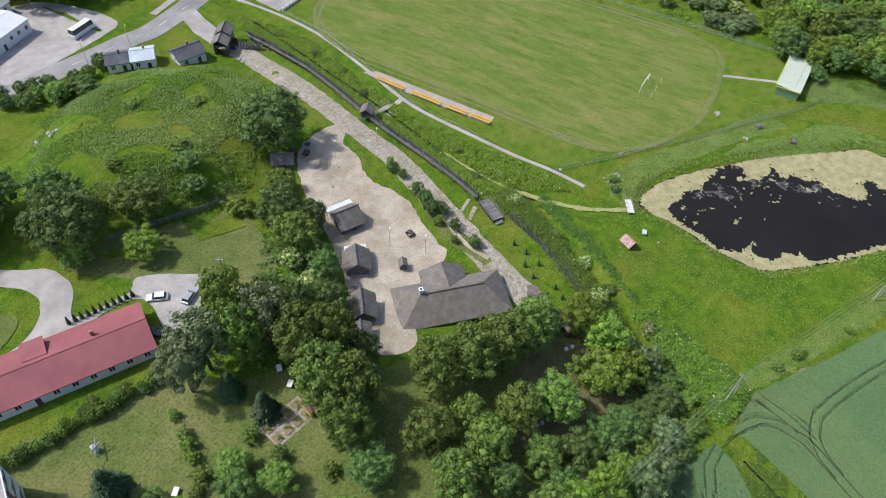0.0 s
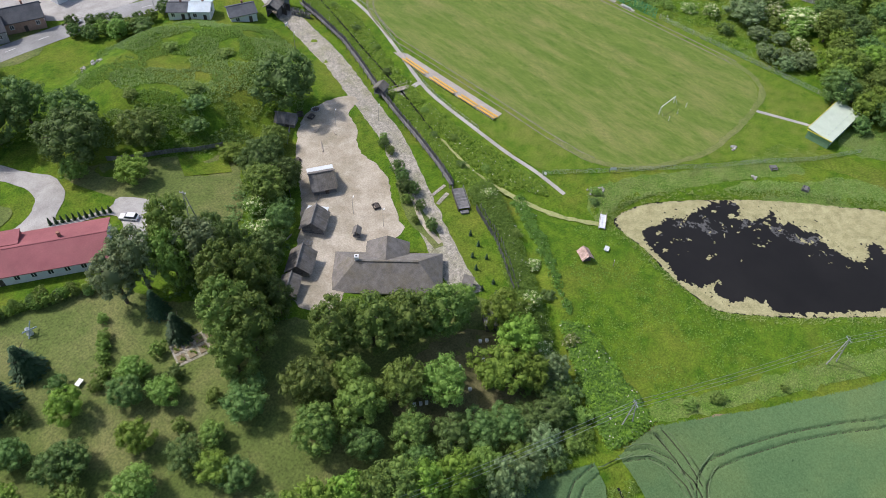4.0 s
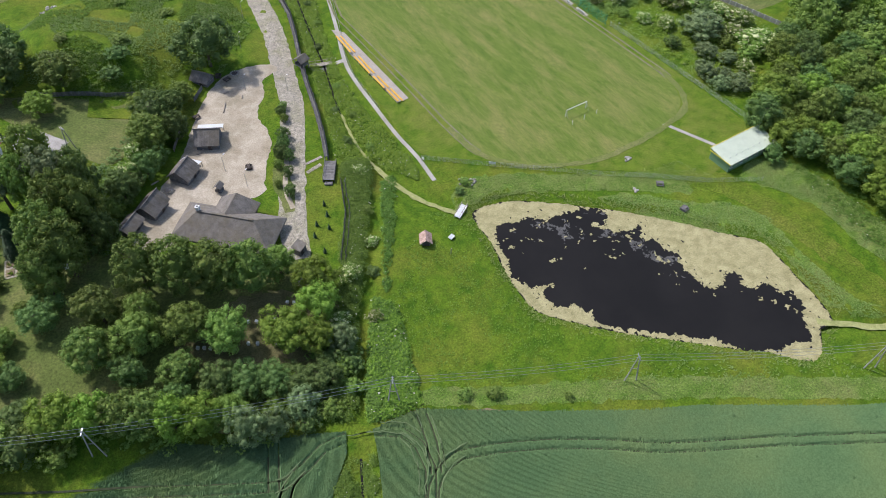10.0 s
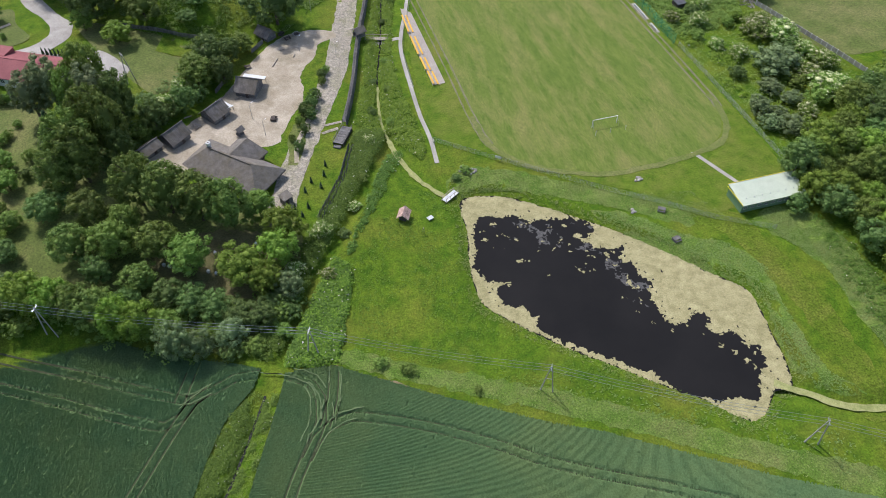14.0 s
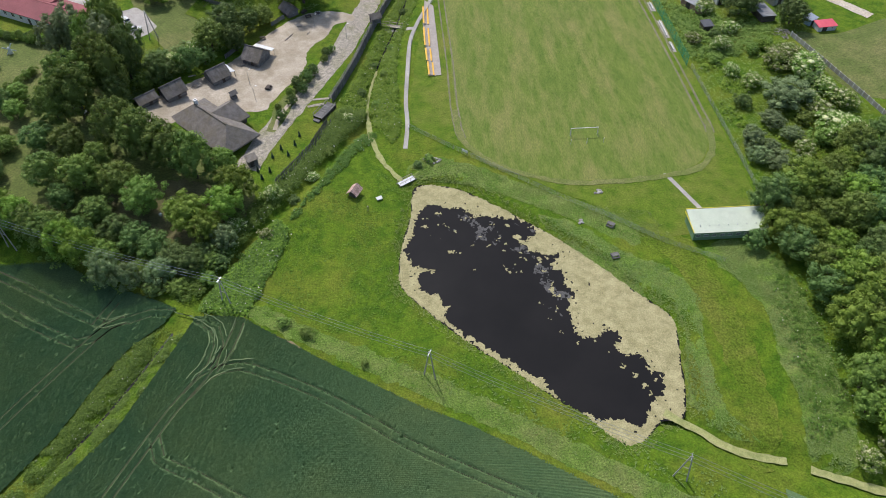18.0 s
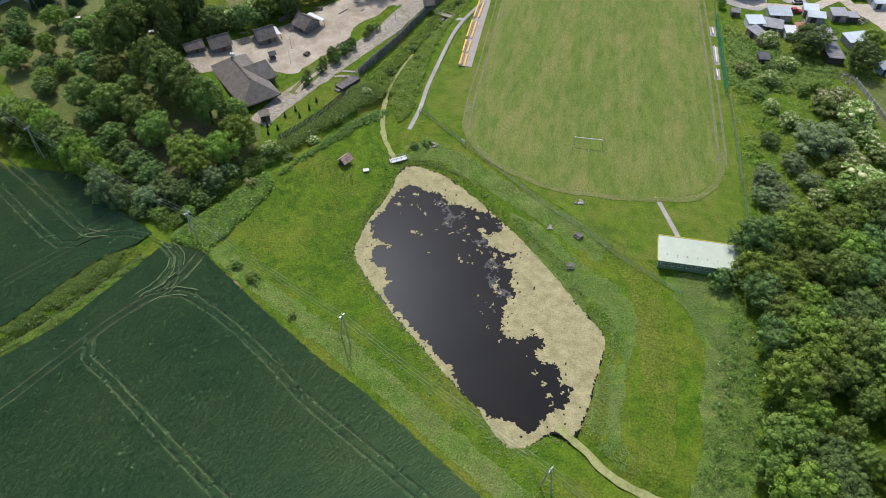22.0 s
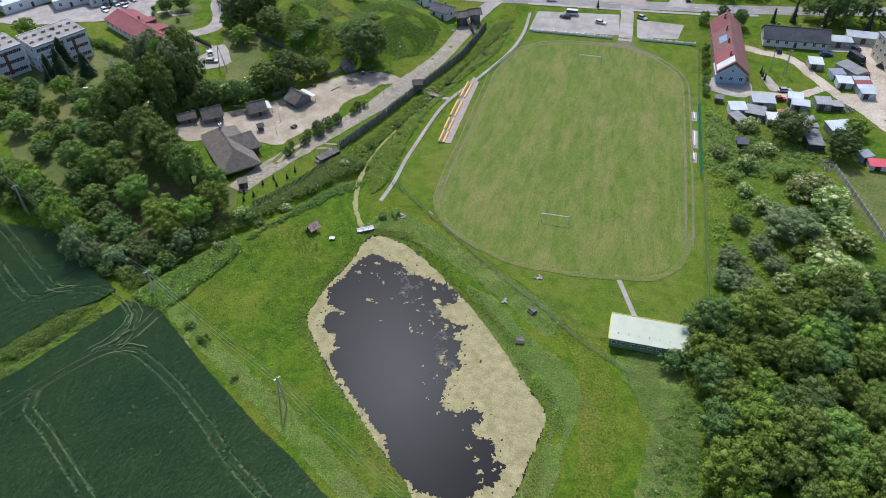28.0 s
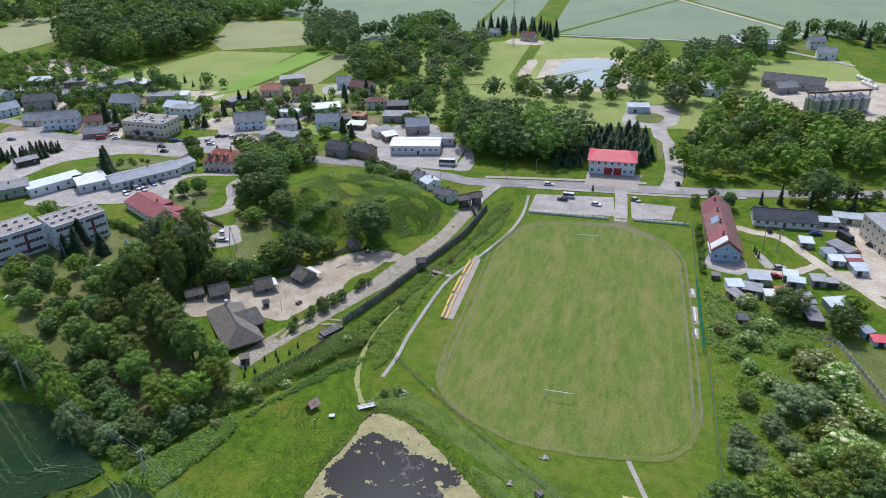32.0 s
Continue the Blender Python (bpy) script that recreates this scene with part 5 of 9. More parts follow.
log_shed(89.3, 74.6, -28, 5.6, 6.2, 2.3, 2.2, "grey log shed with plank roof beside a pale lean-to")
YARD_SHED = thing("porch_roof", 89.3, 74.6, None, -28, "pale board lean-to leaning on a log shed", "lean-to")
part("boards", boxed(-3.2, 3.3, 2.0, 3.4, 4.9, 2.1), "pale_roof", YARD_SHED)
for sx in (-2.9, 0.1, 3.1):
    part("post", rodded((sx, 4.7, 0), (sx, 4.7, 2.0), 0.08), "pale_wood", YARD_SHED)
log_shed(79.2, 64.6, 40, 5.4, 5.0, 2.2, 2.0, "grey log shed with a plank roof and a pale porch", True)
log_shed(68.6, 55.6, 40, 5.8, 4.8, 2.2, 2.0, "grey log shed with a weathered plank roof beside stacked wood")
log_shed(62.4, 51.4, 40, 5.0, 3.2, 1.9, 1.0, "low grey plank lean-to under the trees")
log_shed(97.4, 100.0, -54, 5.0, 3.6, 1.9, 1.3, "open grey shelter under the great tree")

# ---- palisade, gatehouse and walkway ----
def stake_mesh(high, r):
    bm = bmesh.new()
    rod(bm, (0, 0, -0.3), (0, 0, high), r, r * 0.92, 6)
    rod(bm, (0, 0, high), (0, 0, high + 0.35), r * 0.92, 0.02, 6)
    me = bpy.data.meshes.new("stake")
    bm.to_mesh(me)
    bm.free()
    me.materials.append(M["old_wood"])
    return me


STAKE = stake_mesh(2.3, 0.16)
LOW_STAKE = stake_mesh(1.5, 0.13)


def palisade(a, b, walk_way=True):
    """A run of pointed stakes; the longer runs carry a plank wall-walk with a rail on the inner side."""
    d = Vector((b[0] - a[0], b[1] - a[1], 0))
    n = d.normalized()
    side = Vector((-n.y, n.x, 0))
    t = thing("palisade", a[0], a[1], None, 0, "grey pointed stake palisade with a plank wall-walk" if walk_way else "double row of grey pointed stakes", "palisade", "palisade round the village")
    base = t.matrix_world.translation
    k = int(d.length / 0.42)
    for i in range(k):
        p = Vector((a[0], a[1], 0)) + d * ((i + 0.5) / k)
        p += side * random.uniform(-0.06, 0.06)
        z = ground(p.x, p.y) - base.z
        share("stake", STAKE if walk_way else LOW_STAKE, t, pose(p.x - base.x, p.y - base.y, z + random.uniform(-0.12, 0.12), random.uniform(-3, 3), random.uniform(-3, 3), random.uniform(0, 60)))
        if not walk_way and i % 2 == 0:
            q = p + side * 1.0
            share("stake", LOW_STAKE, t, pose(q.x - base.x, q.y - base.y, ground(q.x, q.y) - base.z, random.uniform(-6, 6), random.uniform(-6, 6), 0))
    if walk_way:
        m = max(1, int(d.length / 3.0))
        for i in range(m):
            p, q = d * (i / m), d * ((i + 1) / m)
            z0 = ground(a[0] + p.x, a[1] + p.y) - base.z
            z1 = ground(a[0] + q.x, a[1] + q.y) - base.z
            u = q - p
            deck = boxed(0, 0.2, 1.25, u.length, 1.05, 1.36)
            o = part("deck", deck, "old_wood", t)
            o.matrix_local = Matrix.Translation((p.x, p.y, (z0 + z1) / 2)) @ Matrix.Rotation(math.atan2(u.y, u.x), 4, "Z")
            part("rail", rodded((0, 1.0, 2.15), (u.length, 1.0, 2.15), 0.06), "old_wood", o)
            part("rail", rodded((0, 1.0, 1.75), (u.length, 1.0, 1.75), 0.05), "old_wood", o)
            part("post", rodded((0.1, 1.0, -0.2), (0.1, 1.0, 2.25), 0.09), "old_wood", o)
    return t


WALL_LINE = [(137.5, 146), (136.5, 136), (134, 120), (130, 107), (126, 95.5), (122.5, 84), (119, 71), (115.5, 60), (112.5, 52)]
for p, q in zip(WALL_LINE[:-1], WALL_LINE[1:]):
    palisade(q, p)
for p, q in (((111.2, 43), (107, 32.5)), ((107, 32.5), (103, 26)), ((103, 26), (99, 20))):
    palisade(p, q, False)


def lookout(x, y, turn, label):
    """A small roofed lookout on the palisade."""
    t = thing("lookout", x, y, None, turn, label, "lookout")
    for sx in (-1.3, 1.3):
        for sy in (-1.3, 1.3):
            part("post", rodded((sx, sy, -0.2), (sx, sy, 3.4), 0.12), "old_wood", t)
    part("floor", boxed(-1.5, -1.5, 1.25, 1.5, 1.5, 1.4), "old_wood", t)
    bm = bmesh.new()
    gable_roof(bm, 3.0, 3.0, 3.2, 1.0, 0.35, 0.12)
    part("roof", bm, "thatch", t)
    for s in (-1.35, 1.35):
        part("parapet", boxed(-1.4, s - 0.05, 1.4, 1.4, s + 0.05, 2.2), "old_wood", t)
    return t


lookout(125, 93.3, 20, "small plank lookout hut on the palisade")


def landing():
    """Plank platform jutting from the palisade beside the canal, with rails and steps."""
    t = thing("viewing_platform", 110.5, 47.5, None, 58, "grey plank platform jutting out of the palisade", "platform")
    for i in range(14):
        part("board", boxed(-3.5 + i * 0.5, -1.4, 0.9, -3.04 + i * 0.5, 1.4, 0.97), "old_wood", t)
    for s in (-1.4, 1.4):
        part("rail", boxed(-3.5, s - 0.05, 1.75, 3.5, s + 0.05, 1.87), "old_wood", t)
        part("side_wall", boxed(-3.5, s - 0.03, 0.0, 3.5, s + 0.03, 0.88), "dark_wood", t)
        for i in range(6):
            part("post", rodded((-3.4 + i * 1.36, s, -0.3), (-3.4 + i * 1.36, s, 1.9), 0.08), "old_wood", t)
    part("steps", boxed(-4.6, -1.0, 0, -3.5, 1.0, 0.45, bevel=0.1), "old_wood", t)


landing()


def gatehouse():
    """The village gate: two plank roofs on posts over the street, with flanking walks."""
    t = thing("gatehouse", 129.8, 148.5, None, 28, "grey timber gatehouse with two plank roofs over the street", "gatehouse")
    for k, (cx, cz) in enumerate(((-2.4, 0.0), (2.4, 0.5))):
        for sx in (-1.7, 1.7):
            for sy in (-1.8, 1.8):
                part("post", rodded((cx + sx, sy, -0.3), (cx + sx, sy, 4.2 + cz), 0.17), "dark_wood", t)
        bm = bmesh.new()
        gable_roof(bm, 4.2, 4.0, 4.1 + cz, 1.2, 0.6, 0.15)
        o = part("roof", bm, "thatch", t)
        part("ridge_beam", rodded((cx * 0 - 2.8, 0, 5.4 + cz), (2.8, 0, 5.4 + cz), 0.1), "old_wood", o)
        o.matrix_local = Matrix.Translation((cx, 0, 0))
        part("upper_floor", boxed(cx - 1.8, -1.8, 2.7, cx + 1.8, 1.8, 2.85), "old_wood", t)
    for s in (-1.85, 1.85):
        part("side_wall", boxed(-4.2, s - 0.08, 0, -1.2, s + 0.08, 3.6), "old_wood", t)
        part("side_wall", boxed(1.2, s - 0.08, 0, 4.2, s + 0.08, 3.6), "old_wood", t)
    for s in (-1, 1):
        o = part("gate_leaf", boxed(-1.1, -0.06, 0.1, 1.1, 0.06, 2.5, bevel=0.02), "dark_wood", t)
        o.matrix_local = pose(s * 1.3, -2.6, 0, 0, 0, 80)


gatehouse()
palisade((131.5, 144), (134.5, 138), True)


def footbridge(x, y, turn, length, label, deck="pale_wood"):
    t = thing("footbridge", x, y, 0.55, turn, label, "bridge")
    n = int(length / 0.28)
    for i in range(n):
        part("plank", boxed(-length / 2 + i * length / n, -0.8, 0.0, -length / 2 + (i + 0.9) * length / n, 0.8, 0.06), deck, t)
    for s in (-0.7, 0.7):
        part("beam", boxed(-length / 2 - 0.3, s - 0.1, -0.22, length / 2 + 0.3, s + 0.1, -0.004), "old_wood", t)
        part("handrail", boxed(-length / 2, s - 0.04, 0.92, length / 2, s + 0.04, 1.0), "pale_wood", t)
        for i in range(4):
            part("post", boxed(-length / 2 + 0.1 + i * (length - 0.3) / 3, s - 0.045, 0.06, -length / 2 + 0.2 + i * (length - 0.3) / 3, s + 0.045, 0.92), "pale_wood", t)
    return t


footbridge(131.8, 19.8, 32, 4.6, "white-topped footbridge over the canal mouth", "white_wall")
footbridge(130.3, 92.3, -18, 7.0, "plank footbridge from the village to the sports field")


# ---- yard ----
def well(x, y):
    t = thing("draw_well", x, y, None, 40, "small roofed draw-well on the gravel yard", "well")
    for k in range(4):
        part("log", boxed(-0.8, -0.8, 0.22 * k, 0.8, 0.8, 0.22 * k + 0.2, bevel=0.04), "old_wood", t)
    for s in (-0.75, 0.75):
        part("post", boxed(s - 0.07, -0.07, 0.88, s + 0.07, 0.07, 2.0), "old_wood", t)
    bm = bmesh.new()
    gable_roof(bm, 1.7, 1.5, 1.9, 0.7, 0.3, 0.07)
    part("roof", bm, "thatch", t)
    part("windlass", rodded((-0.75, 0, 1.4), (0.75, 0, 1.4), 0.1, seg=8), "pale_wood", t)


well(84.6, 56.0)


def log_bench(x, y, turn, length, label="pale log lying on the gravel yard", mat="pale_wood"):
    t = thing("log", x, y, None, turn, label, "log", "logs on the yard")
    part("trunk", rodded((-length / 2, 0, 0.24), (length / 2, 0, 0.24), 0.2, 0.17, 8), mat, t)
    part("cut_end", rodded((length / 2, 0, 0.24), (length / 2 + 0.012, 0, 0.24), 0.15, seg=8), "pale_roof", t)


for x, y, turn, ln in ((98, 86, 60, 4.0), (86, 72, 30, 2.4), (79.5, 62.5, 20, 3.0), (101, 92, 10, 1.6), (104, 88, 70, 1.5), (72, 65, 15, 2.0)):
    log_bench(x, y, turn, ln)


def woodpile(x, y):
    t = thing("woodpile", x, y, None, 20, "heap of pale split logs and rubble beside a shed", "woodpile")
    r = random.Random(5)
    for i in range(46):
        a, d = r.uniform(0, 6.28), 1.7 * math.sqrt(r.random())
        z = max(0.12, 0.7 * (1 - d / 1.8)) * r.uniform(0.5, 1)
        ln = r.uniform(0.5, 1.3)
        c = Vector((math.cos(a) * d, math.sin(a) * d * 0.8, z))
        v = Vector((r.uniform(-1, 1), r.uniform(-1, 1), r.uniform(-0.2, 0.2))).normalized() * ln / 2
        part("split_log", rodded(c - v, c + v, 0.11, seg=5), "pale_wood" if i % 3 else "stone", t)


woodpile(73.4, 60.6)


def fire_ring(x, y):
    t = thing("fireplace", x, y, None, 0, "ring of field stones with a table beside the shelter", "fireplace")
    for i in range(11):
        a = i * math.tau / 11
        bm = bmesh.new()
        bmesh.ops.create_icosphere(bm, subdivisions=1, radius=0.28, matrix=Matrix.Translation((math.cos(a) * 1.1, math.sin(a) * 1.1, 0.15)) @ Matrix.Diagonal((1, 0.8, 0.7, 1)))
        part("stone", bm, "stone", t)
    part("ash_bed", rodded((0, 0, 0.0), (0, 0, 0.09), 0.9, seg=12), "dark_wood", t)


fire_ring(106.5, 99.5)


def picnic_table(x, y, turn, label="dark plank table with two benches on the yard"):
    t = thing("picnic_table", x, y, None, turn, label, "table", "tables on the yard")
    part("tabletop", boxed(-0.9, -0.4, 0.7, 0.9, 0.4, 0.76), "dark_wood", t)
    for s in (-0.75, 0.75):
        part("bench", boxed(-0.9, s - 0.15, 0.4, 0.9, s + 0.15, 0.46), "dark_wood", t)
        part("leg", boxed(s - 0.05, -0.7, 0, s + 0.05, 0.7, 0.7), "dark_wood", t)


picnic_table(103.5, 97.5, 20)
picnic_table(102.0, 100.5, 60)
for x, y, turn in ((90, 86, 10), (94, 60, 70)):
    picnic_table(x, y, turn)


def lamp_post(x, y, high=5.0):
    t = thing("lamp_post", x, y, None, 30, "slim grey lamp post with a small white head", "street lamp", "lamp posts")
    part("pole", rodded((0, 0, 0), (0, 0, high), 0.07, 0.045, 8), "post", t)
    part("arm", rodded((0, 0, high), (0.8, 0, high + 0.15), 0.03), "post", t)
    part("lamp_head", boxed(0.6, -0.12, high + 0.1, 1.2, 0.12, high + 0.22, bevel=0.03), "white_paint", t)


for x, y in ((91, 54), (106, 90), (113, 110), (121, 128), (116, 84), (88.5, 62)):
    lamp_post(x, y)

# shrubs between street and yard, and the mound-side plank fence
for x, y, h in ((104.8, 62.5, 3.4), (102.6, 59.0, 3.6), (106.5, 66, 3.0), (101.2, 52.2, 2.6), (98.8, 45.6, 2.8), (110, 75, 2.6), (111.5, 77, 2.2), (104, 57.5, 3.0), (100.5, 56, 2.4), (97.5, 50, 1.8), (109.5, 72, 2.2)):
    tree("dark_shrub" if h > 2.5 else "shrub", x, y, h * 1.15, 0.9, "shrubs along the village street")
for x, y in ((99.5, 33), (101.5, 30.5), (97.5, 30), (104, 38), (103, 34.5), (95.5, 22), (97.3, 24.5), (94.2, 25)):
    tree("thuja", x, y, 1.9, 1.5, "young spruces by the palisade")
patch("flower_bed", [(105, 65), (107, 65), (103.5, 57.5), (101.5, 51.5), (99.5, 45), (97, 40), (95, 40.5), (96, 46), (96, 50), (99.5, 57)], "lawn", 0.12, 0.4, 3.0, label="grassy strip with shrubs beside the yard", category="grass strip")
strip("bed_path", [(105, 61.5), (102, 55), (98.6, 48.5), (97.2, 41)], 1.2, "gravel", 0.17, 0.3, "narrow gravel path between the beds", "path")
strip("side_path", [(105.5, 50.5), (110, 51.5)], 1.0, "cobble", 0.12, 0.4, "short stony path to the platform", "path")
strip("side_path", [(106.8, 53.6), (111.5, 54)], 0.8, "cobble", 0.12, 0.4, "short stony path to the platform", "path")


def plank_fence(pts, label, high=1.5, mat="old_wood", gap=0.24):
    t = thing("plank_fence", pts[0][0], pts[0][1], None, 0, label, "fence")
    base = t.matrix_world.translation
    bm = boxed(-0.1, -0.02, 0, 0.1, 0.02, high)
    me = bpy.data.meshes.new("board")
    bm.to_mesh(me)
    bm.free()
    me.materials.append(M[mat])
    for (ax, ay), (bx, by) in zip(pts[:-1], pts[1:]):
        ln = math.hypot(bx - ax, by - ay)
        a = math.degrees(math.atan2(by - ay, bx - ax))
        k = int(ln / gap)
        for i in range(k):
            x, y = ax + (bx - ax) * (i + 0.5) / k, ay + (by - ay) * (i + 0.5) / k
            share("board", me, t, pose(x - base.x, y - base.y, ground(x, y) - base.z - 0.05 + random.uniform(-0.06, 0.06), 0, 0, a))
        m = int(ln / 2.5) + 1
        for i in range(m):
            x, y = ax + (bx - ax) * i / m, ay + (by - ay) * i / m
            x2, y2 = ax + (bx - ax) * (i + 1) / m, ay + (by - ay) * (i + 1) / m
            for z in (0.35, high - 0.3):
                part("rail", rodded((x - base.x, y - base.y, ground(x, y) - base.z + z), (x2 - base.x, y2 - base.y, ground(x2, y2) - base.z + z), 0.05, seg=4), mat, t)
    return t


plank_fence([(54, 114), (60, 110), (66, 107), (72.5, 104), (79, 102)], "weathered grey plank fence at the mound's foot")
plank_fence([(92, 93), (96, 97)], "weathered grey plank fence by the yard")
plank_fence([(80, 75), (84.5, 83)], "weathered grey plank fence by the yard")


# ---- apiary ----
def hive(x, y, turn, mat="white_paint"):
    t = thing("beehive", x, y, None, turn, "white wooden beehive with a flat lid", "beehive", "beehives under the trees")
    part("body", boxed(-0.28, -0.28, 0.2, 0.28, 0.28, 0.75, bevel=0.02), mat, t)
    part("lid", boxed(-0.33, -0.33, 0.75, 0.33, 0.33, 0.86, bevel=0.02), "pale_roof", t)
    for sx in (-0.22, 0.22):
        part("leg", boxed(sx - 0.04, -0.22, 0, sx + 0.04, 0.22, 0.2), "old_wood", t)


HIVE_AT = [(83.8, 15.8), (85.0, 15.0), (79.6, 13.2), (81.0, 12.3), (82.5, 11.4), (74.6, 15.2), (76.2, 14.4), (72.6, 10.4), (74.2, 9.5), (66.7, 19.6), (63.5, 14.1), (64.6, 13.5), (65.6, 12.9), (67.0, 12.2), (77.6, 7.7)]
for i, (x, y) in enumerate(HIVE_AT):
    hive(x, y, 47 + 5 * (i % 3), "white_paint")
patch("apiary_ground", [(60, 18), (72, 22), (84, 20), (90, 10), (82, 2), (72, 5), (62, 8)], "dry_ground", 0.06, 0.8, 3.0, label="dry trodden grass under the apiary trees", category="grass")


def small_shed(x, y, turn, length, width, high, wall, roof, label, lean=0.5, category="shed", group="", name="shed"):
    """A hut with a single slope, a door and overhanging roof sheets."""
    t = thing(name, x, y, None, turn, label, category, group)
    part("wall", boxed(-length / 2, -width / 2, -0.4, length / 2, width / 2, high, bevel=0.03), wall, t)
    bm = bmesh.new()
    slab(bm, [(-length / 2 - 0.25, -width / 2 - 0.25, high + 0.08), (length / 2 + 0.25, -width / 2 - 0.25, high + 0.08), (length / 2 + 0.25, width / 2 + 0.25, high + lean), (-length / 2 - 0.25, width / 2 + 0.25, high + lean)], 0.07)
    r = part("roof", bm, roof, t)
    k = max(2, int(length / 1.1))
    for i in range(k):
        xx = -length / 2 + length * i / (k - 1)
        part("roof_batten", rodded((xx, -width / 2 - 0.25, high + 0.1), (xx, width / 2 + 0.25, high + lean + 0.02), 0.035, seg=4), roof, r)
    door(t, -length * 0.15, -width / 2 - 0.02, min(1.6, length * 0.4), min(2.0, high - 0.15), 0, "dark_wood")
    if length > 4:
        window(t, length * 0.28, -width / 2 - 0.02, high * 0.6, 0.7, 0.6, 0)
    return t


small_shed(88.5, 17.5, 55, 3.2, 2.4, 2.1, "dark_wood", "old_wood", "small dark apiary shed under the trees")
small_shed(92.6, 27.8, 30, 2.4, 2.0, 2.0, "old_wood", "thatch", "small plank privy beside the hall")


def meadow_hut():
    """Little open hut with a shingle roof on the meadow."""
    t = thing("meadow_hut", 118.8, 15.4, None, 62, "small hut with a pink-brown shingle roof on the meadow", "hut")
    for sx in (-1.2, 1.2):
        for sy in (-0.8, 0.8):
            part("post", rodded((sx, sy, 0), (sx, sy, 1.4), 0.07), "old_wood", t)
    part("back_wall", boxed(-1.25, -0.7, 0, -1.15, 0.7, 1.4), "dark_wood", t)
    part("bench", boxed(-1.1, -0.6, 0.4, -0.6, 0.6, 0.46), "old_wood", t)
    for k in (-1, 1):
        for row in range(5):
            for i in range(8):
                u0 = row / 5
                y0, z0 = k * (1.5 * (1 - u0)), 0.95 + 1.35 * u0
                y1, z1 = k * (1.5 * (1 - u0 - 0.22)), 0.95 + 1.35 * (u0 + 0.22)
                x0 = -1.7 + i * 0.425
                bm = bmesh.new()
                lift = 0.05 + 0.012 * (i % 2)
                slab(bm, [(x0 + 0.01, y0, z0 + lift), (x0 + 0.415, y0, z0 + lift), (x0 + 0.415, y1, z1 + lift), (x0 + 0.01, y1, z1 + lift)][::k], 0.04)
                part("shingle", bm, "shingle", t)
    bm = bmesh.new()
    gable_roof(bm, 3.0, 2.4, 1.24, 1.05, 0.2, 0.06)
    part("roof_boards", bm, "old_wood", t)


meadow_hut()

# ---- sports field ----
def goal(x, y, turn):
    t = thing("football_goal", x, y, None, turn, "white tubular football goal without a net", "goal", "goals on the pitch")
    for s in (-3.66, 3.66):
        part("post", rodded((s, 0, 0), (s, 0, 2.44), 0.10, seg=8), "white_paint", t)
        part("back_stay", rodded((s, 0, 2.4), (s, 1.3, 0), 0.03), "steel", t)
    part("crossbar", rodded((-3.73, 0, 2.44), (3.73, 0, 2.44), 0.10, seg=8), "white_paint", t)


goal(180.2, 33.8, 180)
goal(179.8, 126.4, 0)


def training_post(x, y):
    t = thing("training_post", x, y, None, 0, "short white post standing behind the goal", "post", "posts behind the goal")
    part("pole", rodded((0, 0, 0), (0, 0, 1.7), 0.06, seg=6), "white_paint", t)
    part("foot", rodded((0, 0, 0), (0, 0, 0.06), 0.2, seg=8), "post", t)


for x in (176.0, 180.3, 184.8):
    training_post(x, 30.3)


def bench_row(x, y, turn, length):
    """Two stepped rows of orange planks on steel trestles."""
    t = thing("spectator_bench", x, y, None, turn, "two-tier spectator bench with orange planks on steel legs", "bench", "spectator benches")
    for tier, (off, z) in enumerate(((-0.75, 0.45), (0.65, 0.85))):
        part("plank", boxed(-length / 2, off - 0.25, z, length / 2, off + 0.25, z + 0.06, bevel=0.015), "orange_bench", t)
        part("foot_board", boxed(-length / 2, off - 0.62, z - 0.32, length / 2, off - 0.36, z - 0.28), "pale_wood", t)
    n = max(2, int(length / 2.5))
    for i in range(n):
        xx = -length / 2 + 0.3 + (length - 0.6) * i / (n - 1)
        part("trestle", boxed(xx - 0.04, -0.95, 0, xx + 0.04, -0.85, 0.45), "steel", t)
        part("trestle", boxed(xx - 0.04, 0.9, 0, xx + 0.04, 1.0, 0.85), "steel", t)
        part("trestle", rodded((xx, -0.9, 0.4), (xx, 0.95, 0.8), 0.035), "steel", t)


for x, y, turn, ln in ((141.2, 96.5, 88, 10.0), (140.8, 84.2, 89, 10.0), (140.8, 74.3, 90, 6.6), (141.0, 67.0, 90, 6.6)):
    bench_row(x, y, turn, ln)


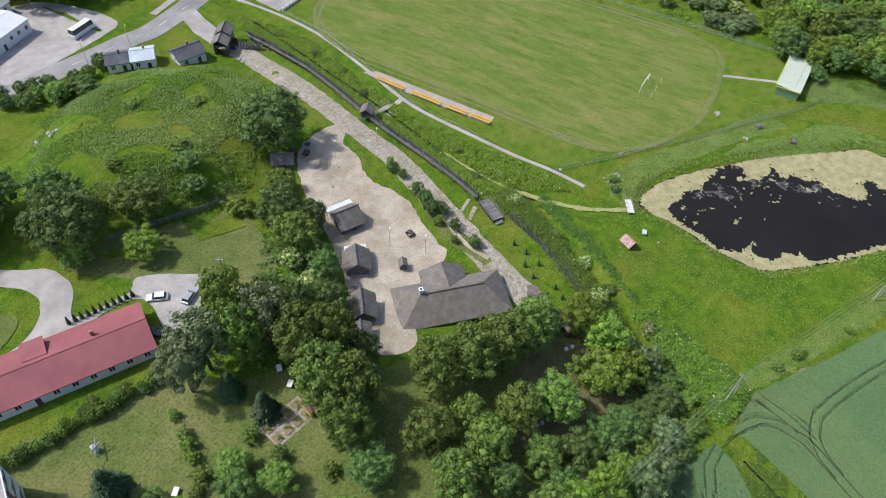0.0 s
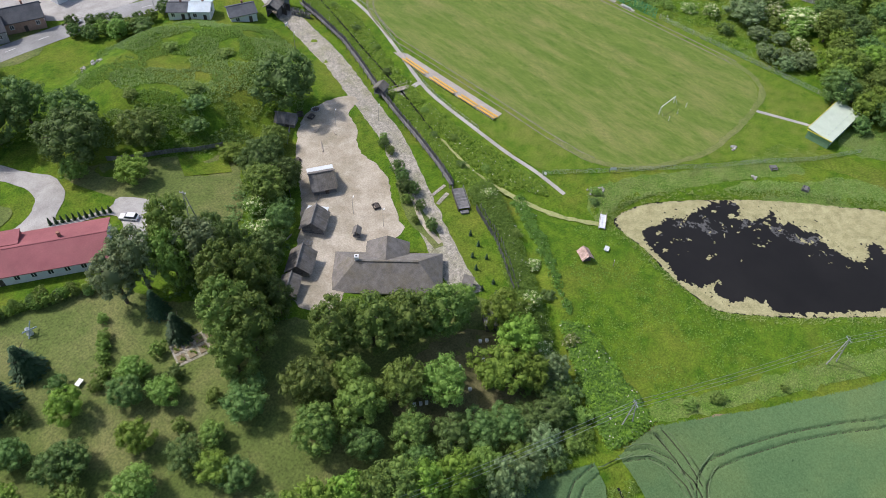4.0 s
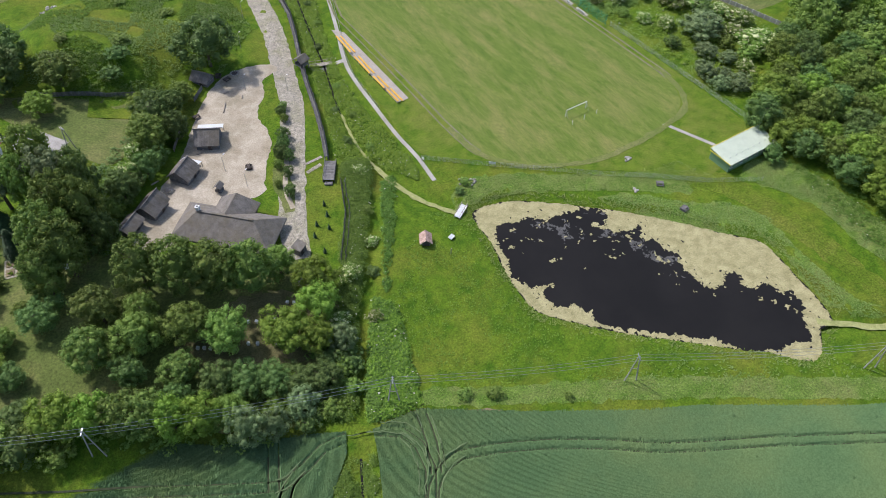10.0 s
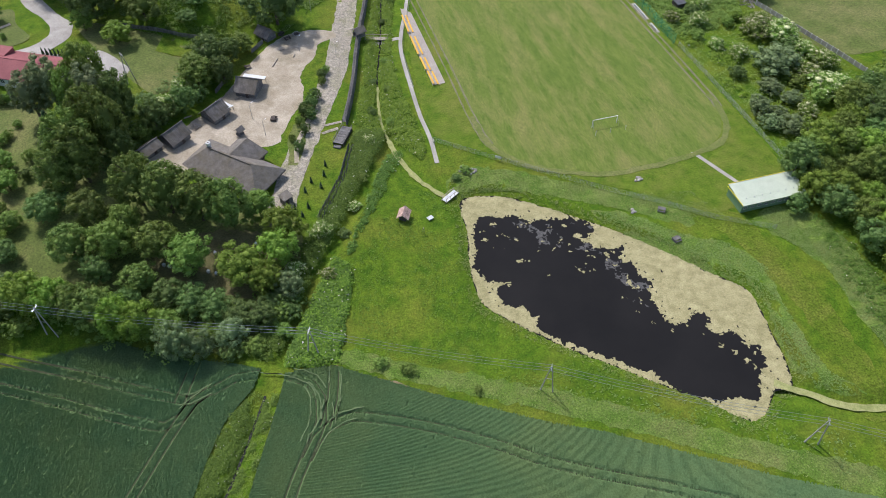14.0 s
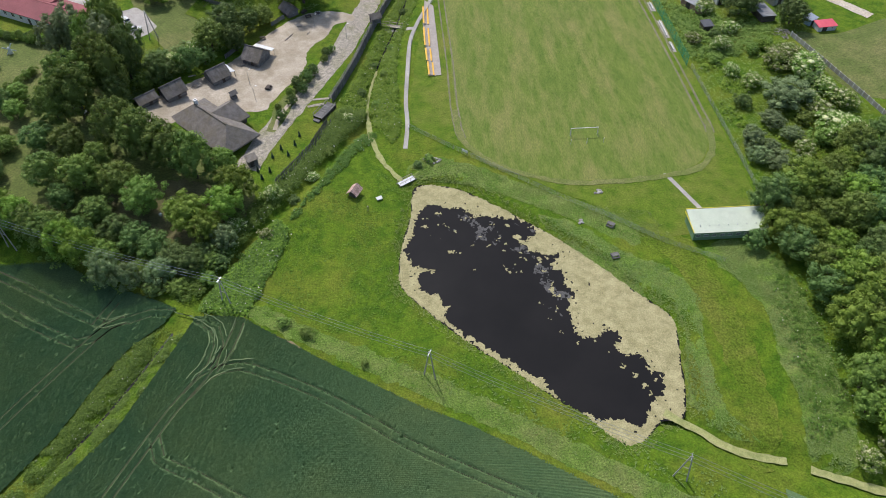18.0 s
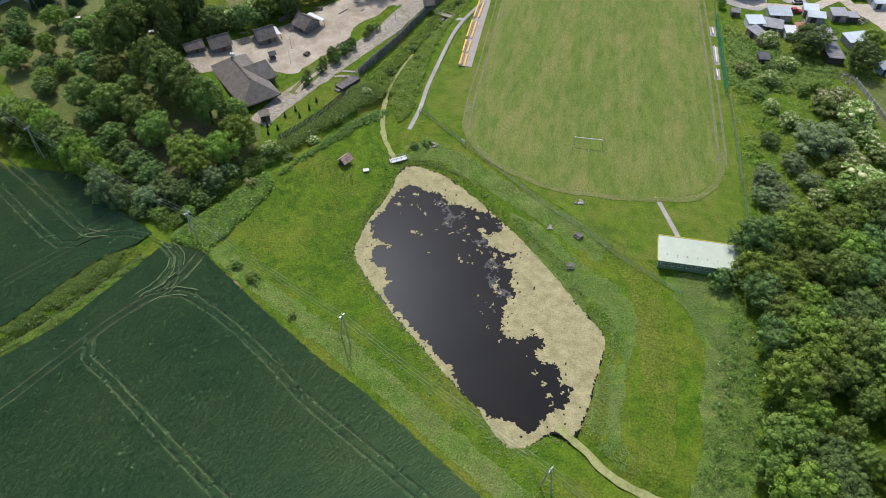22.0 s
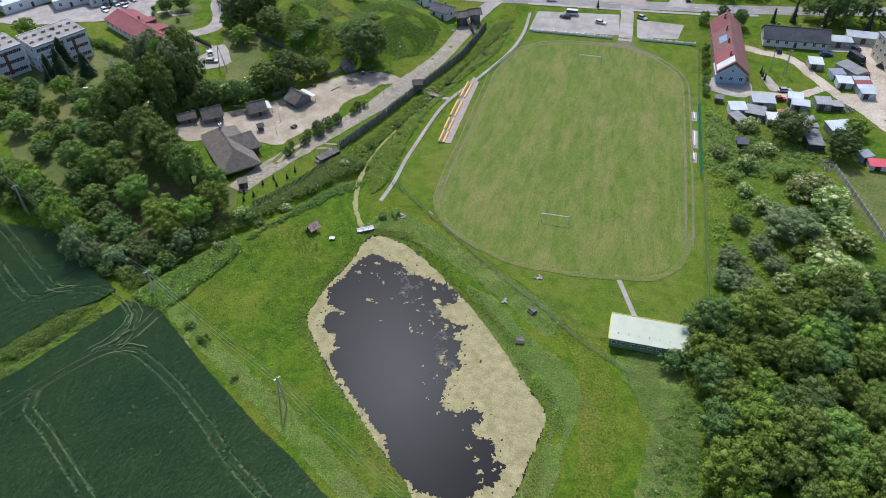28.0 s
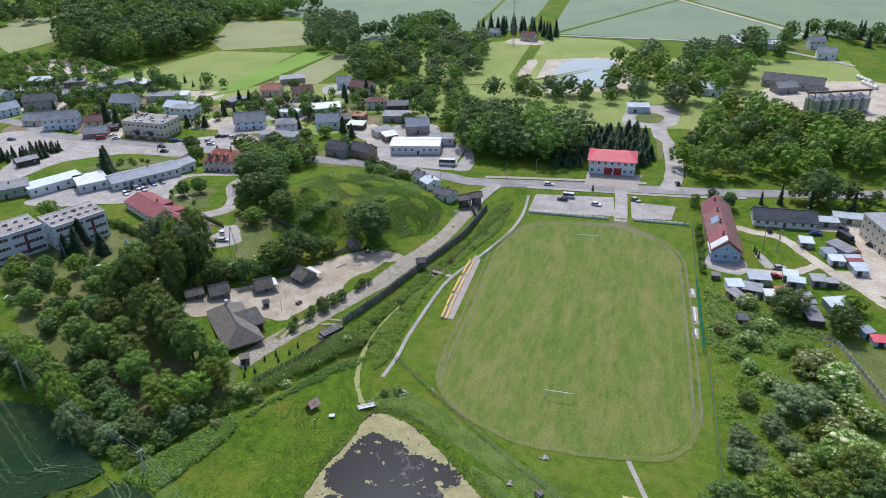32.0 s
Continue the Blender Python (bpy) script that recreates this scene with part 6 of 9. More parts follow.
def wire_fence(pts, label, high=1.6, gap=2.6, mat="post", name="wire_fence", mesh_gap=0.0, net_mat="steel"):
    """Posts with line wires; the finer kind is woven."""
    t = thing(name, pts[0][0], pts[0][1], None, 0, label, "fence", "")
    base = t.matrix_world.translation
    wires = bmesh.new()
    for (ax, ay), (bx, by) in zip(pts[:-1], pts[1:]):
        ln = math.hypot(bx - ax, by - ay)
        k = max(1, int(ln / gap))
        for i in range(k + 1):
            x, y = ax + (bx - ax) * i / k - base.x, ay + (by - ay) * i / k - base.y
            z = ground(x + base.x, y + base.y) - base.z
            part("post", rodded((x, y, z - 0.2), (x, y, z + high), 0.05, seg=5), mat, t)
            if i < k:
                x2, y2 = ax + (bx - ax) * (i + 1) / k - base.x, ay + (by - ay) * (i + 1) / k - base.y
                z2 = ground(x2 + base.x, y2 + base.y) - base.z
                rows = 4 if not mesh_gap else int(high / mesh_gap)
                for w in range(rows + 1):
                    f = 0.08 + (high - 0.1) * w / rows
                    rod(wires, (x, y, z + f), (x2, y2, z2 + f), 0.014, seg=3)
                if mesh_gap:
                    c = int(gap / mesh_gap)
                    for w in range(c):
                        u = (w + 0.5) / c
                        rod(wires, (x + (x2 - x) * u, y + (y2 - y) * u, z + 0.05), (x + (x2 - x) * u, y + (y2 - y) * u, z + high), 0.014, seg=3)
    o = part("wire_mesh", wires, net_mat, t)
    o["kind"] = "stuff"
    return t


wire_fence([(133.5, 40.5), (147, 29), (158, 20), (169, 11), (180, 3), (191, -6), (203, -13)], "grey wire fence between pitch and pond", 1.5, 2.8, mesh_gap=0.3)
wire_fence([(218.5, 62), (218.8, 40), (219, 20), (219.2, 4)], "grey wire fence beside the fallow land", 1.6, 2.8, mesh_gap=0.3)
wire_fence([(217.5, 148), (217.3, 125), (217.2, 104)], "grey wire fence beside the terrace gardens", 1.6, 2.8, mesh_gap=0.35)
wire_fence([(217.1, 103), (217.3, 84), (217.5, 63)], "high green ball-stop net on green posts", 3.6, 4.0, "green_net", "ball_net", 0.22, "green_net")
wire_fence([(134.5, 64), (136, 82), (139, 93), (145, 108), (152, 128), (154.5, 146)], "low grey wire fence along the footpath", 1.1, 3.0)


def white_railing(x0, x1, y):
    """The concrete baluster fence before the car park."""
    t = thing("baluster_fence", x0, y, None, 0, "white concrete baluster fence beside the car park", "fence", "fences by the car park")
    n = int((x1 - x0) / 2.2)
    for i in range(n + 1):
        x = (x1 - x0) * i / n
        part("pillar", boxed(x - 0.22, -0.22, 0, x + 0.22, 0.22, 1.25, bevel=0.03), "white_paint", t)
        if i < n:
            part("panel", boxed(x + 0.22, -0.06, 0.1, x + (x1 - x0) / n - 0.22, 0.06, 0.75), "white_wall", t)
            part("top_rail", boxed(x + 0.22, -0.07, 0.95, x + (x1 - x0) / n - 0.22, 0.07, 1.08), "white_paint", t)


white_railing(155, 186, 146.6)
white_railing(196, 216, 147.6)


def dugout(x, y, length):
    t = thing("team_shelter", x, y, None, 90, "low white team bench on a concrete slab", "bench", "team benches")
    part("slab", boxed(-length / 2 - 1, -0.9, 0, length / 2 + 1, 0.9, 0.1), "concrete", t)
    part("seat", boxed(-length / 2, -0.2, 0.42, length / 2, 0.2, 0.5, bevel=0.02), "white_paint", t)
    part("back", boxed(-length / 2, 0.3, 0.6, length / 2, 0.36, 1.1, bevel=0.02), "white_paint", t)
    for i in range(4):
        xx = -length / 2 + 0.4 + i * (length - 0.8) / 3
        part("leg", boxed(xx - 0.05, -0.15, 0.1, xx + 0.05, 0.35, 0.42), "steel", t)


dugout(215.9, 96.5, 3.5)
dugout(216.0, 83.0, 8.0)
dugout(215.8, 73.0, 3.5)


def cabin_details():
    """Trim, floor edge and vents of the long green cabin."""
    t = thing("cabin_canopy", 206.4, -2.9, None, -0.6, "yellow trim boards and vents of the green cabin", "trim")
    for s in (-1, 1):
        part("verge_board", boxed(s * 9.0 - 0.07, -3.55, 2.82, s * 9.0 + 0.07, 3.55, 3.02), "yellow_trim", t)
    part("eaves_board", boxed(-9.05, 3.56, 3.42, 9.05, 3.68, 3.70), "yellow_trim", t)
    for i in range(7):
        part("roof_vent", rodded((-7 + 2.2 * i, -1.6, 2.9), (-7 + 2.2 * i, -1.6, 3.35), 0.09), "steel", t)
    part("mast", rodded((9.4, 3.2, 0), (9.8, 3.5, 7.5), 0.05), "steel", t)


cabin_details()


# ---- power line over the meadow ----
def power_pole(x, y, high, turn, label="grey A-frame power pole with three insulators", braced=True):
    """Two raking legs that meet under a short crossarm."""
    t = thing("power_pole", x, y, None, turn, label, "power pole", "power line over the meadow")
    for s in (-1, 1):
        part("leg", rodded((1.25 * s, 0, -0.3), (0.12 * s, 0.25, high), 0.15, 0.10, 8), "post", t)
    part("tie", boxed(-0.7, 0.08, high * 0.5, 0.7, 0.16, high * 0.5 + 0.12), "post", t)
    part("crossarm", boxed(-0.08, -0.55, high - 0.35, 0.08, 1.05, high - 0.22), "steel", t)
    for s in (-0.5, 0.25, 1.0):
        part("insulator", rodded((0, s, high - 0.2 + (0.3 if s == 0.25 else 0)), (0, s, high + 0.1 + (0.3 if s == 0.25 else 0)), 0.06, 0.04), "steel", t)


POLES = [(177.8, -62.6, 8.6), (134.0, -37.9, 8.7), (91.2, -16.4, 8.7), (40.0, 3.0, 9.5), (-5.0, 24.0, 9.5)]
for x, y, h in POLES:
    power_pole(x, y, h, -28)


def hung_wire(a, b, sag, r=0.03):
    a, b = Vector(a), Vector(b)
    side = Vector((b.y - a.y, a.x - b.x, 0)).normalized() * r
    vs, fs = [], []
    for i in range(13):
        u = i / 12
        p = a.lerp(b, u) - Vector((0, 0, sag * 4 * u * (1 - u)))
        vs += [p - side, p + side, p + Vector((0, 0, 1.6 * r))]
        if i:
            k = 3 * i
            fs += [(k - 3, k - 2, k + 1, k), (k - 2, k - 1, k + 2, k + 1), (k - 1, k - 3, k, k + 2)]
    return tagged(mesh_of("power_cable", vs, fs, "steel"), "thin sagging power cable between poles", "cable", "power cables")


for (x0, y0, h0), (x1, y1, h1) in zip(POLES[:-1], POLES[1:]):
    for s in (-0.7, 0, 0.7):
        hung_wire((x0 + s * 0.47, y0 + s * 0.88, ground(x0, y0) + h0), (x1 + s * 0.47, y1 + s * 0.88, ground(x1, y1) + h1), 1.2)
for s in (-0.7, 0, 0.7):
    hung_wire((177.8 + s * 0.47, -62.6 + s * 0.88, 9.4), (230 + s * 0.47, -92 + s * 0.88, 9.0), 1.2)


# ---- small things on the meadow ----
def picnic_seat(x, y, turn, label):
    t = thing("picnic_bench", x, y, None, turn, label, "bench")
    part("tabletop", boxed(-0.9, -0.4, 0.7, 0.9, 0.4, 0.76), "old_wood", t)
    for s in (-0.75, 0.75):
        part("seat", boxed(-0.9, s - 0.15, 0.42, 0.9, s + 0.15, 0.48), "old_wood", t)
        part("leg", boxed(s - 0.05, -0.75, 0, s + 0.05, 0.75, 0.7), "old_wood", t)


picnic_seat(179.7, 0.2, -36, "weathered picnic bench on the pond's grassy bank")
picnic_seat(178.5, -9.5, 10, "weathered picnic bench by the water")


def stone_ring(x, y, r0, label, seed=1, n=9):
    t = thing("stone_heap", x, y, None, 0, label, "stones")
    r = random.Random(seed)
    for i in range(n):
        a, d = r.uniform(0, 6.28), r0 * math.sqrt(r.random())
        bm = bmesh.new()
        s = r.uniform(0.25, 0.55)
        bmesh.ops.create_icosphere(bm, subdivisions=1, radius=s, matrix=Matrix.Translation((math.cos(a) * d, math.sin(a) * d, s * 0.4)) @ Matrix.Diagonal((1, r.uniform(0.6, 1), 0.6, 1)))
        part("boulder", bm, "stone", t)


stone_ring(179.2, 11.3, 1.1, "heap of pale field stones in the grass")
stone_ring(139, 27.5, 2.2, "heap of pale rubble beside bushes", 2, 14)
stone_ring(173, 2.0, 0.8, "small heap of pale stones on the bank", 3, 6)
stone_ring(70, 147, 2.0, "patch of bare stones on the mound's crest", 4, 16)
stone_ring(67.5, 152, 1.6, "patch of bare stones on the mound's crest", 5, 12)


def notice(x, y, turn, label, mat="white_paint", w=1.2, h=0.8, high=1.6):
    t = thing("notice_board", x, y, None, turn, label, "sign")
    for s in (-w / 2, w / 2):
        part("post", rodded((s, 0, 0), (s, 0, high), 0.05), "old_wood", t)
    part("panel", boxed(-w / 2, -0.04, high - h, w / 2, 0.04, high, bevel=0.01), mat, t)
    for i in range(4):
        part("text_bar", boxed(-w * 0.4, -0.06, high - 0.18 - i * 0.15, w * (0.4 if i % 2 else 0.25), -0.041, high - 0.12 - i * 0.15), "dark_roof", t)


notice(147.5, 28.5, 140, "white notice board on the wire fence", w=1.8)
notice(133.3, 39.5, 100, "small white notice board at the path's end", w=0.8)
notice(126.0, 139.0, 200, "white information board before the gatehouse", w=1.6)
small_shed(124.8, 13.5, 20, 1.0, 0.6, 0.5, "white_paint", "pale_roof", "small white chest standing on the meadow", 0.1, "chest", "", "chest")
notice(122.0, 9.5, 30, "thin white post sign on the meadow", w=0.4, h=0.3, high=1.9)

# ---- town and cabins ----
house(206.4, -2.9, -0.6, 17.2, 6.4, 2.7, 0, "green_wall", "mint_roof", "long green cabin with a pale mono-pitch roof and yellow trim", "changing_cabin", "cabin", 1, 9, 1, 0.35, chimneys=0, shed=0.9, sides="f", win=(1.1, 0.9), doors=0)
# white flats
FLATS_A = house(-2.5, 77.4, 62.5, 18.5, 13, 9.6, 0, "pale_wall", "flat_roof", "white three-storey block of flats with maroon panels between windows", "block_of_flats", "flats", 3, 7, 3, 0.2, flat=True, chimneys=1, win=(1.5, 1.3))
FLATS_B = house(-18, 61, 62.5, 22, 13, 9.6, 0, "pale_wall", "flat_roof", "white three-storey block of flats with a stair window", "block_of_flats", "flats", 3, 8, 3, 0.2, flat=True, chimneys=1, win=(1.5, 1.3))
# long red-roofed house
house(21, 98.5, -29, 46, 11.5, 3.2, 1.9, "white_wall", "red_roof", "long white house under a low red roof", "long_house", "house", 1, 14, 2, 0.5, chimneys=2)
house(-14.5, 134, 52, 29, 12, 3.4, 1.4, "white_wall", "blue_grey_roof", "long white shop under a low blue-grey roof", "shop", "shop", 1, 9, 2, 0.4, chimneys=1)
house(-5, 149, 70, 9, 8, 4.2, 1.4, "white_wall", "blue_grey_roof", "white annexe with a blue-grey roof", "annexe", "shop", 1, 2, 1, 0.4, chimneys=0)
house(-32, 122, 49, 12, 13, 3.6, 0, "white_wall", "pale_roof", "white flat-roofed village store", "store", "shop", 1, 3, 2, 0.3, flat=True, chimneys=0)
house(-47, 117, 60, 22, 9, 3.6, 0, "white_wall", "tin_roof", "store with a pale tin roof", "store", "shop", 1, 5, 2, 0.3, flat=True, chimneys=0)
house(-62, 106, 45, 18, 11, 4.0, 0, "pale_green_wall", "grey_roof", "pale green store with a flat brown roof", "store", "shop", 1, 5, 2, 0.3, flat=True, chimneys=1)
VILLA = house(10.9, 157.9, 3.5, 13.5, 12, 6.2, 3.6, "pink_wall", "dull_red_roof", "pinkish two-storey villa under a hipped red roof with dormers", "villa", "house", 2, 5, 4, 0.5, hip=4.4, chimneys=2)
OFFICE = house(-55.8, 199.5, -2.7, 25.5, 14.5, 8.2, 0, "cream_wall", "flat_roof", "cream flat-roofed public building with entrance stairs", "public_building", "office", 2, 9, 5, 0.3, flat=True, chimneys=2, win=(1.5, 1.4), doors=0)
house(-113, 199, 23, 18, 9, 6.0, 3.6, "pale_blue_wall", "grey_roof", "pale blue house with dormered grey roof", rows=2, bays=5, side_bays=2)
house(-9, 220, 24, 16, 10, 4.6, 4.0, "pale_blue_wall", "grey_roof", "pale blue house under a steep grey roof", rows=2, bays=4, side_bays=2)
house(14, 217, 21, 11, 10, 5.6, 1.6, "white_wall", "grey_roof", "white cube house with a low roof", rows=2, bays=3, side_bays=3, hip=4.5)
house(-60, 234, -3, 18, 10, 5.4, 2.4, "white_wall", "tin_roof", "white house with a pale low roof", rows=2, bays=4, side_bays=2)
house(22, 249, 29, 17, 10, 5.2, 1.8, "white_wall", "pale_roof", "white house with a pale low roof", rows=2, bays=4, side_bays=2)
house(33, 228, 19, 12, 9, 4.4, 3.2, "pale_blue_wall", "blue_grey_roof", "pale blue house under a grey roof", rows=1, bays=3, side_bays=2)
house(90, 204, 10, 24, 13, 4.6, 1.0, "white_wall", "pale_roof", "long white shop with a pale low roof", "shop", "shop", 1, 8, 2, 0.3, chimneys=0)
house(55, 190, -14, 11, 8, 4.0, 2.8, "grey_wall", "dark_roof", "grey roadside house with a dark roof", rows=1, bays=3, side_bays=2)
house(67, 191, -18, 11, 8, 4.0, 2.6, "brick_wall", "dark_roof", "brown roadside house with a dark roof", rows=1, bays=3, side_bays=2)
house(82, 232, 20, 12, 10, 4.6, 3.2, "grey_wall", "blue_grey_roof", "barn with a blue metal roof", "barn", "barn", 1, 3, 1, chimneys=0)
STATION = house(184.5, 199, 1, 20, 14, 6.8, 2.2, "pale_wall", "bright_red_roof", "white fire station with a bright red hipped roof and red gates", "fire_station", "fire station", 2, 7, 3, 0.9, hip=4.0, chimneys=1, doors=0)
TERRACE = house(227, 141, 92, 40, 10, 4.4, 4.0, "brick_wall", "brown_red_roof", "long brown brick terrace under a patched red roof", "terrace_house", "house", 1, 10, 1, 0.5, chimneys=4)
house(251, 157, 1, 22, 8.5, 3.0, 3.0, "white_wall", "dark_roof", "single-storey row house with a dark roof", "row_house", "house", 1, 7, 1, 0.5, chimneys=3)
house(104.5, 164.5, -43, 6, 6, 3.0, 1.2, "white_wall", "dark_roof", "small white roadside house with a dark low roof", bays=2)
house(109.5, 160.0, -43, 6, 6.5, 3.4, 1.2, "white_wall", "tin_roof", "small roadside house with a tin roof", bays=2)
house(118.5, 152.0, -20, 8, 6.5, 3.2, 1.6, "white_wall", "dark_roof", "small white roadside house with a dark roof", bays=2)


def details_of_town():
    """What sets the larger buildings apart: coloured panels, roof vents, dormers, gates and stairs."""
    for t, ln, bays in ((FLATS_A, 18.5, 7), (FLATS_B, 22, 8)):
        for k in range(3):
            for i in range(bays - 1):
                if i % 4 != 3:
                    xx = -ln / 2 + ln * (i + 1.0) / bays
                    part("panel", boxed(xx - (ln / bays - 1.55) / 2, -6.56, 3.2 * k + 1.2, xx + (ln / bays - 1.55) / 2, -6.49, 3.2 * k + 2.4), "maroon", t)
        part("stair_window", boxed(ln * 0.22 - 0.5, -6.6, 1.0, ln * 0.22 + 0.5, -6.5, 8.6), "maroon", t)
        for i in range(6):
            for sy in (-2.5, 2.5):
                xx = -ln / 2 + ln * (i + 0.5) / 6
                bm = boxed(xx - 0.6, sy - 0.4, 9.8, xx + 0.6, sy + 0.4, 10.4)
                box(bm, xx - 0.7, sy - 0.5, 10.4, xx + 0.7, sy + 0.5, 10.5)
                part("vent", bm, "grey_wall", t)
        for sy in (-6.65, 6.65):
            part("parapet", boxed(-ln / 2 - 0.2, sy - 0.12, 9.8, ln / 2 + 0.2, sy + 0.12, 10.05), "pale_wall", t)
    for xx in (-3.6, 0.0, 3.6):
        bm = bmesh.new()
        box(bm, xx - 0.85, -4.6, 6.9, xx + 0.85, -2.2, 8.4)
        d = part("dormer", bm, "pink_wall", VILLA)
        bm = bmesh.new()
        slab(bm, [(xx - 1.1, -4.9, 8.35), (xx, -4.9, 9.1), (xx, -1.6, 9.1), (xx - 1.1, -1.6, 8.35)], 0.12)
        slab(bm, [(xx + 1.1, -1.6, 8.35), (xx, -1.6, 9.1), (xx, -4.9, 9.1), (xx + 1.1, -4.9, 8.35)], 0.12)
        part("dormer_roof", bm, "dull_red_roof", d)
        part("dormer_pane", boxed(xx - 0.5, -4.66, 7.2, xx + 0.5, -4.58, 8.2), "glass", d)
    for xx in (-4.2, 4.2):
        bm = bmesh.new()
        for k in range(6):
            box(bm, xx - 1.6, -7.6 - 0.35 * (6 - k), -0.3, xx + 1.6, -7.3, 0.2 + 0.2 * k)
        part("stairs", bm, "concrete", OFFICE)
        part("canopy", boxed(xx - 1.8, -9.2, 3.6, xx + 1.8, -7.25, 3.85), "dark_roof", OFFICE)
        part("entrance_door", boxed(xx - 1.0, -7.35, 1.2, xx + 1.0, -7.26, 3.4), "glass", OFFICE)
    part("plinth", boxed(-12.85, -7.35, -0.4, 12.85, 7.35, 1.1), "brick_wall", OFFICE)
    rr = random.Random(8)
    for i in range(16):
        xx, yy = rr.uniform(-11, 11), rr.uniform(-5.5, 5.5)
        part("roof_box", boxed(xx - rr.uniform(0.3, 1.0), yy - rr.uniform(0.3, 0.8), 8.4, xx + rr.uniform(0.3, 1.0), yy + rr.uniform(0.3, 0.8), 8.4 + rr.uniform(0.4, 1.2)), rr.choice(["grey_wall", "tin_roof", "brick"]), OFFICE)
    for xx in (-1.6, 2.6):
        g = part("gate", boxed(xx - 1.7, -7.12, 0, xx + 1.7, -7.04, 3.3), "car_red", STATION, "bright red folding gate")
        for k in range(3):
            part("gate_panel", boxed(xx - 1.5 + 1.05 * k, -7.16, 2.0, xx - 0.6 + 1.05 * k, -7.11, 2.8), "glass", g)
    part("fascia", boxed(-10.1, -7.3, 3.5, 10.1, -7.0, 3.9), "white_paint", STATION)
    for k, (u0, u1, m) in enumerate(((-19.6, -15.5, "pale_roof"), (-15.3, -8.0, "red_roof"), (-2.0, 3.0, "blue_panel"), (9.0, 19.4, "maroon"))):
        bm = bmesh.new()
        up = lambda y: 4.4 + 4.0 * (1 - abs(y) / 5.0) + 0.04
        slab(bm, [(u1, 5.2, up(5.2)), (u0, 5.2, up(5.2)), (u0, 0.2, up(0.2)), (u1, 0.2, up(0.2))] if m != "blue_panel" else [(u1, 3.6, up(3.6)), (u0, 3.6, up(3.6)), (u0, 1.4, up(1.4)), (u1, 1.4, up(1.4))], 0.05)
        part("roof_patch", bm, m, TERRACE)


details_of_town()

# ---- vehicles ----
def car(x, y, turn, paint, label, kind="saloon", group="parked cars"):
    """A parked car: lower body with wheel arches, glazed cabin, bumpers, lamps, four wheels."""
    t = thing("car", x, y, None, turn, label, "car", group)
    ln, w, h = {"saloon": (4.4, 1.75, 1.42), "small": (3.8, 1.65, 1.48), "van": (5.2, 1.95, 2.2), "bus": (7.2, 2.2, 2.8), "truck": (8.5, 2.5, 3.1)}[kind]
    z0, waist = 0.28, (0.82 if kind in ("saloon", "small") else h * 0.52)
    bm = bmesh.new()
    prof = [(-ln / 2, z0), (ln / 2, z0), (ln / 2, waist * 0.82), (ln * 0.47, waist * 0.92), (ln * 0.2, waist), (-ln * 0.46, waist), (-ln / 2, waist * 0.85)]
    a = [bm.verts.new((px, -w / 2, pz)) for px, pz in prof]
    b = [bm.verts.new((px, w / 2, pz)) for px, pz in prof]
    bm.faces.new(a)
    bm.faces.new(b[::-1])
    for i in range(len(prof)):
        j = (i + 1) % len(prof)
        bm.faces.new((a[i], b[i], b[j], a[j]))
    bmesh.ops.bevel(bm, geom=bm.edges[:], offset=0.06, segments=1, affect="EDGES")
    bmesh.ops.recalc_face_normals(bm, faces=bm.faces[:])
    part("body", bm, paint, t)
    front, rear = (ln * 0.22, -ln * 0.43) if kind in ("saloon", "small") else (ln * 0.42, -ln * 0.48)
    bm = bmesh.new()
    lo = [(rear, -w / 2 + 0.06), (front, -w / 2 + 0.06), (front, w / 2 - 0.06), (rear, w / 2 - 0.06)]
    sh = 0.32 if kind in ("saloon", "small") else 0.1
    hi = [(rear + sh, -w / 2 + 0.2), (front - 2 * sh, -w / 2 + 0.2), (front - 2 * sh, w / 2 - 0.2), (rear + sh, w / 2 - 0.2)]
    va = [bm.verts.new((*p, waist - 0.02)) for p in lo]
    vb = [bm.verts.new((*p, h - 0.06)) for p in hi]
    bm.faces.new(va[::-1])
    bm.faces.new(vb)
    for i in range(4):
        bm.faces.new((va[i], va[(i + 1) % 4], vb[(i + 1) % 4], vb[i]))
    part("window_band", bm, "glass", t)
    part("roof", boxed(hi[0][0] - 0.03, hi[0][1] - 0.03, h - 0.06, hi[1][0] + 0.03, hi[2][1] + 0.03, h, bevel=0.02), paint, t)
    for sx in (-1, 1):
        for sy in (-1, 1):
            o = part("wheel", rodded((sx * ln * 0.31, sy * (w / 2 - 0.2), 0.32), (sx * ln * 0.31, sy * (w / 2 + 0.02), 0.32), 0.32, seg=12), "rubber", t)
            part("rim", rodded((sx * ln * 0.31, sy * (w / 2 + 0.015), 0.32), (sx * ln * 0.31, sy * (w / 2 + 0.035), 0.32), 0.19, seg=8), "steel", o)
        for sy in (-1, 1):
            part("headlight" if sx > 0 else "tail_light", boxed(sx * ln / 2 - 0.03, sy * w * 0.36 - 0.14, waist * 0.62, sx * ln / 2 + 0.03, sy * w * 0.36 + 0.14, waist * 0.76), "white_paint" if sx > 0 else "car_red", t)
    return t


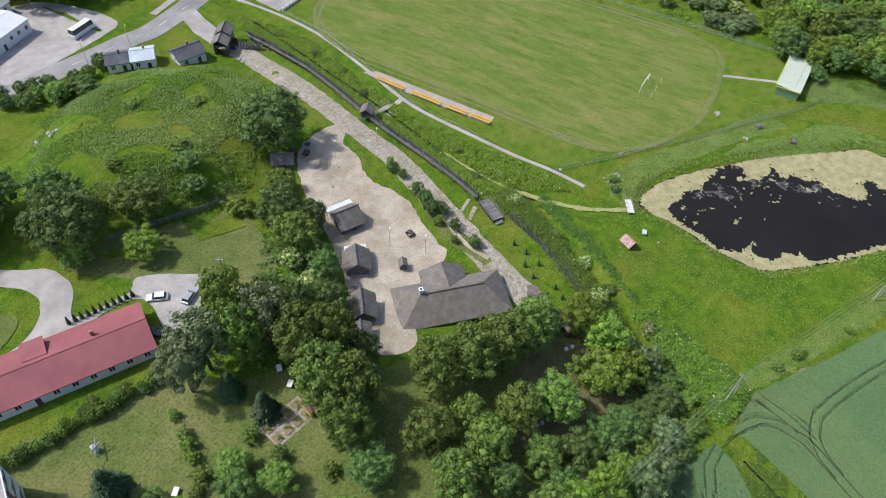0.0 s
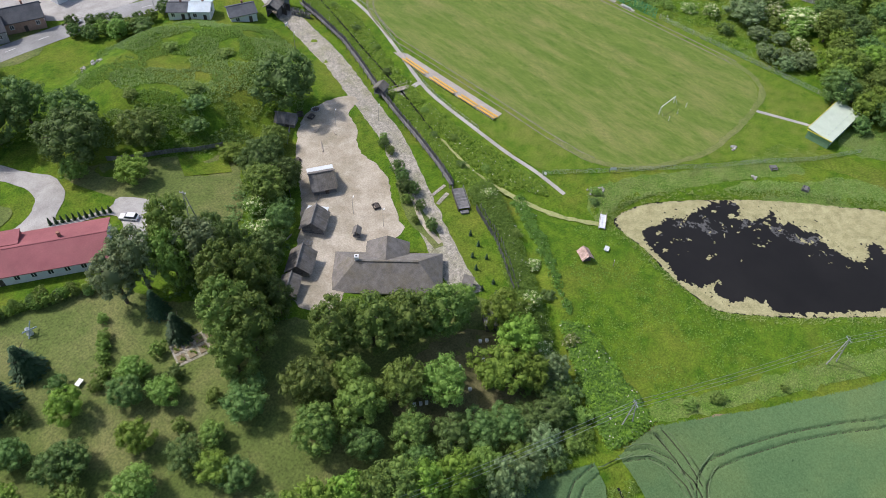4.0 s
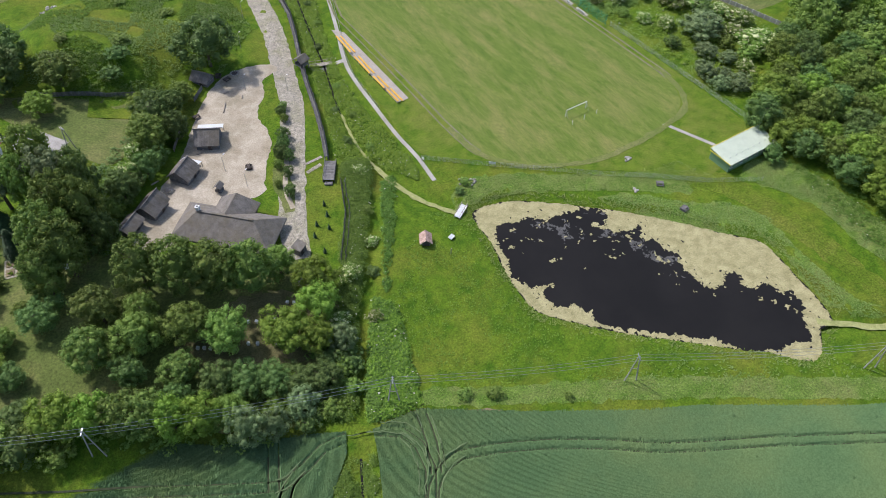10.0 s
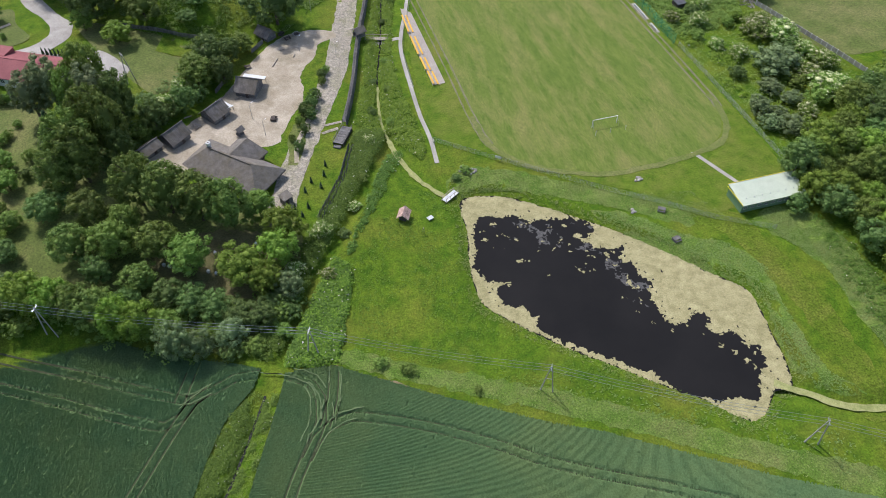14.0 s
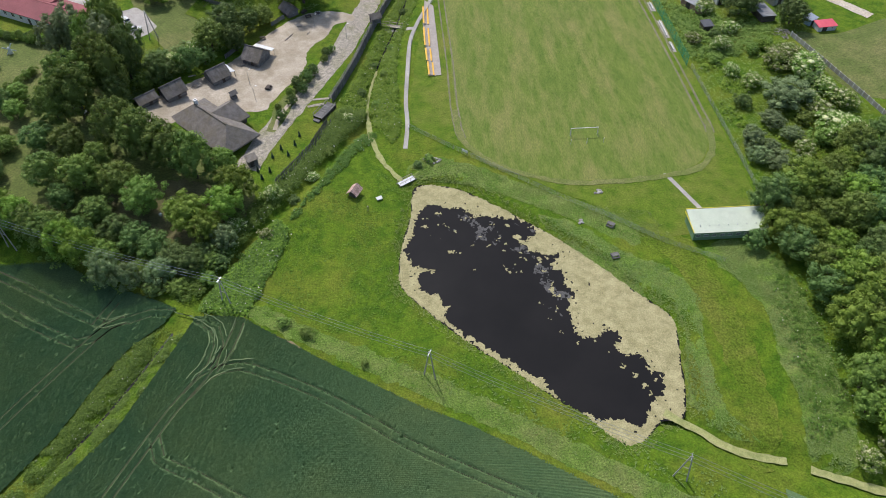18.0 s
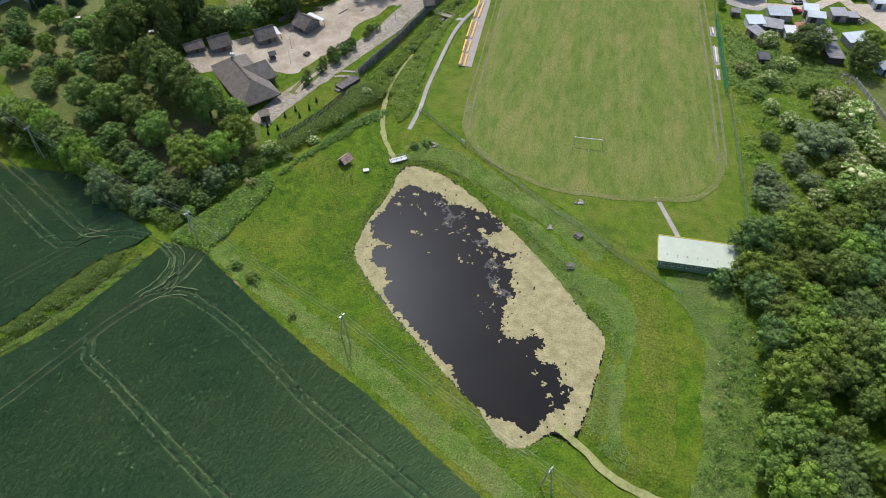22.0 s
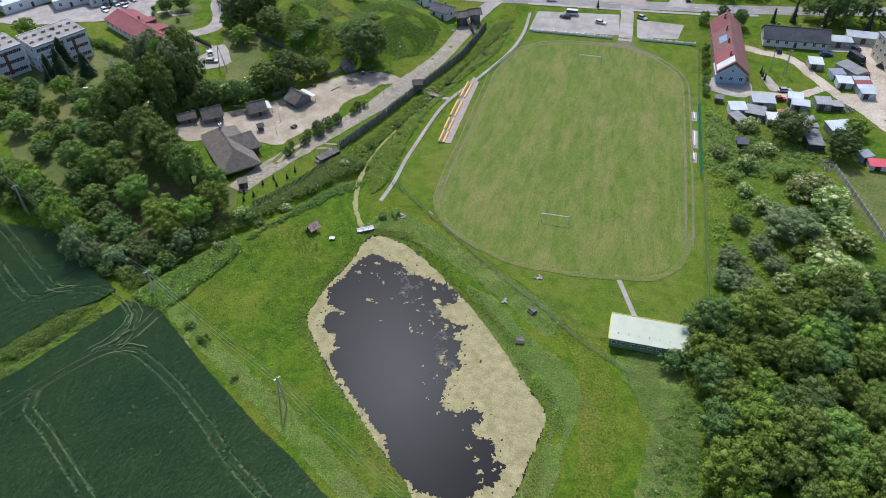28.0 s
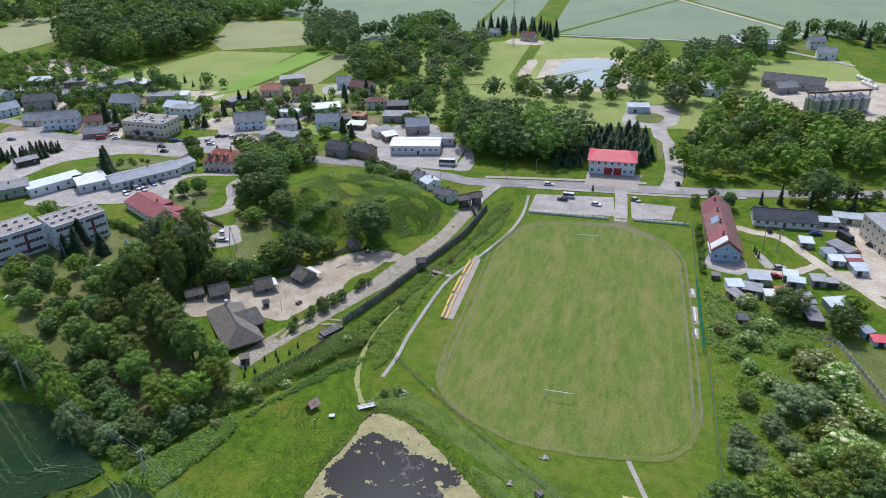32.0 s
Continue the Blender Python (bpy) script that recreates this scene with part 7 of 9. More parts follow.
for x, y, turn, paint, label, kind in (
        (245, 119.5, 13, "car_silver", "silver car parked on the grass by the lane", "saloon"), (243, 113.2, 13, "car_red", "red car parked before the garages", "small"),
        (261.5, 149.5, 7, "car_blue", "dark blue car parked by the row house", "saloon"), (245.2, 148.5, 100, "car_black", "black car parked by the row house", "small"),
        (272, 155.5, 120, "car_black", "black car parked by the garages", "saloon"), (279.3, 155.8, 110, "car_red", "red car parked by the garages", "small"),
        (272.5, 138.5, -50, "car_red", "dark red car parked by the tin sheds", "small"), (279, 143.2, -50, "car_black", "black car parked on the earth yard", "saloon"),
        (271, 147, -59, "car_black", "dark coach parked on the earth yard", "bus")):
    car(x, y, turn, paint, label, kind)
for x, y, turn, paint, label, kind in (
        (166.5, 160.5, 175, "car_black", "black car in the car park", "saloon"), (180.5, 158.5, -15, "car_white", "white car in the car park", "saloon"), (168.5, 163.6, 178, "car_white", "white van at the car park's edge", "van"),
        (196, 165.5, -40, "car_silver", "silver car leaving the car park", "saloon"), (159, 174.5, 4, "car_white", "pale car on the road", "saloon"),
        (41.4, 86.7, -58, "car_black", "black car beside the red-roofed house", "saloon"), (52, 87, 12, "car_silver", "silver car on the gravel parking", "saloon"), (48.2, 92.4, 130, "car_white", "white car by the thuja hedge", "saloon"),
        (-78, 185.5, 30, "car_red", "red van before a low house", "van"), (-70, 187, 40, "car_white", "white car before a low house", "saloon"), (-38, 180.5, 2, "car_black", "black car on the road", "saloon"),
        (20, 212, 70, "car_blue", "blue car beside a cube house", "saloon"), (34, 274, 30, "car_white", "white van on a yard", "van"), (-103, 192, 15, "car_black", "black car by the pale blue house", "saloon"),
        (110.5, 186.5, 5, "car_white", "white lorry with a blue box body on the lot", "truck"), (-30, 190, 20, "car_blue", "blue car by the public building", "saloon"), (-19, 193.5, 5, "car_white", "white car on the forecourt", "saloon"),
        (-3, 192, 0, "car_silver", "silver car on the forecourt", "saloon"), (78, 182, 4, "car_silver", "pale car on the road", "saloon"), (213, 186, 100, "car_black", "black car at the junction", "saloon")):
    car(x, y, turn, paint, label, kind)
for i, (x, y) in enumerate(((-13.0, 120.5), (-10.5, 123.2), (-8.4, 126.0), (-6.2, 128.6), (-3.8, 131.4), (-11.5, 117.0), (-6.5, 122.5))):
    car(x, y, -35 + 3 * (i % 2), ("car_black", "car_silver", "car_black", "car_blue", "car_black", "car_white", "car_silver")[i], "parked car in the row before the long shop", "saloon", "cars before the long shop")

# ---- allotments, garages and lanes in the east ----
strip("earth_lane", [(233, 150), (240, 147), (249, 144), (255, 133), (262, 120), (268, 112), (275, 100), (285, 85)], 4.2, "sand", 0.1, 0.35, "pale trodden earth lane", "lane")
strip("earth_lane", [(228, 115.5), (238, 116), (248, 117), (257, 124)], 3.4, "sand", 0.11, 0.35, "pale trodden earth lane", "lane")
patch("earth_yard", [(262, 121), (270, 124), (274, 136), (272, 152), (262, 153), (262, 158), (284, 160), (296, 150), (290, 120), (276, 108), (268, 112)], "sand", 0.08, 0.5, 4.0, label="pale trodden earth yard among garages", category="yard")
patch("sand_bed", [(238, 129), (240.5, 129.5), (243.5, 120.5), (240.5, 119)], "concrete", 0.1, 0.2, 3.0, label="pale concrete base in the grass", category="slab")
patch("terrace_yard", [(220, 116), (222, 124), (233, 124), (234.5, 117), (231, 112)], "concrete", 0.08, 0.3, 3.0, label="paved yard before the blue gable", category="yard")
GA = "tin garages and sheds"
for x, y, turn, ln, w, h, wall, roof, label in (
        (237, 108.8, 5, 6.8, 5.2, 2.3, "grey_wall", "tin_roof", "grey garage with a pale tin roof"), (228.8, 102.0, 10, 5.0, 4.6, 2.4, "white_wall", "tin_roof", "shed with a blue-grey tin roof"),
        (229.5, 94.5, -58, 8.6, 3.2, 2.2, "brick_wall", "grey_roof", "row of striped brown sheds"), (234.2, 101, -10, 5.6, 5.0, 2.2, "old_wood", "grey_roof", "wooden shed with a felt roof"),
        (239, 98.0, 5, 3.2, 4.0, 2.3, "white_wall", "pale_roof", "white shed with a pale roof"), (242.3, 101, 5, 2.6, 3.6, 2.0, "brick_wall", "orange_roof", "small brick shed with an orange roof"),
        (248.3, 108.6, -4, 5.2, 3.4, 2.3, "grey_wall", "tin_roof", "garage with a pale tin roof"), (247.2, 112.8, -4, 4.4, 4.0, 2.3, "grey_wall", "tin_roof", "garage with a pale blue tin roof"),
        (250.0, 89.0, 98, 9.0, 4.6, 2.0, "dark_wood", "grey_roof", "long patched old wooden shed"), (249.6, 98.0, 98, 7.0, 4.2, 2.1, "dark_wood", "grey_roof", "long patched old wooden shed"), (229.5, 82.2, 5, 3.0, 3.2, 1.9, "dark_wood", "dark_roof", "small dark tarred wooden shed"),
        (255.5, 111.5, 5, 4.6, 4.4, 2.3, "grey_wall", "grey_roof", "grey shed with a felt roof"), (259.5, 111.2, 8, 3.6, 3.0, 1.9, "dark_wood", "grey_roof", "low old wooden lean-to shed"), (258.5, 97.2, 20, 7.2, 4.8, 2.3, "grey_wall", "tin_roof", "garage with a bright tin roof"),
        (256.4, 139.8, 2, 4.4, 5.0, 2.2, "grey_wall", "tin_roof", "tin garage with a pale roof"), (262.5, 133.2, 15, 4.4, 3.6, 2.1, "tin_roof", "blue_grey_roof", "blue-grey tin garage on the yard"), (264.0, 127.6, 5, 4.6, 4.4, 2.2, "tin_roof", "tin_roof", "blue-grey tin garage on the yard"),
        (267.5, 137.0, -52, 9.0, 5.0, 2.4, "grey_wall", "grey_roof", "row of garages with a patched roof"), (269.5, 129.5, 10, 5.0, 2.6, 2.2, "grey_wall", "tin_roof", "garage with a pale tin roof"),
        (269.7, 126.6, 10, 5.0, 2.6, 2.2, "grey_wall", "red_roof", "garage with a faded red roof"), (270.0, 123.8, 10, 5.0, 2.4, 2.2, "grey_wall", "tin_roof", "garage with a striped tin roof"), (270.2, 121.0, 8, 4.4, 2.6, 2.2, "tin_roof", "tin_roof", "pale blue tin garage on the yard"),
        (277.5, 162.8, -3, 16.0, 5.0, 2.4, "pale_green_wall", "tin_roof", "long row of garages with a pale tin roof"), (267.0, 158.4, 3, 7.0, 4.6, 2.3, "grey_wall", "tin_roof", "double garage with a pale tin roof"),
        (263.5, 83.0, 30, 3.4, 3.0, 2.0, "blue_wall", "blue_grey_roof", "small blue wooden garden shed"), (267.0, 79.5, 5, 6.0, 3.4, 1.6, "pale_roof", "bright_red_roof", "swimming pool shed with red and white roof"), (223.5, 108.0, 3, 2.6, 2.0, 1.6, "old_wood", "old_wood", "small old wooden hen coop")):
    small_shed(x, y, turn, ln, w, h, wall, roof, label, 0.35, "shed", GA)


def woodheap(x, y, r0, n, seed, label):
    t = thing("scrap_heap", x, y, None, 0, label, "heap")
    r = random.Random(seed)
    for i in range(n):
        a, d = r.uniform(0, 6.28), r0 * math.sqrt(r.random())
        c = Vector((math.cos(a) * d, math.sin(a) * d, r.uniform(0.1, 0.6)))
        v = Vector((r.uniform(-1, 1), r.uniform(-1, 1), r.uniform(-0.15, 0.15))).normalized() * r.uniform(0.4, 1.1)
        part("board", rodded(c - v, c + v, r.uniform(0.06, 0.14), seg=4), ("pale_wood", "old_wood", "stone")[i % 3], t)


woodheap(252.4, 77.0, 2.8, 34, 1, "heap of grey scrap timber")
woodheap(263.0, 111.0, 2.0, 24, 2, "heap of old boards beside a shed")
woodheap(245.0, 106.5, 1.8, 20, 3, "heap of bricks and boards between garages")
woodheap(235.0, 104.0, 1.2, 12, 4, "heap of boards beside a garage")


def board_wall(pts, label):
    t = thing("concrete_fence", pts[0][0], pts[0][1], None, 0, label, "fence")
    base = t.matrix_world.translation
    for (ax, ay), (bx, by) in zip(pts[:-1], pts[1:]):
        ln, a = math.hypot(bx - ax, by - ay), math.degrees(math.atan2(by - ay, bx - ax))
        k = int(ln / 2.0)
        for i in range(k):
            x, y = ax + (bx - ax) * i / k, ay + (by - ay) * i / k
            o = part("panel", boxed(0.1, -0.05, 0, ln / k - 0.1, 0.05, 1.5), "concrete", t)
            o.matrix_local = pose(x - base.x, y - base.y, ground(x, y) - base.z, 0, 0, a)
            part("post", boxed(-0.1, -0.1, 0, 0.1, 0.1, 1.65), "white_wall", o)


board_wall([(254.8, 76), (258, 64), (262.8, 44.5), (266, 30)], "pale concrete panel fence round a garden")
patch("garden_lawn", [(256.5, 76), (264, 44), (300, 50), (300, 84), (270, 76)], "lawn", 0.07, 0.3, 6.0, label="mown garden lawn behind the panel fence", category="lawn")


def blue_gable():
    """The blue-painted end house of the terrace."""
    house(227.2, 124.5, 94, 7.5, 9.6, 3.6, 3.6, "blue_wall", "pale_roof", "blue end house of the terrace under a pale roof", "end_house", "house", 1, 2, 3, 0.5, chimneys=0)


blue_gable()


# shrubs and trees on the fallow land
FALLOW = [("willow", 239, 43, 7.0, 7.5), ("willow", 224, 27, 4.5, 3.9), ("willow", 223, 20, 4.0, 3.4), ("willow", 228, 17, 4.5, 4.5), ("willow", 227, 22.5, 4.0, 3.0), ("elder", 244, 61, 5.0, 5.4), ("elder", 248, 64, 5.0, 4.5),
          ("elder", 251, 57, 5.5, 6.2), ("elder", 252, 47, 4.5, 4.3), ("elder", 255, 41, 4.5, 4.3), ("elder", 247, 37, 4.2, 4.1), ("elder", 248, 28, 6.0, 7.0), ("shrub", 242, 26, 4.0, 3.9)]
FALLOW2 = [("shrub", 241, 34, 3.5, 2.9), ("dark_shrub", 249, 50, 4.2, 3.8), ("dark_shrub", 227, 43, 3.4, 2.9), ("dark_shrub", 231, 77, 3.2, 2.8), ("elder", 232, 92, 4.2, 3.9), ("elder", 230, 71, 4.0, 3.6),
           ("elder", 223, 75, 3.4, 2.8), ("oak", 243, 90, 8.5, 6.9), ("oak", 257, 83, 8.5, 5.5), ("maple", 263, 96, 5.5, 3.7), ("shrub", 239, 68, 3.0, 2.5), ("maple", 243, 70, 3.0, 2.2)]
for kind, x, y, h, r in FALLOW + FALLOW2:
    base_r = {"willow": 5.0, "elder": 5.2, "shrub": 5.6, "dark_shrub": 5.6, "oak": 4.6, "maple": 4.4}[kind]
    tree(kind, x, y, h, r / (base_r * h / 10.0) / 1.12, "shrubs and trees on the fallow land")
thicket("fallow_scrub", [(220, 8), (236, 14), (258, 36), (256, 74), (240, 72), (221, 66)], 900, "weed", "low scrub and nettles on fallow land", "scrub", 0.4, 1.3, 26, 0.5, 21, where=lambda x, y: noise.noise(Vector((x * 0.12, y * 0.12, 6))) > 0.05)
thicket("scrub", [(219, 66), (232, 66), (246, 72), (252, 82), (236, 88), (220, 100)], 800, "leaf_mid", "dense green scrub behind the ball net", "scrub", 0.5, 1.5, 28, 0.5, 22)
for x, y, h in ((219.5, 112, 3.2), (219.5, 118, 3.5), (219.8, 124, 3.0), (219.6, 130, 4.0), (219.5, 136, 3.5), (219.6, 142, 4.0)):
    tree("shrub", x, y, h, 0.8, "garden shrubs beside the terrace")
for x, y in ((238.2, 131), (238.5, 128.5), (239, 126)):
    tree("thuja", x, y, 3.0, 1.2, "thujas beside the lane")
r = random.Random(77)
for x, y, turn, paint, kind in ((-75, 190.8, 60, "car_white", "saloon"), (-38.1, 190, 15, "car_blue", "saloon"), (-35.5, 190.4, 15, "car_blue", "saloon"), (-15.2, 189.1, 5, "car_white", "saloon"),
                                (-17.5, 201, 60, "car_black", "saloon"), (-14.4, 201.5, 60, "car_black", "saloon"), (-9.7, 201.5, 75, "car_silver", "saloon"), (-32.4, 174.6, 10, "car_black", "saloon"), (-125, 174.4, 20, "car_blue", "saloon"), (17.6, 160.8, 80, "car_black", "saloon"), (19.4, 164.5, 80, "car_black", "saloon")):
    car(x, y, turn, paint, "%s %s parked in the small town" % (paint.split("_")[1], "van" if kind == "van" else "saloon car"), kind, "cars parked in the town")
stand([("spruce", -34.2, 134.5, 13, 3.6), ("spruce", 8.0, 65, 12, 3.4), ("maple", -27, 91, 7, 3.4), ("maple", 0, 45, 7, 3.6), ("lime", -6.4, 163, 9, 4.0), ("oak", 9.5, 45.5, 7, 3.2), ("spruce", -83.4, 206, 11, 3.2), ("spruce", -37, 258.4, 9, 2.6), ("spruce", -31, 259.5, 9, 2.6), ("spruce", -26.4, 260.3, 9, 2.6),
       ("oak", -105.7, 280.4, 9, 4.0), ("oak", -115, 235, 8, 4.0), ("spruce", -44, 213.5, 7, 2.6), ("dark_shrub", -38, 214, 5, 3.0), ("spruce", -34, 215, 7, 2.6), ("dark_shrub", -92, 226, 5, 3.2), ("lime", -122, 250, 7, 3.6), ("lime", -140, 238, 6, 3.4), ("oak", -170, 232, 7, 4), ("lime", -128, 218, 5, 3),
       ("oak", -20, 246, 7, 3.4), ("lime", -10, 256, 6, 3.2), ("spruce", 4, 228, 8, 2.4), ("oak", 24, 236, 6, 3.2), ("spruce", 44, 222, 9, 2.6), ("lime", 30, 206, 6, 3.4), ("lime", 38, 212, 6, 3.4), ("spruce", 52, 214, 8, 2.4), ("oak", 74, 240, 7, 3.6), ("dark_shrub", 52, 205, 4, 2.8),
       ("oak", 12, 262, 7, 3.6), ("lime", 34, 278, 8, 3.8), ("spruce", 20, 284, 9, 2.6), ("oak", -18, 294, 7, 3.6), ("lime", -58, 252, 6, 3.0), ("dark_shrub", -70, 246, 5, 3.0), ("lime", -74, 226, 6, 3.2), ("shrub", -66, 214, 3, 2.2)], "garden trees of the small town")

# ---- the western gardens ----
patch("driveway", [(38, 123), (42, 117), (41, 109), (36, 103), (46, 98.5), (50, 100), (57, 91), (58, 88), (53, 82), (41, 80), (46.5, 95), (34, 100), (28, 100.5), (22, 104), (12, 108), (4, 118), (-2, 122), (4, 126), (14, 113), (24, 107), (31, 108), (35.5, 113), (34, 121), (26, 135), (28, 152), (33, 150), (32, 136)], "concrete", 0.1, 0.3, 3.0,
      label="pale gravel drive with a turning loop", category="driveway")
patch("forecourt", [(-26, 112), (-18, 108), (4, 120), (4, 140), (24, 148), (28, 152), (24, 158), (6, 146), (-2, 140)], "concrete", 0.09, 0.3, 4.0, label="pale paved forecourt before the shops", category="forecourt")
patch("store_yard", [(-48, 100), (-42, 115), (-24, 121), (-6, 114), (-5, 109), (-20, 104), (-34, 99)], "concrete", 0.14, 0.5, 4.0, label="pale paved yard behind the stores", category="yard")
patch("garden_lawn", [(44, 116), (47, 105), (58, 84), (66, 76), (76, 90), (79, 101), (66, 106), (54, 113)], "lawn", 0.06, 0.4, 4.0, label="mown lawn between drive and fence", category="lawn")
patch("fresh_lawn", [(68, 105.5), (78.5, 101.5), (75, 92.5), (65, 97.5)], "meadow", 0.16, 0.2, 3.0, False, "freshly green square of lawn", "lawn")
patch("orchard_lawn", [(-30, 50), (8, 88), (18, 84), (34, 78.5), (42, 66), (48, 60), (55, 47), (52, 34), (44, 18), (30, 16), (0, 40)], "lawn", 0.06, 0.5, 4.0, label="mown orchard lawn with dry stripes", category="lawn")
patch("grove_floor", [(46, 40), (56, 46), (64, 40), (78, 33), (92, 24), (94, 12), (90, 0), (85, -10), (74, -11), (60, -4), (44, 6), (33, 12), (42, 22)], "lawn", 0.05, 1.0, 3.0, label="dull shaded grass beneath the trees", category="grass")
patch("round_lawn", [(26, 121), (30, 112), (21, 109), (12, 116), (8, 124), (18, 130), (24, 130)], "lawn", 0.15, 0.3, 3.0, label="round lawn within the drive", category="lawn")
strip("flower_path", [(24, 122), (18, 119), (14, 122), (10, 120)], 1.2, "sand", 0.2, 0.3, "curved path across the round lawn", "path")
for i in range(11):
    tree("thuja", 34.5 + 1.15 * i, 102.6 - 0.55 * i, 2.4, 1.35, "thuja hedge beside the drive")
for kind, x, y, h, w in (("oak", 14, 121, 6.5, 1.0), ("oak", 19, 125, 7.0, 1.0), ("shrub", 11, 116, 2.0, 0.8), ("shrub", 23, 114, 2.0, 0.8), ("shrub", 8, 121, 2.2, 0.8), ("thuja", -12, 122, 4.0, 1.2)):
    tree(kind, x, y, h, w, "plants round the drive")
r = random.Random(12)
for i in range(34):
    u = i / 33
    tree(r.choice(["shrub", "shrub", "dark_shrub", "lime"]), -4 + 40 * u + r.uniform(-1, 1), 93 - 14.5 * u - (0 if u > 0.3 else 6 * (0.3 - u)) + r.uniform(-1.4, 0.6), r.uniform(2.2, 3.8), 0.85, "hedge behind the long house")
stand([("spruce", 39.5, 56.5, 8.0, 2.8), ("spruce", 39.3, 64.3, 8.0, 2.5), ("shrub", 34.4, 55.9, 3.0, 1.7), ("shrub", 41.8, 42.7, 3.0, 1.6), ("oak", 40, 34, 7.0, 4.1), ("lime", 28.5, 54.3, 5.0, 2.7), ("lime", 30.3, 45.9, 5.5, 2.9), ("shrub", 24.3, 58.1, 3.0, 1.8),
       ("shrub", 27.3, 64.0, 2.8, 1.6), ("shrub", 28.4, 65.9, 2.6, 1.4), ("shrub", 30.3, 70.2, 2.0, 1.2), ("spruce", 14.6, 68.9, 9.0, 3.4), ("oak", 25.1, 50.4, 6.0, 3.1), ("shrub", 25.9, 61.5, 2.4, 1.4), ("shrub", 22.0, 56.9, 2.4, 1.4),
       ("dark_shrub", 34, 49, 3.0, 1.6), ("shrub", 36.5, 40, 2.4, 1.5), ("maple", 16, 55, 7.0, 3.2), ("maple", 22, 41, 6.5, 3.0), ("spruce", 3, 73, 11, 3.4), ("spruce", 4, 64, 9.5, 3.0), ("lime", -3, 50, 7, 4.0), ("oak", 12, 45, 6.5, 3.4),
       ("dark_shrub", 17, 62, 3.0, 1.8), ("dark_shrub", 9, 60, 3.0, 1.8), ("oak", 5, 53, 6, 3.0), ("lime", 17, 33, 7.0, 3.6), ("lime", 8, 38, 6, 3.2), ("shrub", 29, 39, 2.6, 1.6), ("lime", 32, 33, 4.5, 2.4)], "orchard and garden trees")
thicket("undergrowth", [(42, 68), (58, 74), (74, 88), (80, 80), (64, 60), (58, 46), (50, 46), (50, 60)], 700, "leaf_dark", "dark undergrowth beneath the trees", "undergrowth", 0.5, 1.5, 26, 0.5, 23)
thicket("undergrowth", [(36, 12), (60, 6), (74, 4), (92, 20), (92, -2), (66, -12), (40, 4), (32, 8)], 700, "leaf_mid", "green undergrowth beneath the apiary trees", "undergrowth", 0.4, 1.2, 26, 0.5, 24, where=lambda x, y: line_gap(x, y, HIVE_AT) > 7)
grove([(-40, 30), (28, 14), (30, 4), (-10, 2), (-60, 10)], ["lime", "oak", "maple"], 6.5, 7, 11, 32, 1.1, "trees south of the gardens")


def garden_plot():
    t = thing("allotment", 40.3, 52.3, None, -12, "small allotment with beds, stakes and slab paths", "garden bed")
    part("soil_bed", boxed(-4.5, -2.8, 0, 4.5, 2.8, 0.12), "cobble", t)
    for i in range(4):
        for j in range(2):
            bm = bmesh.new()
            cx, cy = -3.3 + 2.2 * i, -1.3 + 2.6 * j
            box(bm, cx - 0.8, cy - 0.9, 0.12, cx + 0.8, cy + 0.9, 0.28)
            o = part("bed", bm, "soil", t)
            v, f = leaf_cloud([(cx + random.uniform(-0.6, 0.6), cy + random.uniform(-0.7, 0.7), 0.35) for _ in range(6)], [0.22] * 6, 14, 0.25)
            mesh_of("vegetables", v.tolist(), f.tolist(), "weed", o)
    for i in range(8):
        part("stake", rodded((-4.0 + i * 1.1, 2.6, 0), (-4.0 + i * 1.1, 2.6, 1.3), 0.03, seg=4), "pale_wood", t)


garden_plot()
small_shed(45.0, 49.8, -18, 3.4, 2.6, 2.2, "yellow_trim", "brown_red_roof", "small garden house with a red striped roof", 0.5, "garden house", "", "garden_house")


def slab_table(x, y, turn, label, mat="white_paint"):
    t = thing("garden_table", x, y, None, turn, label, "table")
    part("tabletop", boxed(-0.8, -0.5, 0.7, 0.8, 0.5, 0.76, bevel=0.02), mat, t)
    for sx in (-0.65, 0.65):
        for sy in (-0.35, 0.35):
            part("leg", boxed(sx - 0.04, sy - 0.04, 0, sx + 0.04, sy + 0.04, 0.7), "steel", t)


slab_table(46.4, 56.6, 20, "white garden table on the lawn")
slab_table(48.0, 60.5, 50, "white garden table under the trees")
slab_table(20.1, 60.0, 25, "long pale garden table on the lawn")
slab_table(47.5, 46.5, 70, "pale garden bench by the trees")


def windmill():
    t = thing("garden_windmill", 18.4, 77.3, None, 30, "small white ornamental windmill on the lawn", "ornament")
    bm = bmesh.new()
    bmesh.ops.create_cone(bm, cap_ends=True, segments=6, radius1=0.7, radius2=0.4, depth=1.8, matrix=Matrix.Translation((0, 0, 0.9)))
    part("tower", bm, "white_paint", t)
    bm = bmesh.new()
    bmesh.ops.create_cone(bm, cap_ends=True, segments=6, radius1=0.5, radius2=0.05, depth=0.5, matrix=Matrix.Translation((0, 0, 2.05)))
    part("cap", bm, "pale_roof", t)
    for k in range(4):
        o = part("sail", boxed(-0.14, -0.55, 0.1, 0.14, -0.5, 1.9), "pale_blue_wall", t)
        o.matrix_local = pose(0, 0, 1.7) @ Matrix.Rotation(math.radians(35 + 90 * k), 4, "Y")


windmill()


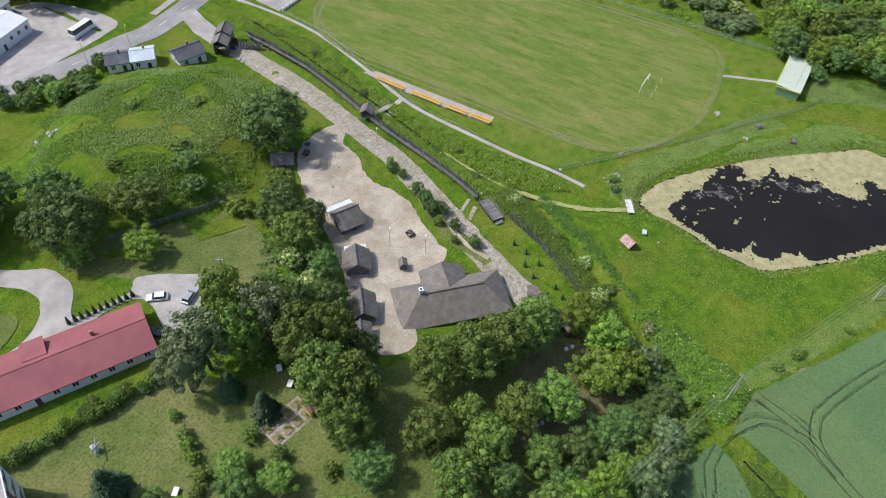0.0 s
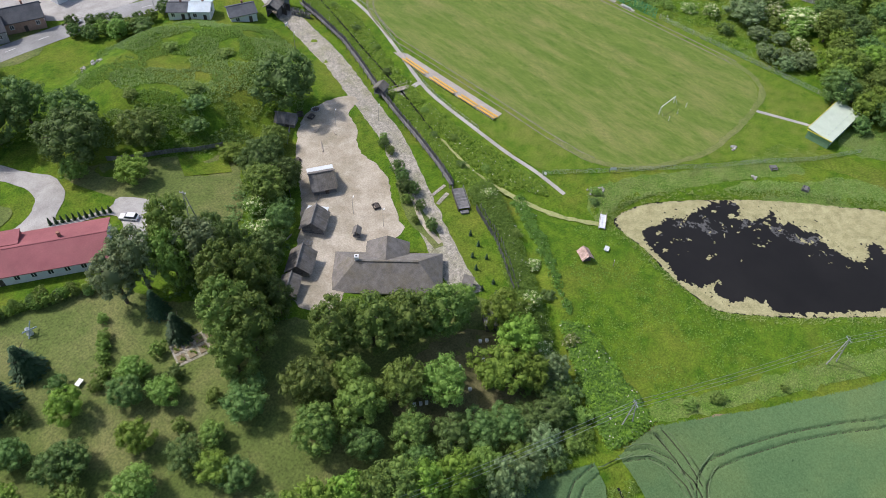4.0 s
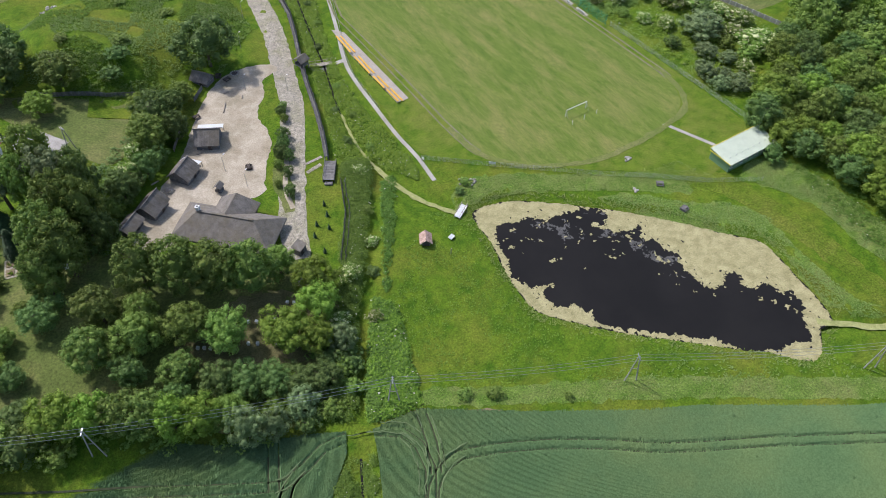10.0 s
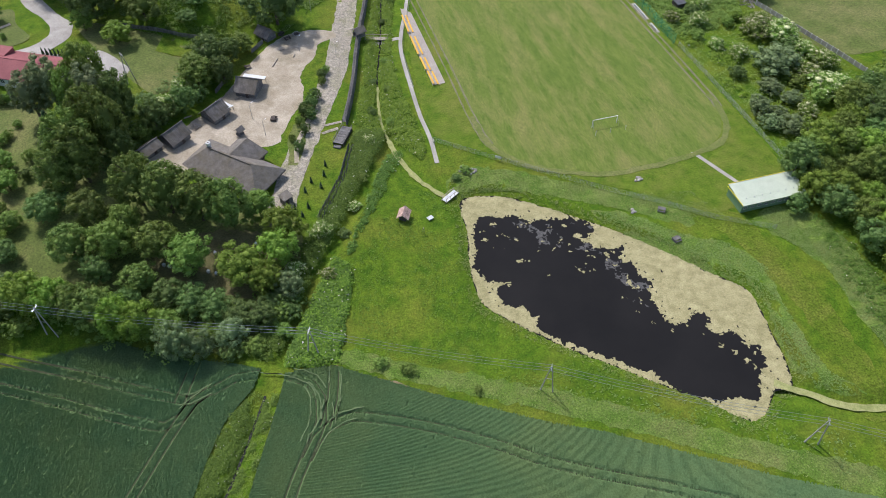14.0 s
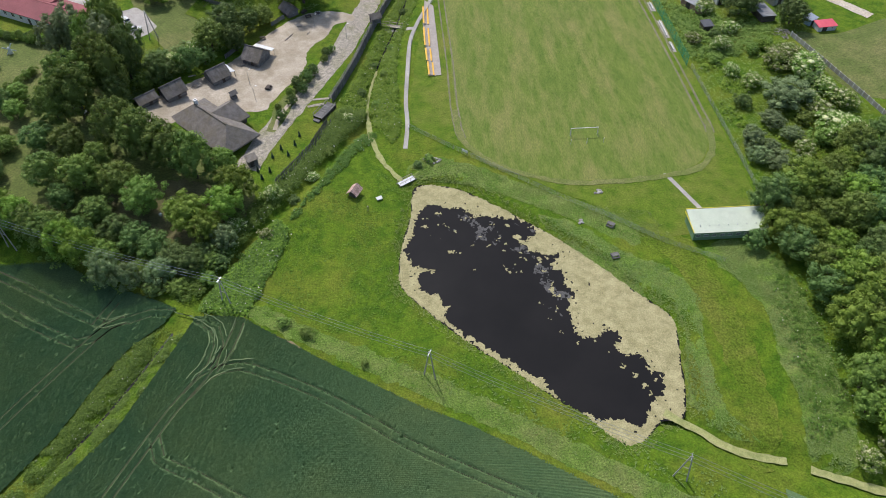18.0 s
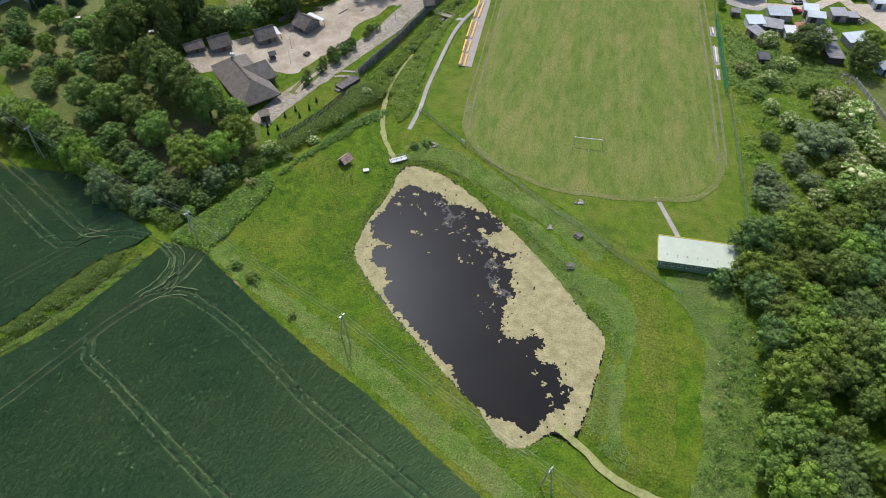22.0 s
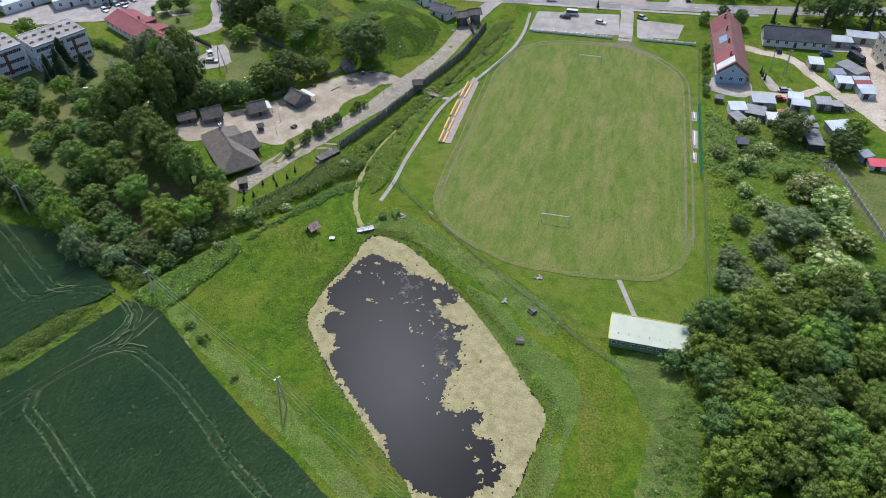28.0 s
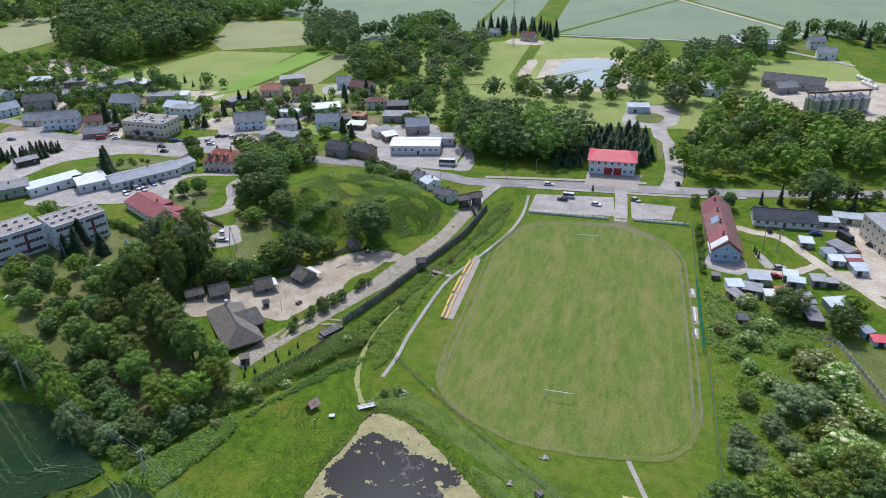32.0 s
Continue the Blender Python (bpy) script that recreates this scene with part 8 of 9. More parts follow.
def playground(x, y):
    """Faded plastic toys scattered on the flats' lawn."""
    r = random.Random(3)
    for i in range(9):
        t = thing("plastic_toy", x + r.uniform(-4, 4), y + r.uniform(-3, 3), None, r.uniform(0, 90), "faded plastic play block on the lawn", "toy", "toys on the lawn")
        part("block", boxed(-0.5, -0.3, 0, 0.5, 0.3, r.uniform(0.3, 0.8), bevel=0.08), ("tin_roof", "mint_roof", "white_paint")[i % 3], t)
        part("handle", rodded((-0.3, 0, 0.3), (-0.3, 0, 1.0), 0.05), ("orange_bench", "car_red", "yellow_trim")[i % 3], t)


playground(6, 38)


def red_house_dormers():
    """Box dormers with steel covers on the long red roof."""
    for k, u in enumerate((-6.0, 3.5)):
        t = thing("roof_dormer", 21 + u * math.cos(radians(-29)) + 3.2 * 0.485, 98.5 + u * math.sin(radians(-29)) + 3.2 * 0.875, ground(21, 98.5) + 3.9, -29, "red box dormer on the long roof", "dormer", "dormers on the long roof")
        part("cheek", boxed(-2.0, -2.0, -0.4, 2.0, 2.2, 0.9), "red_roof", t)
        part("cover", boxed(-2.15, -2.15, 0.9, 2.15, 2.35, 1.0), "red_roof", t)


red_house_dormers()

# ---- town across the road ----
HOUSES = [  # x, y, turn, length, width, height, rise, wall, roof, rows, bays
    (-153, 228, 30, 17, 10, 6.0, 3.0, "grey_wall", "dark_roof", 2, 4), (-134, 201, 11, 9, 8, 3.4, 3.0, "cream_wall", "grey_roof", 1, 2), (-163, 213, 60, 11, 9, 4.6, 3.0, "pale_blue_wall", "blue_grey_roof", 2, 3),
    (-188, 236, -22, 12, 9, 5.4, 2.4, "white_wall", "grey_roof", 2, 3), (-100, 237, 5, 15, 10, 5.2, 4.0, "white_wall", "grey_roof", 2, 3), (-84, 190, 26, 12, 8, 2.8, 2.6, "brick_wall", "grey_roof", 1, 3),
    (-99, 207, 30, 9, 7, 3.0, 2.6, "cream_wall", "brown_red_roof", 1, 2)]
HOUSES2 = [
    (-56, 231, 4, 14, 10, 6.0, 1.2, "pale_blue_wall", "grey_roof", 2, 4), (28, 294, -6, 14, 9, 4.8, 3.2, "white_wall", "brown_red_roof", 2, 3), (12, 304, 20, 9, 8, 4.4, 3.0, "pale_blue_wall", "grey_roof", 1, 2),
    (-4, 276, 35, 12, 9, 4.6, 3.6, "cream_wall", "brown_red_roof", 2, 3), (-27, 281, 10, 12, 9, 4.2, 3.0, "cream_wall", "orange_roof", 1, 3), (47, 267, 11, 11, 8, 4.6, 1.6, "white_wall", "brown_red_roof", 2, 3),
    (315, 468, 9, 11, 9, 5.2, 3.0, "white_wall", "grey_roof", 2, 3)]
HOUSES3 = [
    (316, 435, -5, 12, 9, 4.6, 3.4, "white_wall", "grey_roof", 1, 3), (106, 458, -15, 11, 9, 3.6, 3.4, "cream_wall", "brown_red_roof", 1, 3), (76, 472, -17, 8, 7, 3.2, 2.6, "white_wall", "grey_roof", 1, 2),
    (235, 333, -8, 14, 10, 4.4, 3.0, "white_wall", "tin_roof", 1, 4), (-205, 212, 40, 12, 9, 5.0, 3.2, "white_wall", "grey_roof", 2, 3), (-215, 245, 10, 13, 9, 5.0, 3.2, "grey_wall", "grey_roof", 2, 3), (-180, 205, 15, 11, 8, 4.0, 3.0, "white_wall", "brown_red_roof", 1, 3)]
for x, y, turn, ln, w, h, rise, wall, roof, rows, bays in HOUSES + HOUSES2 + HOUSES3:
    kinds = {"white_wall": "white", "grey_wall": "grey", "cream_wall": "cream", "pale_blue_wall": "pale blue", "brick_wall": "brown"}[wall]
    tone = {"dark_roof": "dark", "grey_roof": "grey", "blue_grey_roof": "blue-grey", "brown_red_roof": "brown-red", "orange_roof": "orange", "tin_roof": "pale tin"}[roof]
    house(x, y, turn, ln, w, h, rise, wall, roof, "%s plastered house under a %s pitched roof" % (kinds, tone), rows=rows, bays=bays, side_bays=2, hip=3.0 if rise < 2 else 0.0, group="houses of the small town")
SHEDS = [(-194, 275, 19, 16, 9, 3.6, "grey_wall", "tin_roof"), (-168, 276, 31, 13, 9, 3.6, "old_wood", "grey_roof"), (-89, 258, 16, 19, 8, 3.4, "grey_wall", "grey_roof"), (-79, 262, 16, 9, 7, 3.2, "white_wall", "pale_roof"), (-124, 284, -21, 18, 7, 3.2, "brick_wall", "pale_roof"),
         (-81, 200, 29, 5, 4, 2.3, "dark_wood", "dark_roof"), (49, 229, 2, 9, 6, 2.6, "dark_wood", "mint_roof"), (45, 244, -2, 7, 6, 2.8, "brick_wall", "orange_roof"), (61, 264, 15, 12, 8, 4.0, "dark_wood", "dark_roof"), (66, 247, 8, 15, 8, 3.6, "grey_wall", "grey_roof")]
SHEDS2 = [(66, 222, 52, 10, 6, 3.0, "cream_wall", "grey_roof"), (72, 216, 42, 7, 6, 3.0, "brick_wall", "pale_roof"), (-27, 310, 27, 16, 8, 3.2, "grey_wall", "grey_roof"), (-39, 258, 69, 12, 6, 3.0, "old_wood", "grey_roof"), (16, 204, -1, 20, 6, 3.0, "white_wall", "grey_roof"),
          (4, 242, -10, 12, 6, 3.0, "white_wall", "tin_roof"), (193.7, 290, 8, 12, 6, 3.4, "pale_blue_wall", "tin_roof"), (232, 268, 21, 7, 5, 2.6, "white_wall", "pale_roof"), (-80, 138, 56, 9.5, 4, 2.8, "dark_wood", "grey_roof"), (38, 236, 30, 8, 6, 2.8, "dark_wood", "dark_roof")]
for x, y, turn, ln, w, h, wall, roof in SHEDS + SHEDS2:
    small_shed(x, y, turn, ln, w, h, wall, roof, "low outbuilding with a shallow %s" % roof.replace("_", " "), 0.9, "outbuilding", "outbuildings of the small town", "outbuilding")
house(-146, 266, 60, 46, 9, 3.2, 1.4, "grey_wall", "grey_roof", "very long low grey barn", "long_barn", "barn", 1, 10, 1, 0.3, chimneys=0)
house(284, 358, -17, 34, 15, 4.2, 3.0, "grey_wall", "dark_roof", "large grey farm hall with a dark roof", "farm_hall", "barn", 1, 8, 2, 0.4, chimneys=0)
house(277, 345, 25, 13, 9, 4.0, 2.4, "grey_wall", "grey_roof", "grey farm store with a low roof", "farm_store", "barn", 1, 3, 1, 0.4, chimneys=0)
house(274, 463, -2, 34, 10, 3.8, 1.8, "white_wall", "pale_roof", "long white farm building with a pale roof", "farm_building", "barn", 1, 10, 1, 0.4, chimneys=0)
house(262, 474, 12, 16, 10, 4.2, 2.4, "white_wall", "pale_roof", "white farm hall with a pale roof", "farm_building", "barn", 1, 4, 1, 0.4, chimneys=0)
house(285, 141, -76, 26, 11, 9.0, 0, "cream_wall", "grey_roof", "cream three-storey block of flats", "block_of_flats", "flats", 3, 8, 2, 0.3, flat=True, chimneys=2)
house(100, 216, 10, 12, 8, 4.0, 1.4, "white_wall", "grey_roof", "white workshop behind the shop", "workshop", "workshop", 1, 3, 1, chimneys=0)


def silo(x, y):
    t = thing("grain_silo", x, y, None, 20, "round galvanised grain silo with a conical top", "silo", "row of grain silos")
    for k in range(5):
        part("ring", rodded((0, 0, 1.2 + 1.35 * k), (0, 0, 2.5 + 1.35 * k), 2.55 - 0.02 * (k % 2), seg=20), "steel", t)
    bm = bmesh.new()
    bmesh.ops.create_cone(bm, cap_ends=True, segments=20, radius1=2.65, radius2=0.4, depth=1.5, matrix=Matrix.Translation((0, 0, 8.7)))
    part("cone_roof", bm, "grey_roof", t)
    for i in range(6):
        a = i * math.tau / 6
        part("leg", boxed(math.cos(a) * 2.3 - 0.12, math.sin(a) * 2.3 - 0.12, -0.2, math.cos(a) * 2.3 + 0.12, math.sin(a) * 2.3 + 0.12, 1.2), "steel", t)


for i in range(6):
    silo(286 + 5.3 * i, 301.5 + 2.0 * i)
    silo(284.2 + 5.3 * i, 307.0 + 2.0 * i)
gan = thing("conveyor", 299, 309, None, 20.5, "rust-brown grain conveyor gantry above the silos", "conveyor")
part("boom", boxed(-19, -0.6, 11.0, 18, 0.6, 11.9), "brown_red_roof", gan)
for xx in (-18, -6, 6, 17):
    part("leg", boxed(xx - 0.15, -0.5, -0.3, xx + 0.15, 0.5, 11.0), "steel", gan)
part("elevator", rodded((-16.5, -3, 0), (-14, 0, 13.5), 0.45), "steel", gan)

# radio mast far behind
mast = thing("radio_mast", 97.7, 435, None, 10, "slender red-grey lattice radio mast", "mast")
for sx, sy in ((-0.8, -0.5), (0.8, -0.5), (0, 0.9)):
    part("leg", rodded((sx, sy, 0), (sx * 0.35, sy * 0.35, 55), 0.09, seg=4), "steel", mast)
for k in range(18):
    f = 1 - 0.65 * k / 18
    part("brace", rodded((-0.8 * f, -0.5 * f, k * 3.0), (0.8 * f, -0.5 * f, k * 3.0 + 1.5), 0.05, seg=4), "steel", mast)

# bales and tents by the farm
for i in range(8):
    t = thing("wrapped_bales", 326 + (i % 4) * 1.4, 384 - i * 3.4, None, -70, "row of white wrapped bales", "bales", "wrapped bales")
    part("wrap", rodded((-1.4, 0, 1.1), (1.4, 0, 1.1), 1.1, seg=10), "white_paint", t)
    part("band", rodded((-0.1, 0, 1.1), (0.1, 0, 1.1), 1.12, seg=10), "pale_roof", t)

# ---- lots, side roads, far fields and water ----
patch("shop_lot", [(64, 206), (72, 219), (112, 214), (121, 184), (99, 181), (75, 187)], "concrete", 0.1, 0.3, 5.0, label="pale gravel lot round the white shop", category="lot")
strip("side_road", [(209, 179), (211, 190), (212, 205), (211, 228), (206, 252), (205, 272)], 8.0, "concrete", 0.13, 0.1, "pale concrete side road", "road", 3.0)
patch("turning_circle", [(186, 270), (190, 294), (208, 303), (216, 292), (214, 270), (204, 262), (192, 262)], "concrete", 0.12, 0.3, 5.0, label="pale concrete turning circle", category="road")
patch("grass_island", [(194, 272), (194, 284), (204, 287), (208, 280), (204, 270)], "lawn", 0.2, 0.2, 5.0, label="round grass island in the turning circle", category="lawn")
patch("grass_island", [(205, 214), (207, 214), (207, 240), (203.5, 246)], "lawn", 0.2, 0.1, 5.0, False, "narrow grass island beside the road", "lawn")
patch("station_forecourt", [(174, 178), (196, 178), (198, 194), (174, 193)], "paving", 0.14, 0.1, 5.0, False, "reddish paved forecourt of the fire station", "forecourt")
patch("town_square", [(-140, 182), (-120, 190), (-75, 182), (-20, 178), (-22, 170), (-50, 168), (-66, 150), (-72, 120), (-84, 118), (-92, 140), (-120, 160)], "concrete", 0.09, 0.5, 5.0, label="broad pale paved square", category="square")
patch("forecourt", [(-34, 186), (-20, 186), (0, 186), (6, 200), (-8, 208), (-30, 196)], "concrete", 0.1, 0.5, 5.0, label="pale gravel forecourt", category="forecourt")
patch("island_lawn", [(-50, 138), (-46, 150), (-34, 164), (-18, 168), (-16, 160), (-26, 148), (-40, 136)], "lawn", 0.2, 0.3, 4.0, label="lawn island with bushes before the shops", category="lawn")
strip("pavement", [(150, 170), (180, 171.5), (215, 173.5), (240, 177)], 1.8, "concrete", 0.16, 0.05, "pale concrete pavement along the road", "pavement", 3.0)
strip("pavement", [(130, 178), (166, 182), (200, 185)], 2.4, "paving", 0.16, 0.05, "reddish pavement along the road", "pavement", 3.0)
strip("access_road", [(189.5, 176), (190.5, 160), (190.8, 148), (190.6, 145.5)], 5.0, "concrete", 0.15, 0.1, "pale drive between the car parks", "road", 3.0)
strip("gate_road", [(137, 171), (133, 160), (131, 150)], 6.0, "concrete", 0.14, 0.2, "pale approach to the village gate", "road", 3.0)
for k in range(60):
    c = smoothed(ROAD[4:12], 5.0)
    if k < len(c) - 1 and k % 2 == 0:
        a, b = c[k], c[k] + (c[k + 1] - c[k]) * 0.6
        strip("lane_marking", [tuple(a), tuple(b)], 0.16, "line_paint", 0.17, 0.0, "worn white dashed lane marking", "marking")
patch("bare_lake", [(143, 338), (141, 394), (174, 402), (179, 344)], "lake", 0.5, 0.4, 8.0, label="pale turquoise quarry lake", category="lake")
patch("lake_sand", [(118, 326), (116, 392), (132, 402), (180, 410), (188, 340), (160, 322), (140, 318)], "sand", 0.12, 2.0, 8.0, label="bare sand round the quarry lake", category="sand")
# pale pasture over the darker meadow: distance haze put into the colour
patch("far_field", [(60, 256), (110, 252), (160, 258), (226, 264), (262, 312), (330, 330), (330, 430), (206, 418), (113, 328), (63, 320)], "pasture", 0.07, 0.5, 12.0, False, "open green pasture behind the woods", "field")
patch("far_field", [(-126, 292), (-60, 296), (-40, 298), (20, 318), (60, 322), (56, 256), (20, 256), (-60, 262), (-120, 262)], "pasture", 0.045, 0.5, 12.0, False, "rough garden pasture behind the houses", "field")
patch("far_field", [(-148, 412), (-180, 500), (-95, 505), (-62, 415), (-123, 386)], "hazy_wheat", 0.2, 0.5, 20.0, False, "far yellowish grain field", "field")
patch("far_field", [(-160, 290), (-126, 384), (-60, 387), (-62, 300), (-80, 280)], "pasture", 0.2, 0.5, 20.0, False, "far pasture strips", "field")
patch("far_field", [(-64, 268), (-50, 290), (-32, 389), (-56, 391), (-64, 320)], "bright_crop", 0.25, 0.5, 20.0, False, "bright green far field", "field")
patch("far_field", [(-40, 300), (-9, 307), (-7, 386), (-30, 391)], "hazy_wheat", 0.2, 0.5, 20.0, False, "far yellowish meadow", "field")
patch("far_field", [(-2, 386), (67, 440), (123, 478), (175, 470), (200, 420), (113, 329), (63, 321)], "pasture", 0.1, 0.5, 20.0, False, "green far pasture", "field")
patch("far_field", [(-60, 415), (-95, 510), (-300, 600), (-420, 1200), (500, 1400), (420, 760), (223, 661), (122, 492), (60, 490), (0, 440)], "hazy_crop", 0.2, 0.5, 60.0, False, "wide grey-green far grain field, haze in its colour", "field")
patch("far_field", [(125, 488), (223, 655), (307, 525), (330, 500), (240, 480), (180, 482)], "hazy_crop", 0.2, 0.5, 30.0, False, "wide grey-green far grain field, haze in its colour", "field")
patch("far_field", [(235, 655), (420, 750), (800, 800), (800, 420), (400, 470), (320, 520)], "hazy_crop", 0.2, 0.5, 60.0, False, "wide grey-green far grain field, haze in its colour", "field")
patch("far_field", [(-363, 400), (-400, 470), (-357, 515), (-282, 420), (-292, 350)], "hazy_wheat", 0.2, 0.5, 20.0, False, "pale stubble field", "field")
patch("far_field", [(-170, 322), (-235, 340), (-250, 310), (-200, 300)], "sand", 0.15, 1.0, 15.0, label="bare sandy ground by the wood", category="sand")
strip("far_road", [(118, 482), (160, 480), (230, 476), (290, 452), (330, 415)], 4.0, "concrete", 0.3, 0.1, "pale far country road", "road", 8.0)
strip("far_road", [(223, 661), (307, 525), (318, 505)], 4.5, "sand", 0.4, 0.1, "pale far field track", "road", 8.0)
patch("farm_yard", [(262, 326), (268, 350), (304, 372), (340, 372), (338, 330), (318, 296), (300, 296)], "sand", 0.12, 1.0, 8.0, label="pale farm yard beside the silos", category="yard")
patch("farm_yard", [(90, 446), (94, 462), (118, 456), (114, 440)], "sand", 0.2, 1.0, 8.0, label="pale yard of a far farm", category="yard")

# ---- yards and garden plots round the houses ----
YARD_KINDS = (("lawn", "mown garden lawn round a house", "lawn"), ("sand", "pale trodden yard round a house", "yard"), ("pasture", "rough yellowish garden grass", "garden"), ("concrete", "pale paved yard beside a house", "yard"), ("soil", "dug brown garden plot", "garden"))
r = random.Random(19)
for k, q in enumerate(HOUSES + HOUSES2 + SHEDS + SHEDS2 + [(-9, 220, 24, 16, 10), (14, 217, 21, 11, 10), (22, 249, 29, 17, 10), (33, 228, 19, 12, 9), (55, 190, -14, 11, 8), (82, 232, 20, 12, 10), (-30, 225, 10, 14, 10), (-46, 243, 0, 14, 10), (6, 236, 10, 12, 10), (30, 262, 20, 14, 10), (-14, 262, 0, 14, 12), (-70, 275, 10, 14, 10)]):
    mat, label, cat = YARD_KINDS[(k * 3 + 1) % 5]
    c, s2 = math.cos(radians(q[2])), math.sin(radians(q[2]))
    l2, w2 = q[3] / 2 + r.uniform(3, 6), q[4] / 2 + r.uniform(3, 6)
    ox, oy = r.uniform(-3, 3), r.uniform(-5, 1)
    patch("garden_plot", [(q[0] + ox + a * l2 * c - b * w2 * s2, q[1] + oy + a * l2 * s2 + b * w2 * c) for a, b in ((-1, -1), (1, -1), (1, 1), (-1, 1))], mat, 0.05 + 0.004 * k % 0.03, 0.6, 3.0, label=label, category=cat)

# ---- far trees ----
GT = "woods and trees round the town"
grove([(-234, 341), (-334, 470), (-331, 540), (-220, 535), (-148, 412), (-155, 362), (-168, 330)], ["oak", "oak", "lime"], 13, 18, 26, 41, 1.0, GT)
grove([(-201, 250), (-277, 325), (-257, 337), (-218, 332), (-150, 300), (-165, 284)], ["lime", "shrub", "maple"], 8, 5, 9, 42, 1.0, GT)
grove([(-384, 437), (-471, 528), (-432, 600), (-380, 555), (-348, 468)], ["lime", "oak"], 16, 12, 18, 43, 1.0, GT)
grove([(-191, 489), (-240, 575), (-120, 560), (-144, 510)], ["oak", "lime"], 12, 12, 18, 44, 1.0, GT)
grove([(-53, 397), (-92, 485), (-60, 500), (-21, 421), (-24, 385)], ["willow", "oak", "willow"], 13, 14, 20, 45, 0.8, GT)
grove([(-30, 436), (-28, 450), (-12, 460), (-14, 440)], ["oak"], 9, 12, 14, 46, 0.8, GT)
grove([(13, 416), (-10, 480), (15, 500), (45, 470), (45, 440)], ["oak", "lime"], 12, 12, 17, 47, 1.0, GT)
grove([(15, 313), (-10, 380), (30, 398), (54, 330)], ["oak", "lime"], 10, 10, 15, 48, 1.0, GT)
grove([(63, 323), (47, 377), (54, 445), (70, 450), (87, 386), (80, 328)], ["oak", "lime", "willow"], 10, 9, 14, 49, 1.0, GT)
grove([(60, 480), (64, 496), (84, 508), (124, 490), (126, 470), (118, 464), (110, 478)], ["spruce"], 7, 10, 15, 50, 1.0, GT)
grove([(179, 322), (178, 396), (199, 420), (214, 385), (213, 312), (196, 304)], ["lime", "maple", "willow"], 15, 12, 17, 51, 1.0, GT)
grove([(213, 300), (216, 340), (231, 440), (276, 465), (264, 365), (246, 330), (226, 305)], ["oak", "lime", "maple", "willow"], 15.5, 12, 18, 52, 1.0, GT)
grove([(107, 293), (123, 325), (152, 316), (181, 322), (182, 300), (152, 296)], ["lime", "oak", "willow"], 11, 9, 14, 53, 1.0, GT)
grove([(159, 196), (160, 240), (198, 254), (202, 210), (197, 206), (194, 216), (172, 222), (170, 200)], ["spruce"], 4.2, 6, 8.5, 54, 1.7, GT)
grove([(281, 415), (300, 480), (322, 500), (362, 460), (372, 510), (350, 520), (320, 512), (296, 490)], ["spruce", "oak", "lime"], 10, 10, 14, 55, 1.0, GT)
grove([(226, 255), (243, 305), (257, 297), (274, 262), (320, 270), (330, 240)], ["lime", "maple"], 12.0, 11, 15, 56, 1.1, GT)
grove([(20, 162), (6, 182), (36, 188), (49, 176), (40, 158)], ["lime", "oak", "lime"], 6.5, 8, 11, 57, 1.1, GT, (30, 165), 9)
grove([(61, 270), (46, 312), (84, 318), (106, 262), (96, 240)], ["lime", "shrub", "oak"], 8.5, 6, 11, 58, 1.0, GT)
grove([(-130, 205), (-120, 222), (-60, 250), (-20, 260), (40, 310), (70, 300), (40, 232), (-20, 230), (-70, 216)], ["lime", "oak", "spruce", "shrub", "dark_shrub"], 8.5, 4, 9, 59, 0.9, GT, (0, 220), 14)
grove([(-220, 212), (-210, 260), (-120, 300), (-60, 290), (-120, 240), (-150, 215)], ["lime", "oak", "spruce", "shrub", "dark_shrub"], 8.5, 4, 10, 60, 0.9, GT)
grove([(76, 180), (98, 169.5), (104, 170), (100, 166), (86, 166.5), (72, 174)], ["shrub", "dark_shrub"], 3.6, 3, 5, 61, 1.0, "bushes between mound and road", (90, 168), 16)
grove([(-100, 136), (-98, 148), (-82, 152), (-80, 142)], ["thuja"], 2.6, 5, 7, 62, 1.6, "thuja clump on the square", (-90, 150), 12)
grove([(-98, 156), (-96, 164), (-84, 166), (-84, 158)], ["thuja"], 2.4, 5, 7, 63, 1.6, "thuja clump on the square", (-90, 150), 12)
grove([(240, 176), (300, 190), (300, 176), (262, 168), (246, 170)], ["oak", "lime", "thuja"], 7, 5, 10, 64, 1.0, GT)
grove([(-46, 142), (-40, 152), (-30, 160), (-26, 154)], ["shrub"], 4, 2, 3, 65, 1.0, "bushes on the lawn island", (-30, 150), 6)
for kind, x, y, h, w in (("spruce", -36, 138, 13, 1.2), ("oak", -17, 176, 9, 1.0), ("spruce", -96, 214, 12, 1.1), ("oak", 38, 137, 15, 1.15), ("oak", 47, 140, 13, 1.0), ("oak", 54, 126, 13, 1.0), ("lime", 46, 112, 7, 1.0), ("oak", 34, 142, 12, 1.1),
                         ("spruce", 18, 222, 10, 1.0), ("spruce", 32, 290, 11, 1.0), ("oak", 232, 166, 7, 0.9), ("oak", 267, 178, 14, 1.2), ("shrub", 219, 166, 5, 0.9), ("thuja", 178, 172, 3.5, 1.2), ("oak", 226, 170, 6, 0.8)):
    tree(kind, x, y, h, w, "single trees in the town")
for x, y in ((-110, 170), (-60, 166), (-33, 167), (100, 172.5), (152, 184), (216, 186), (248, 190), (230, 176), (112, 168), (140, 176)):
    lamp_post(x, y, 7.5)
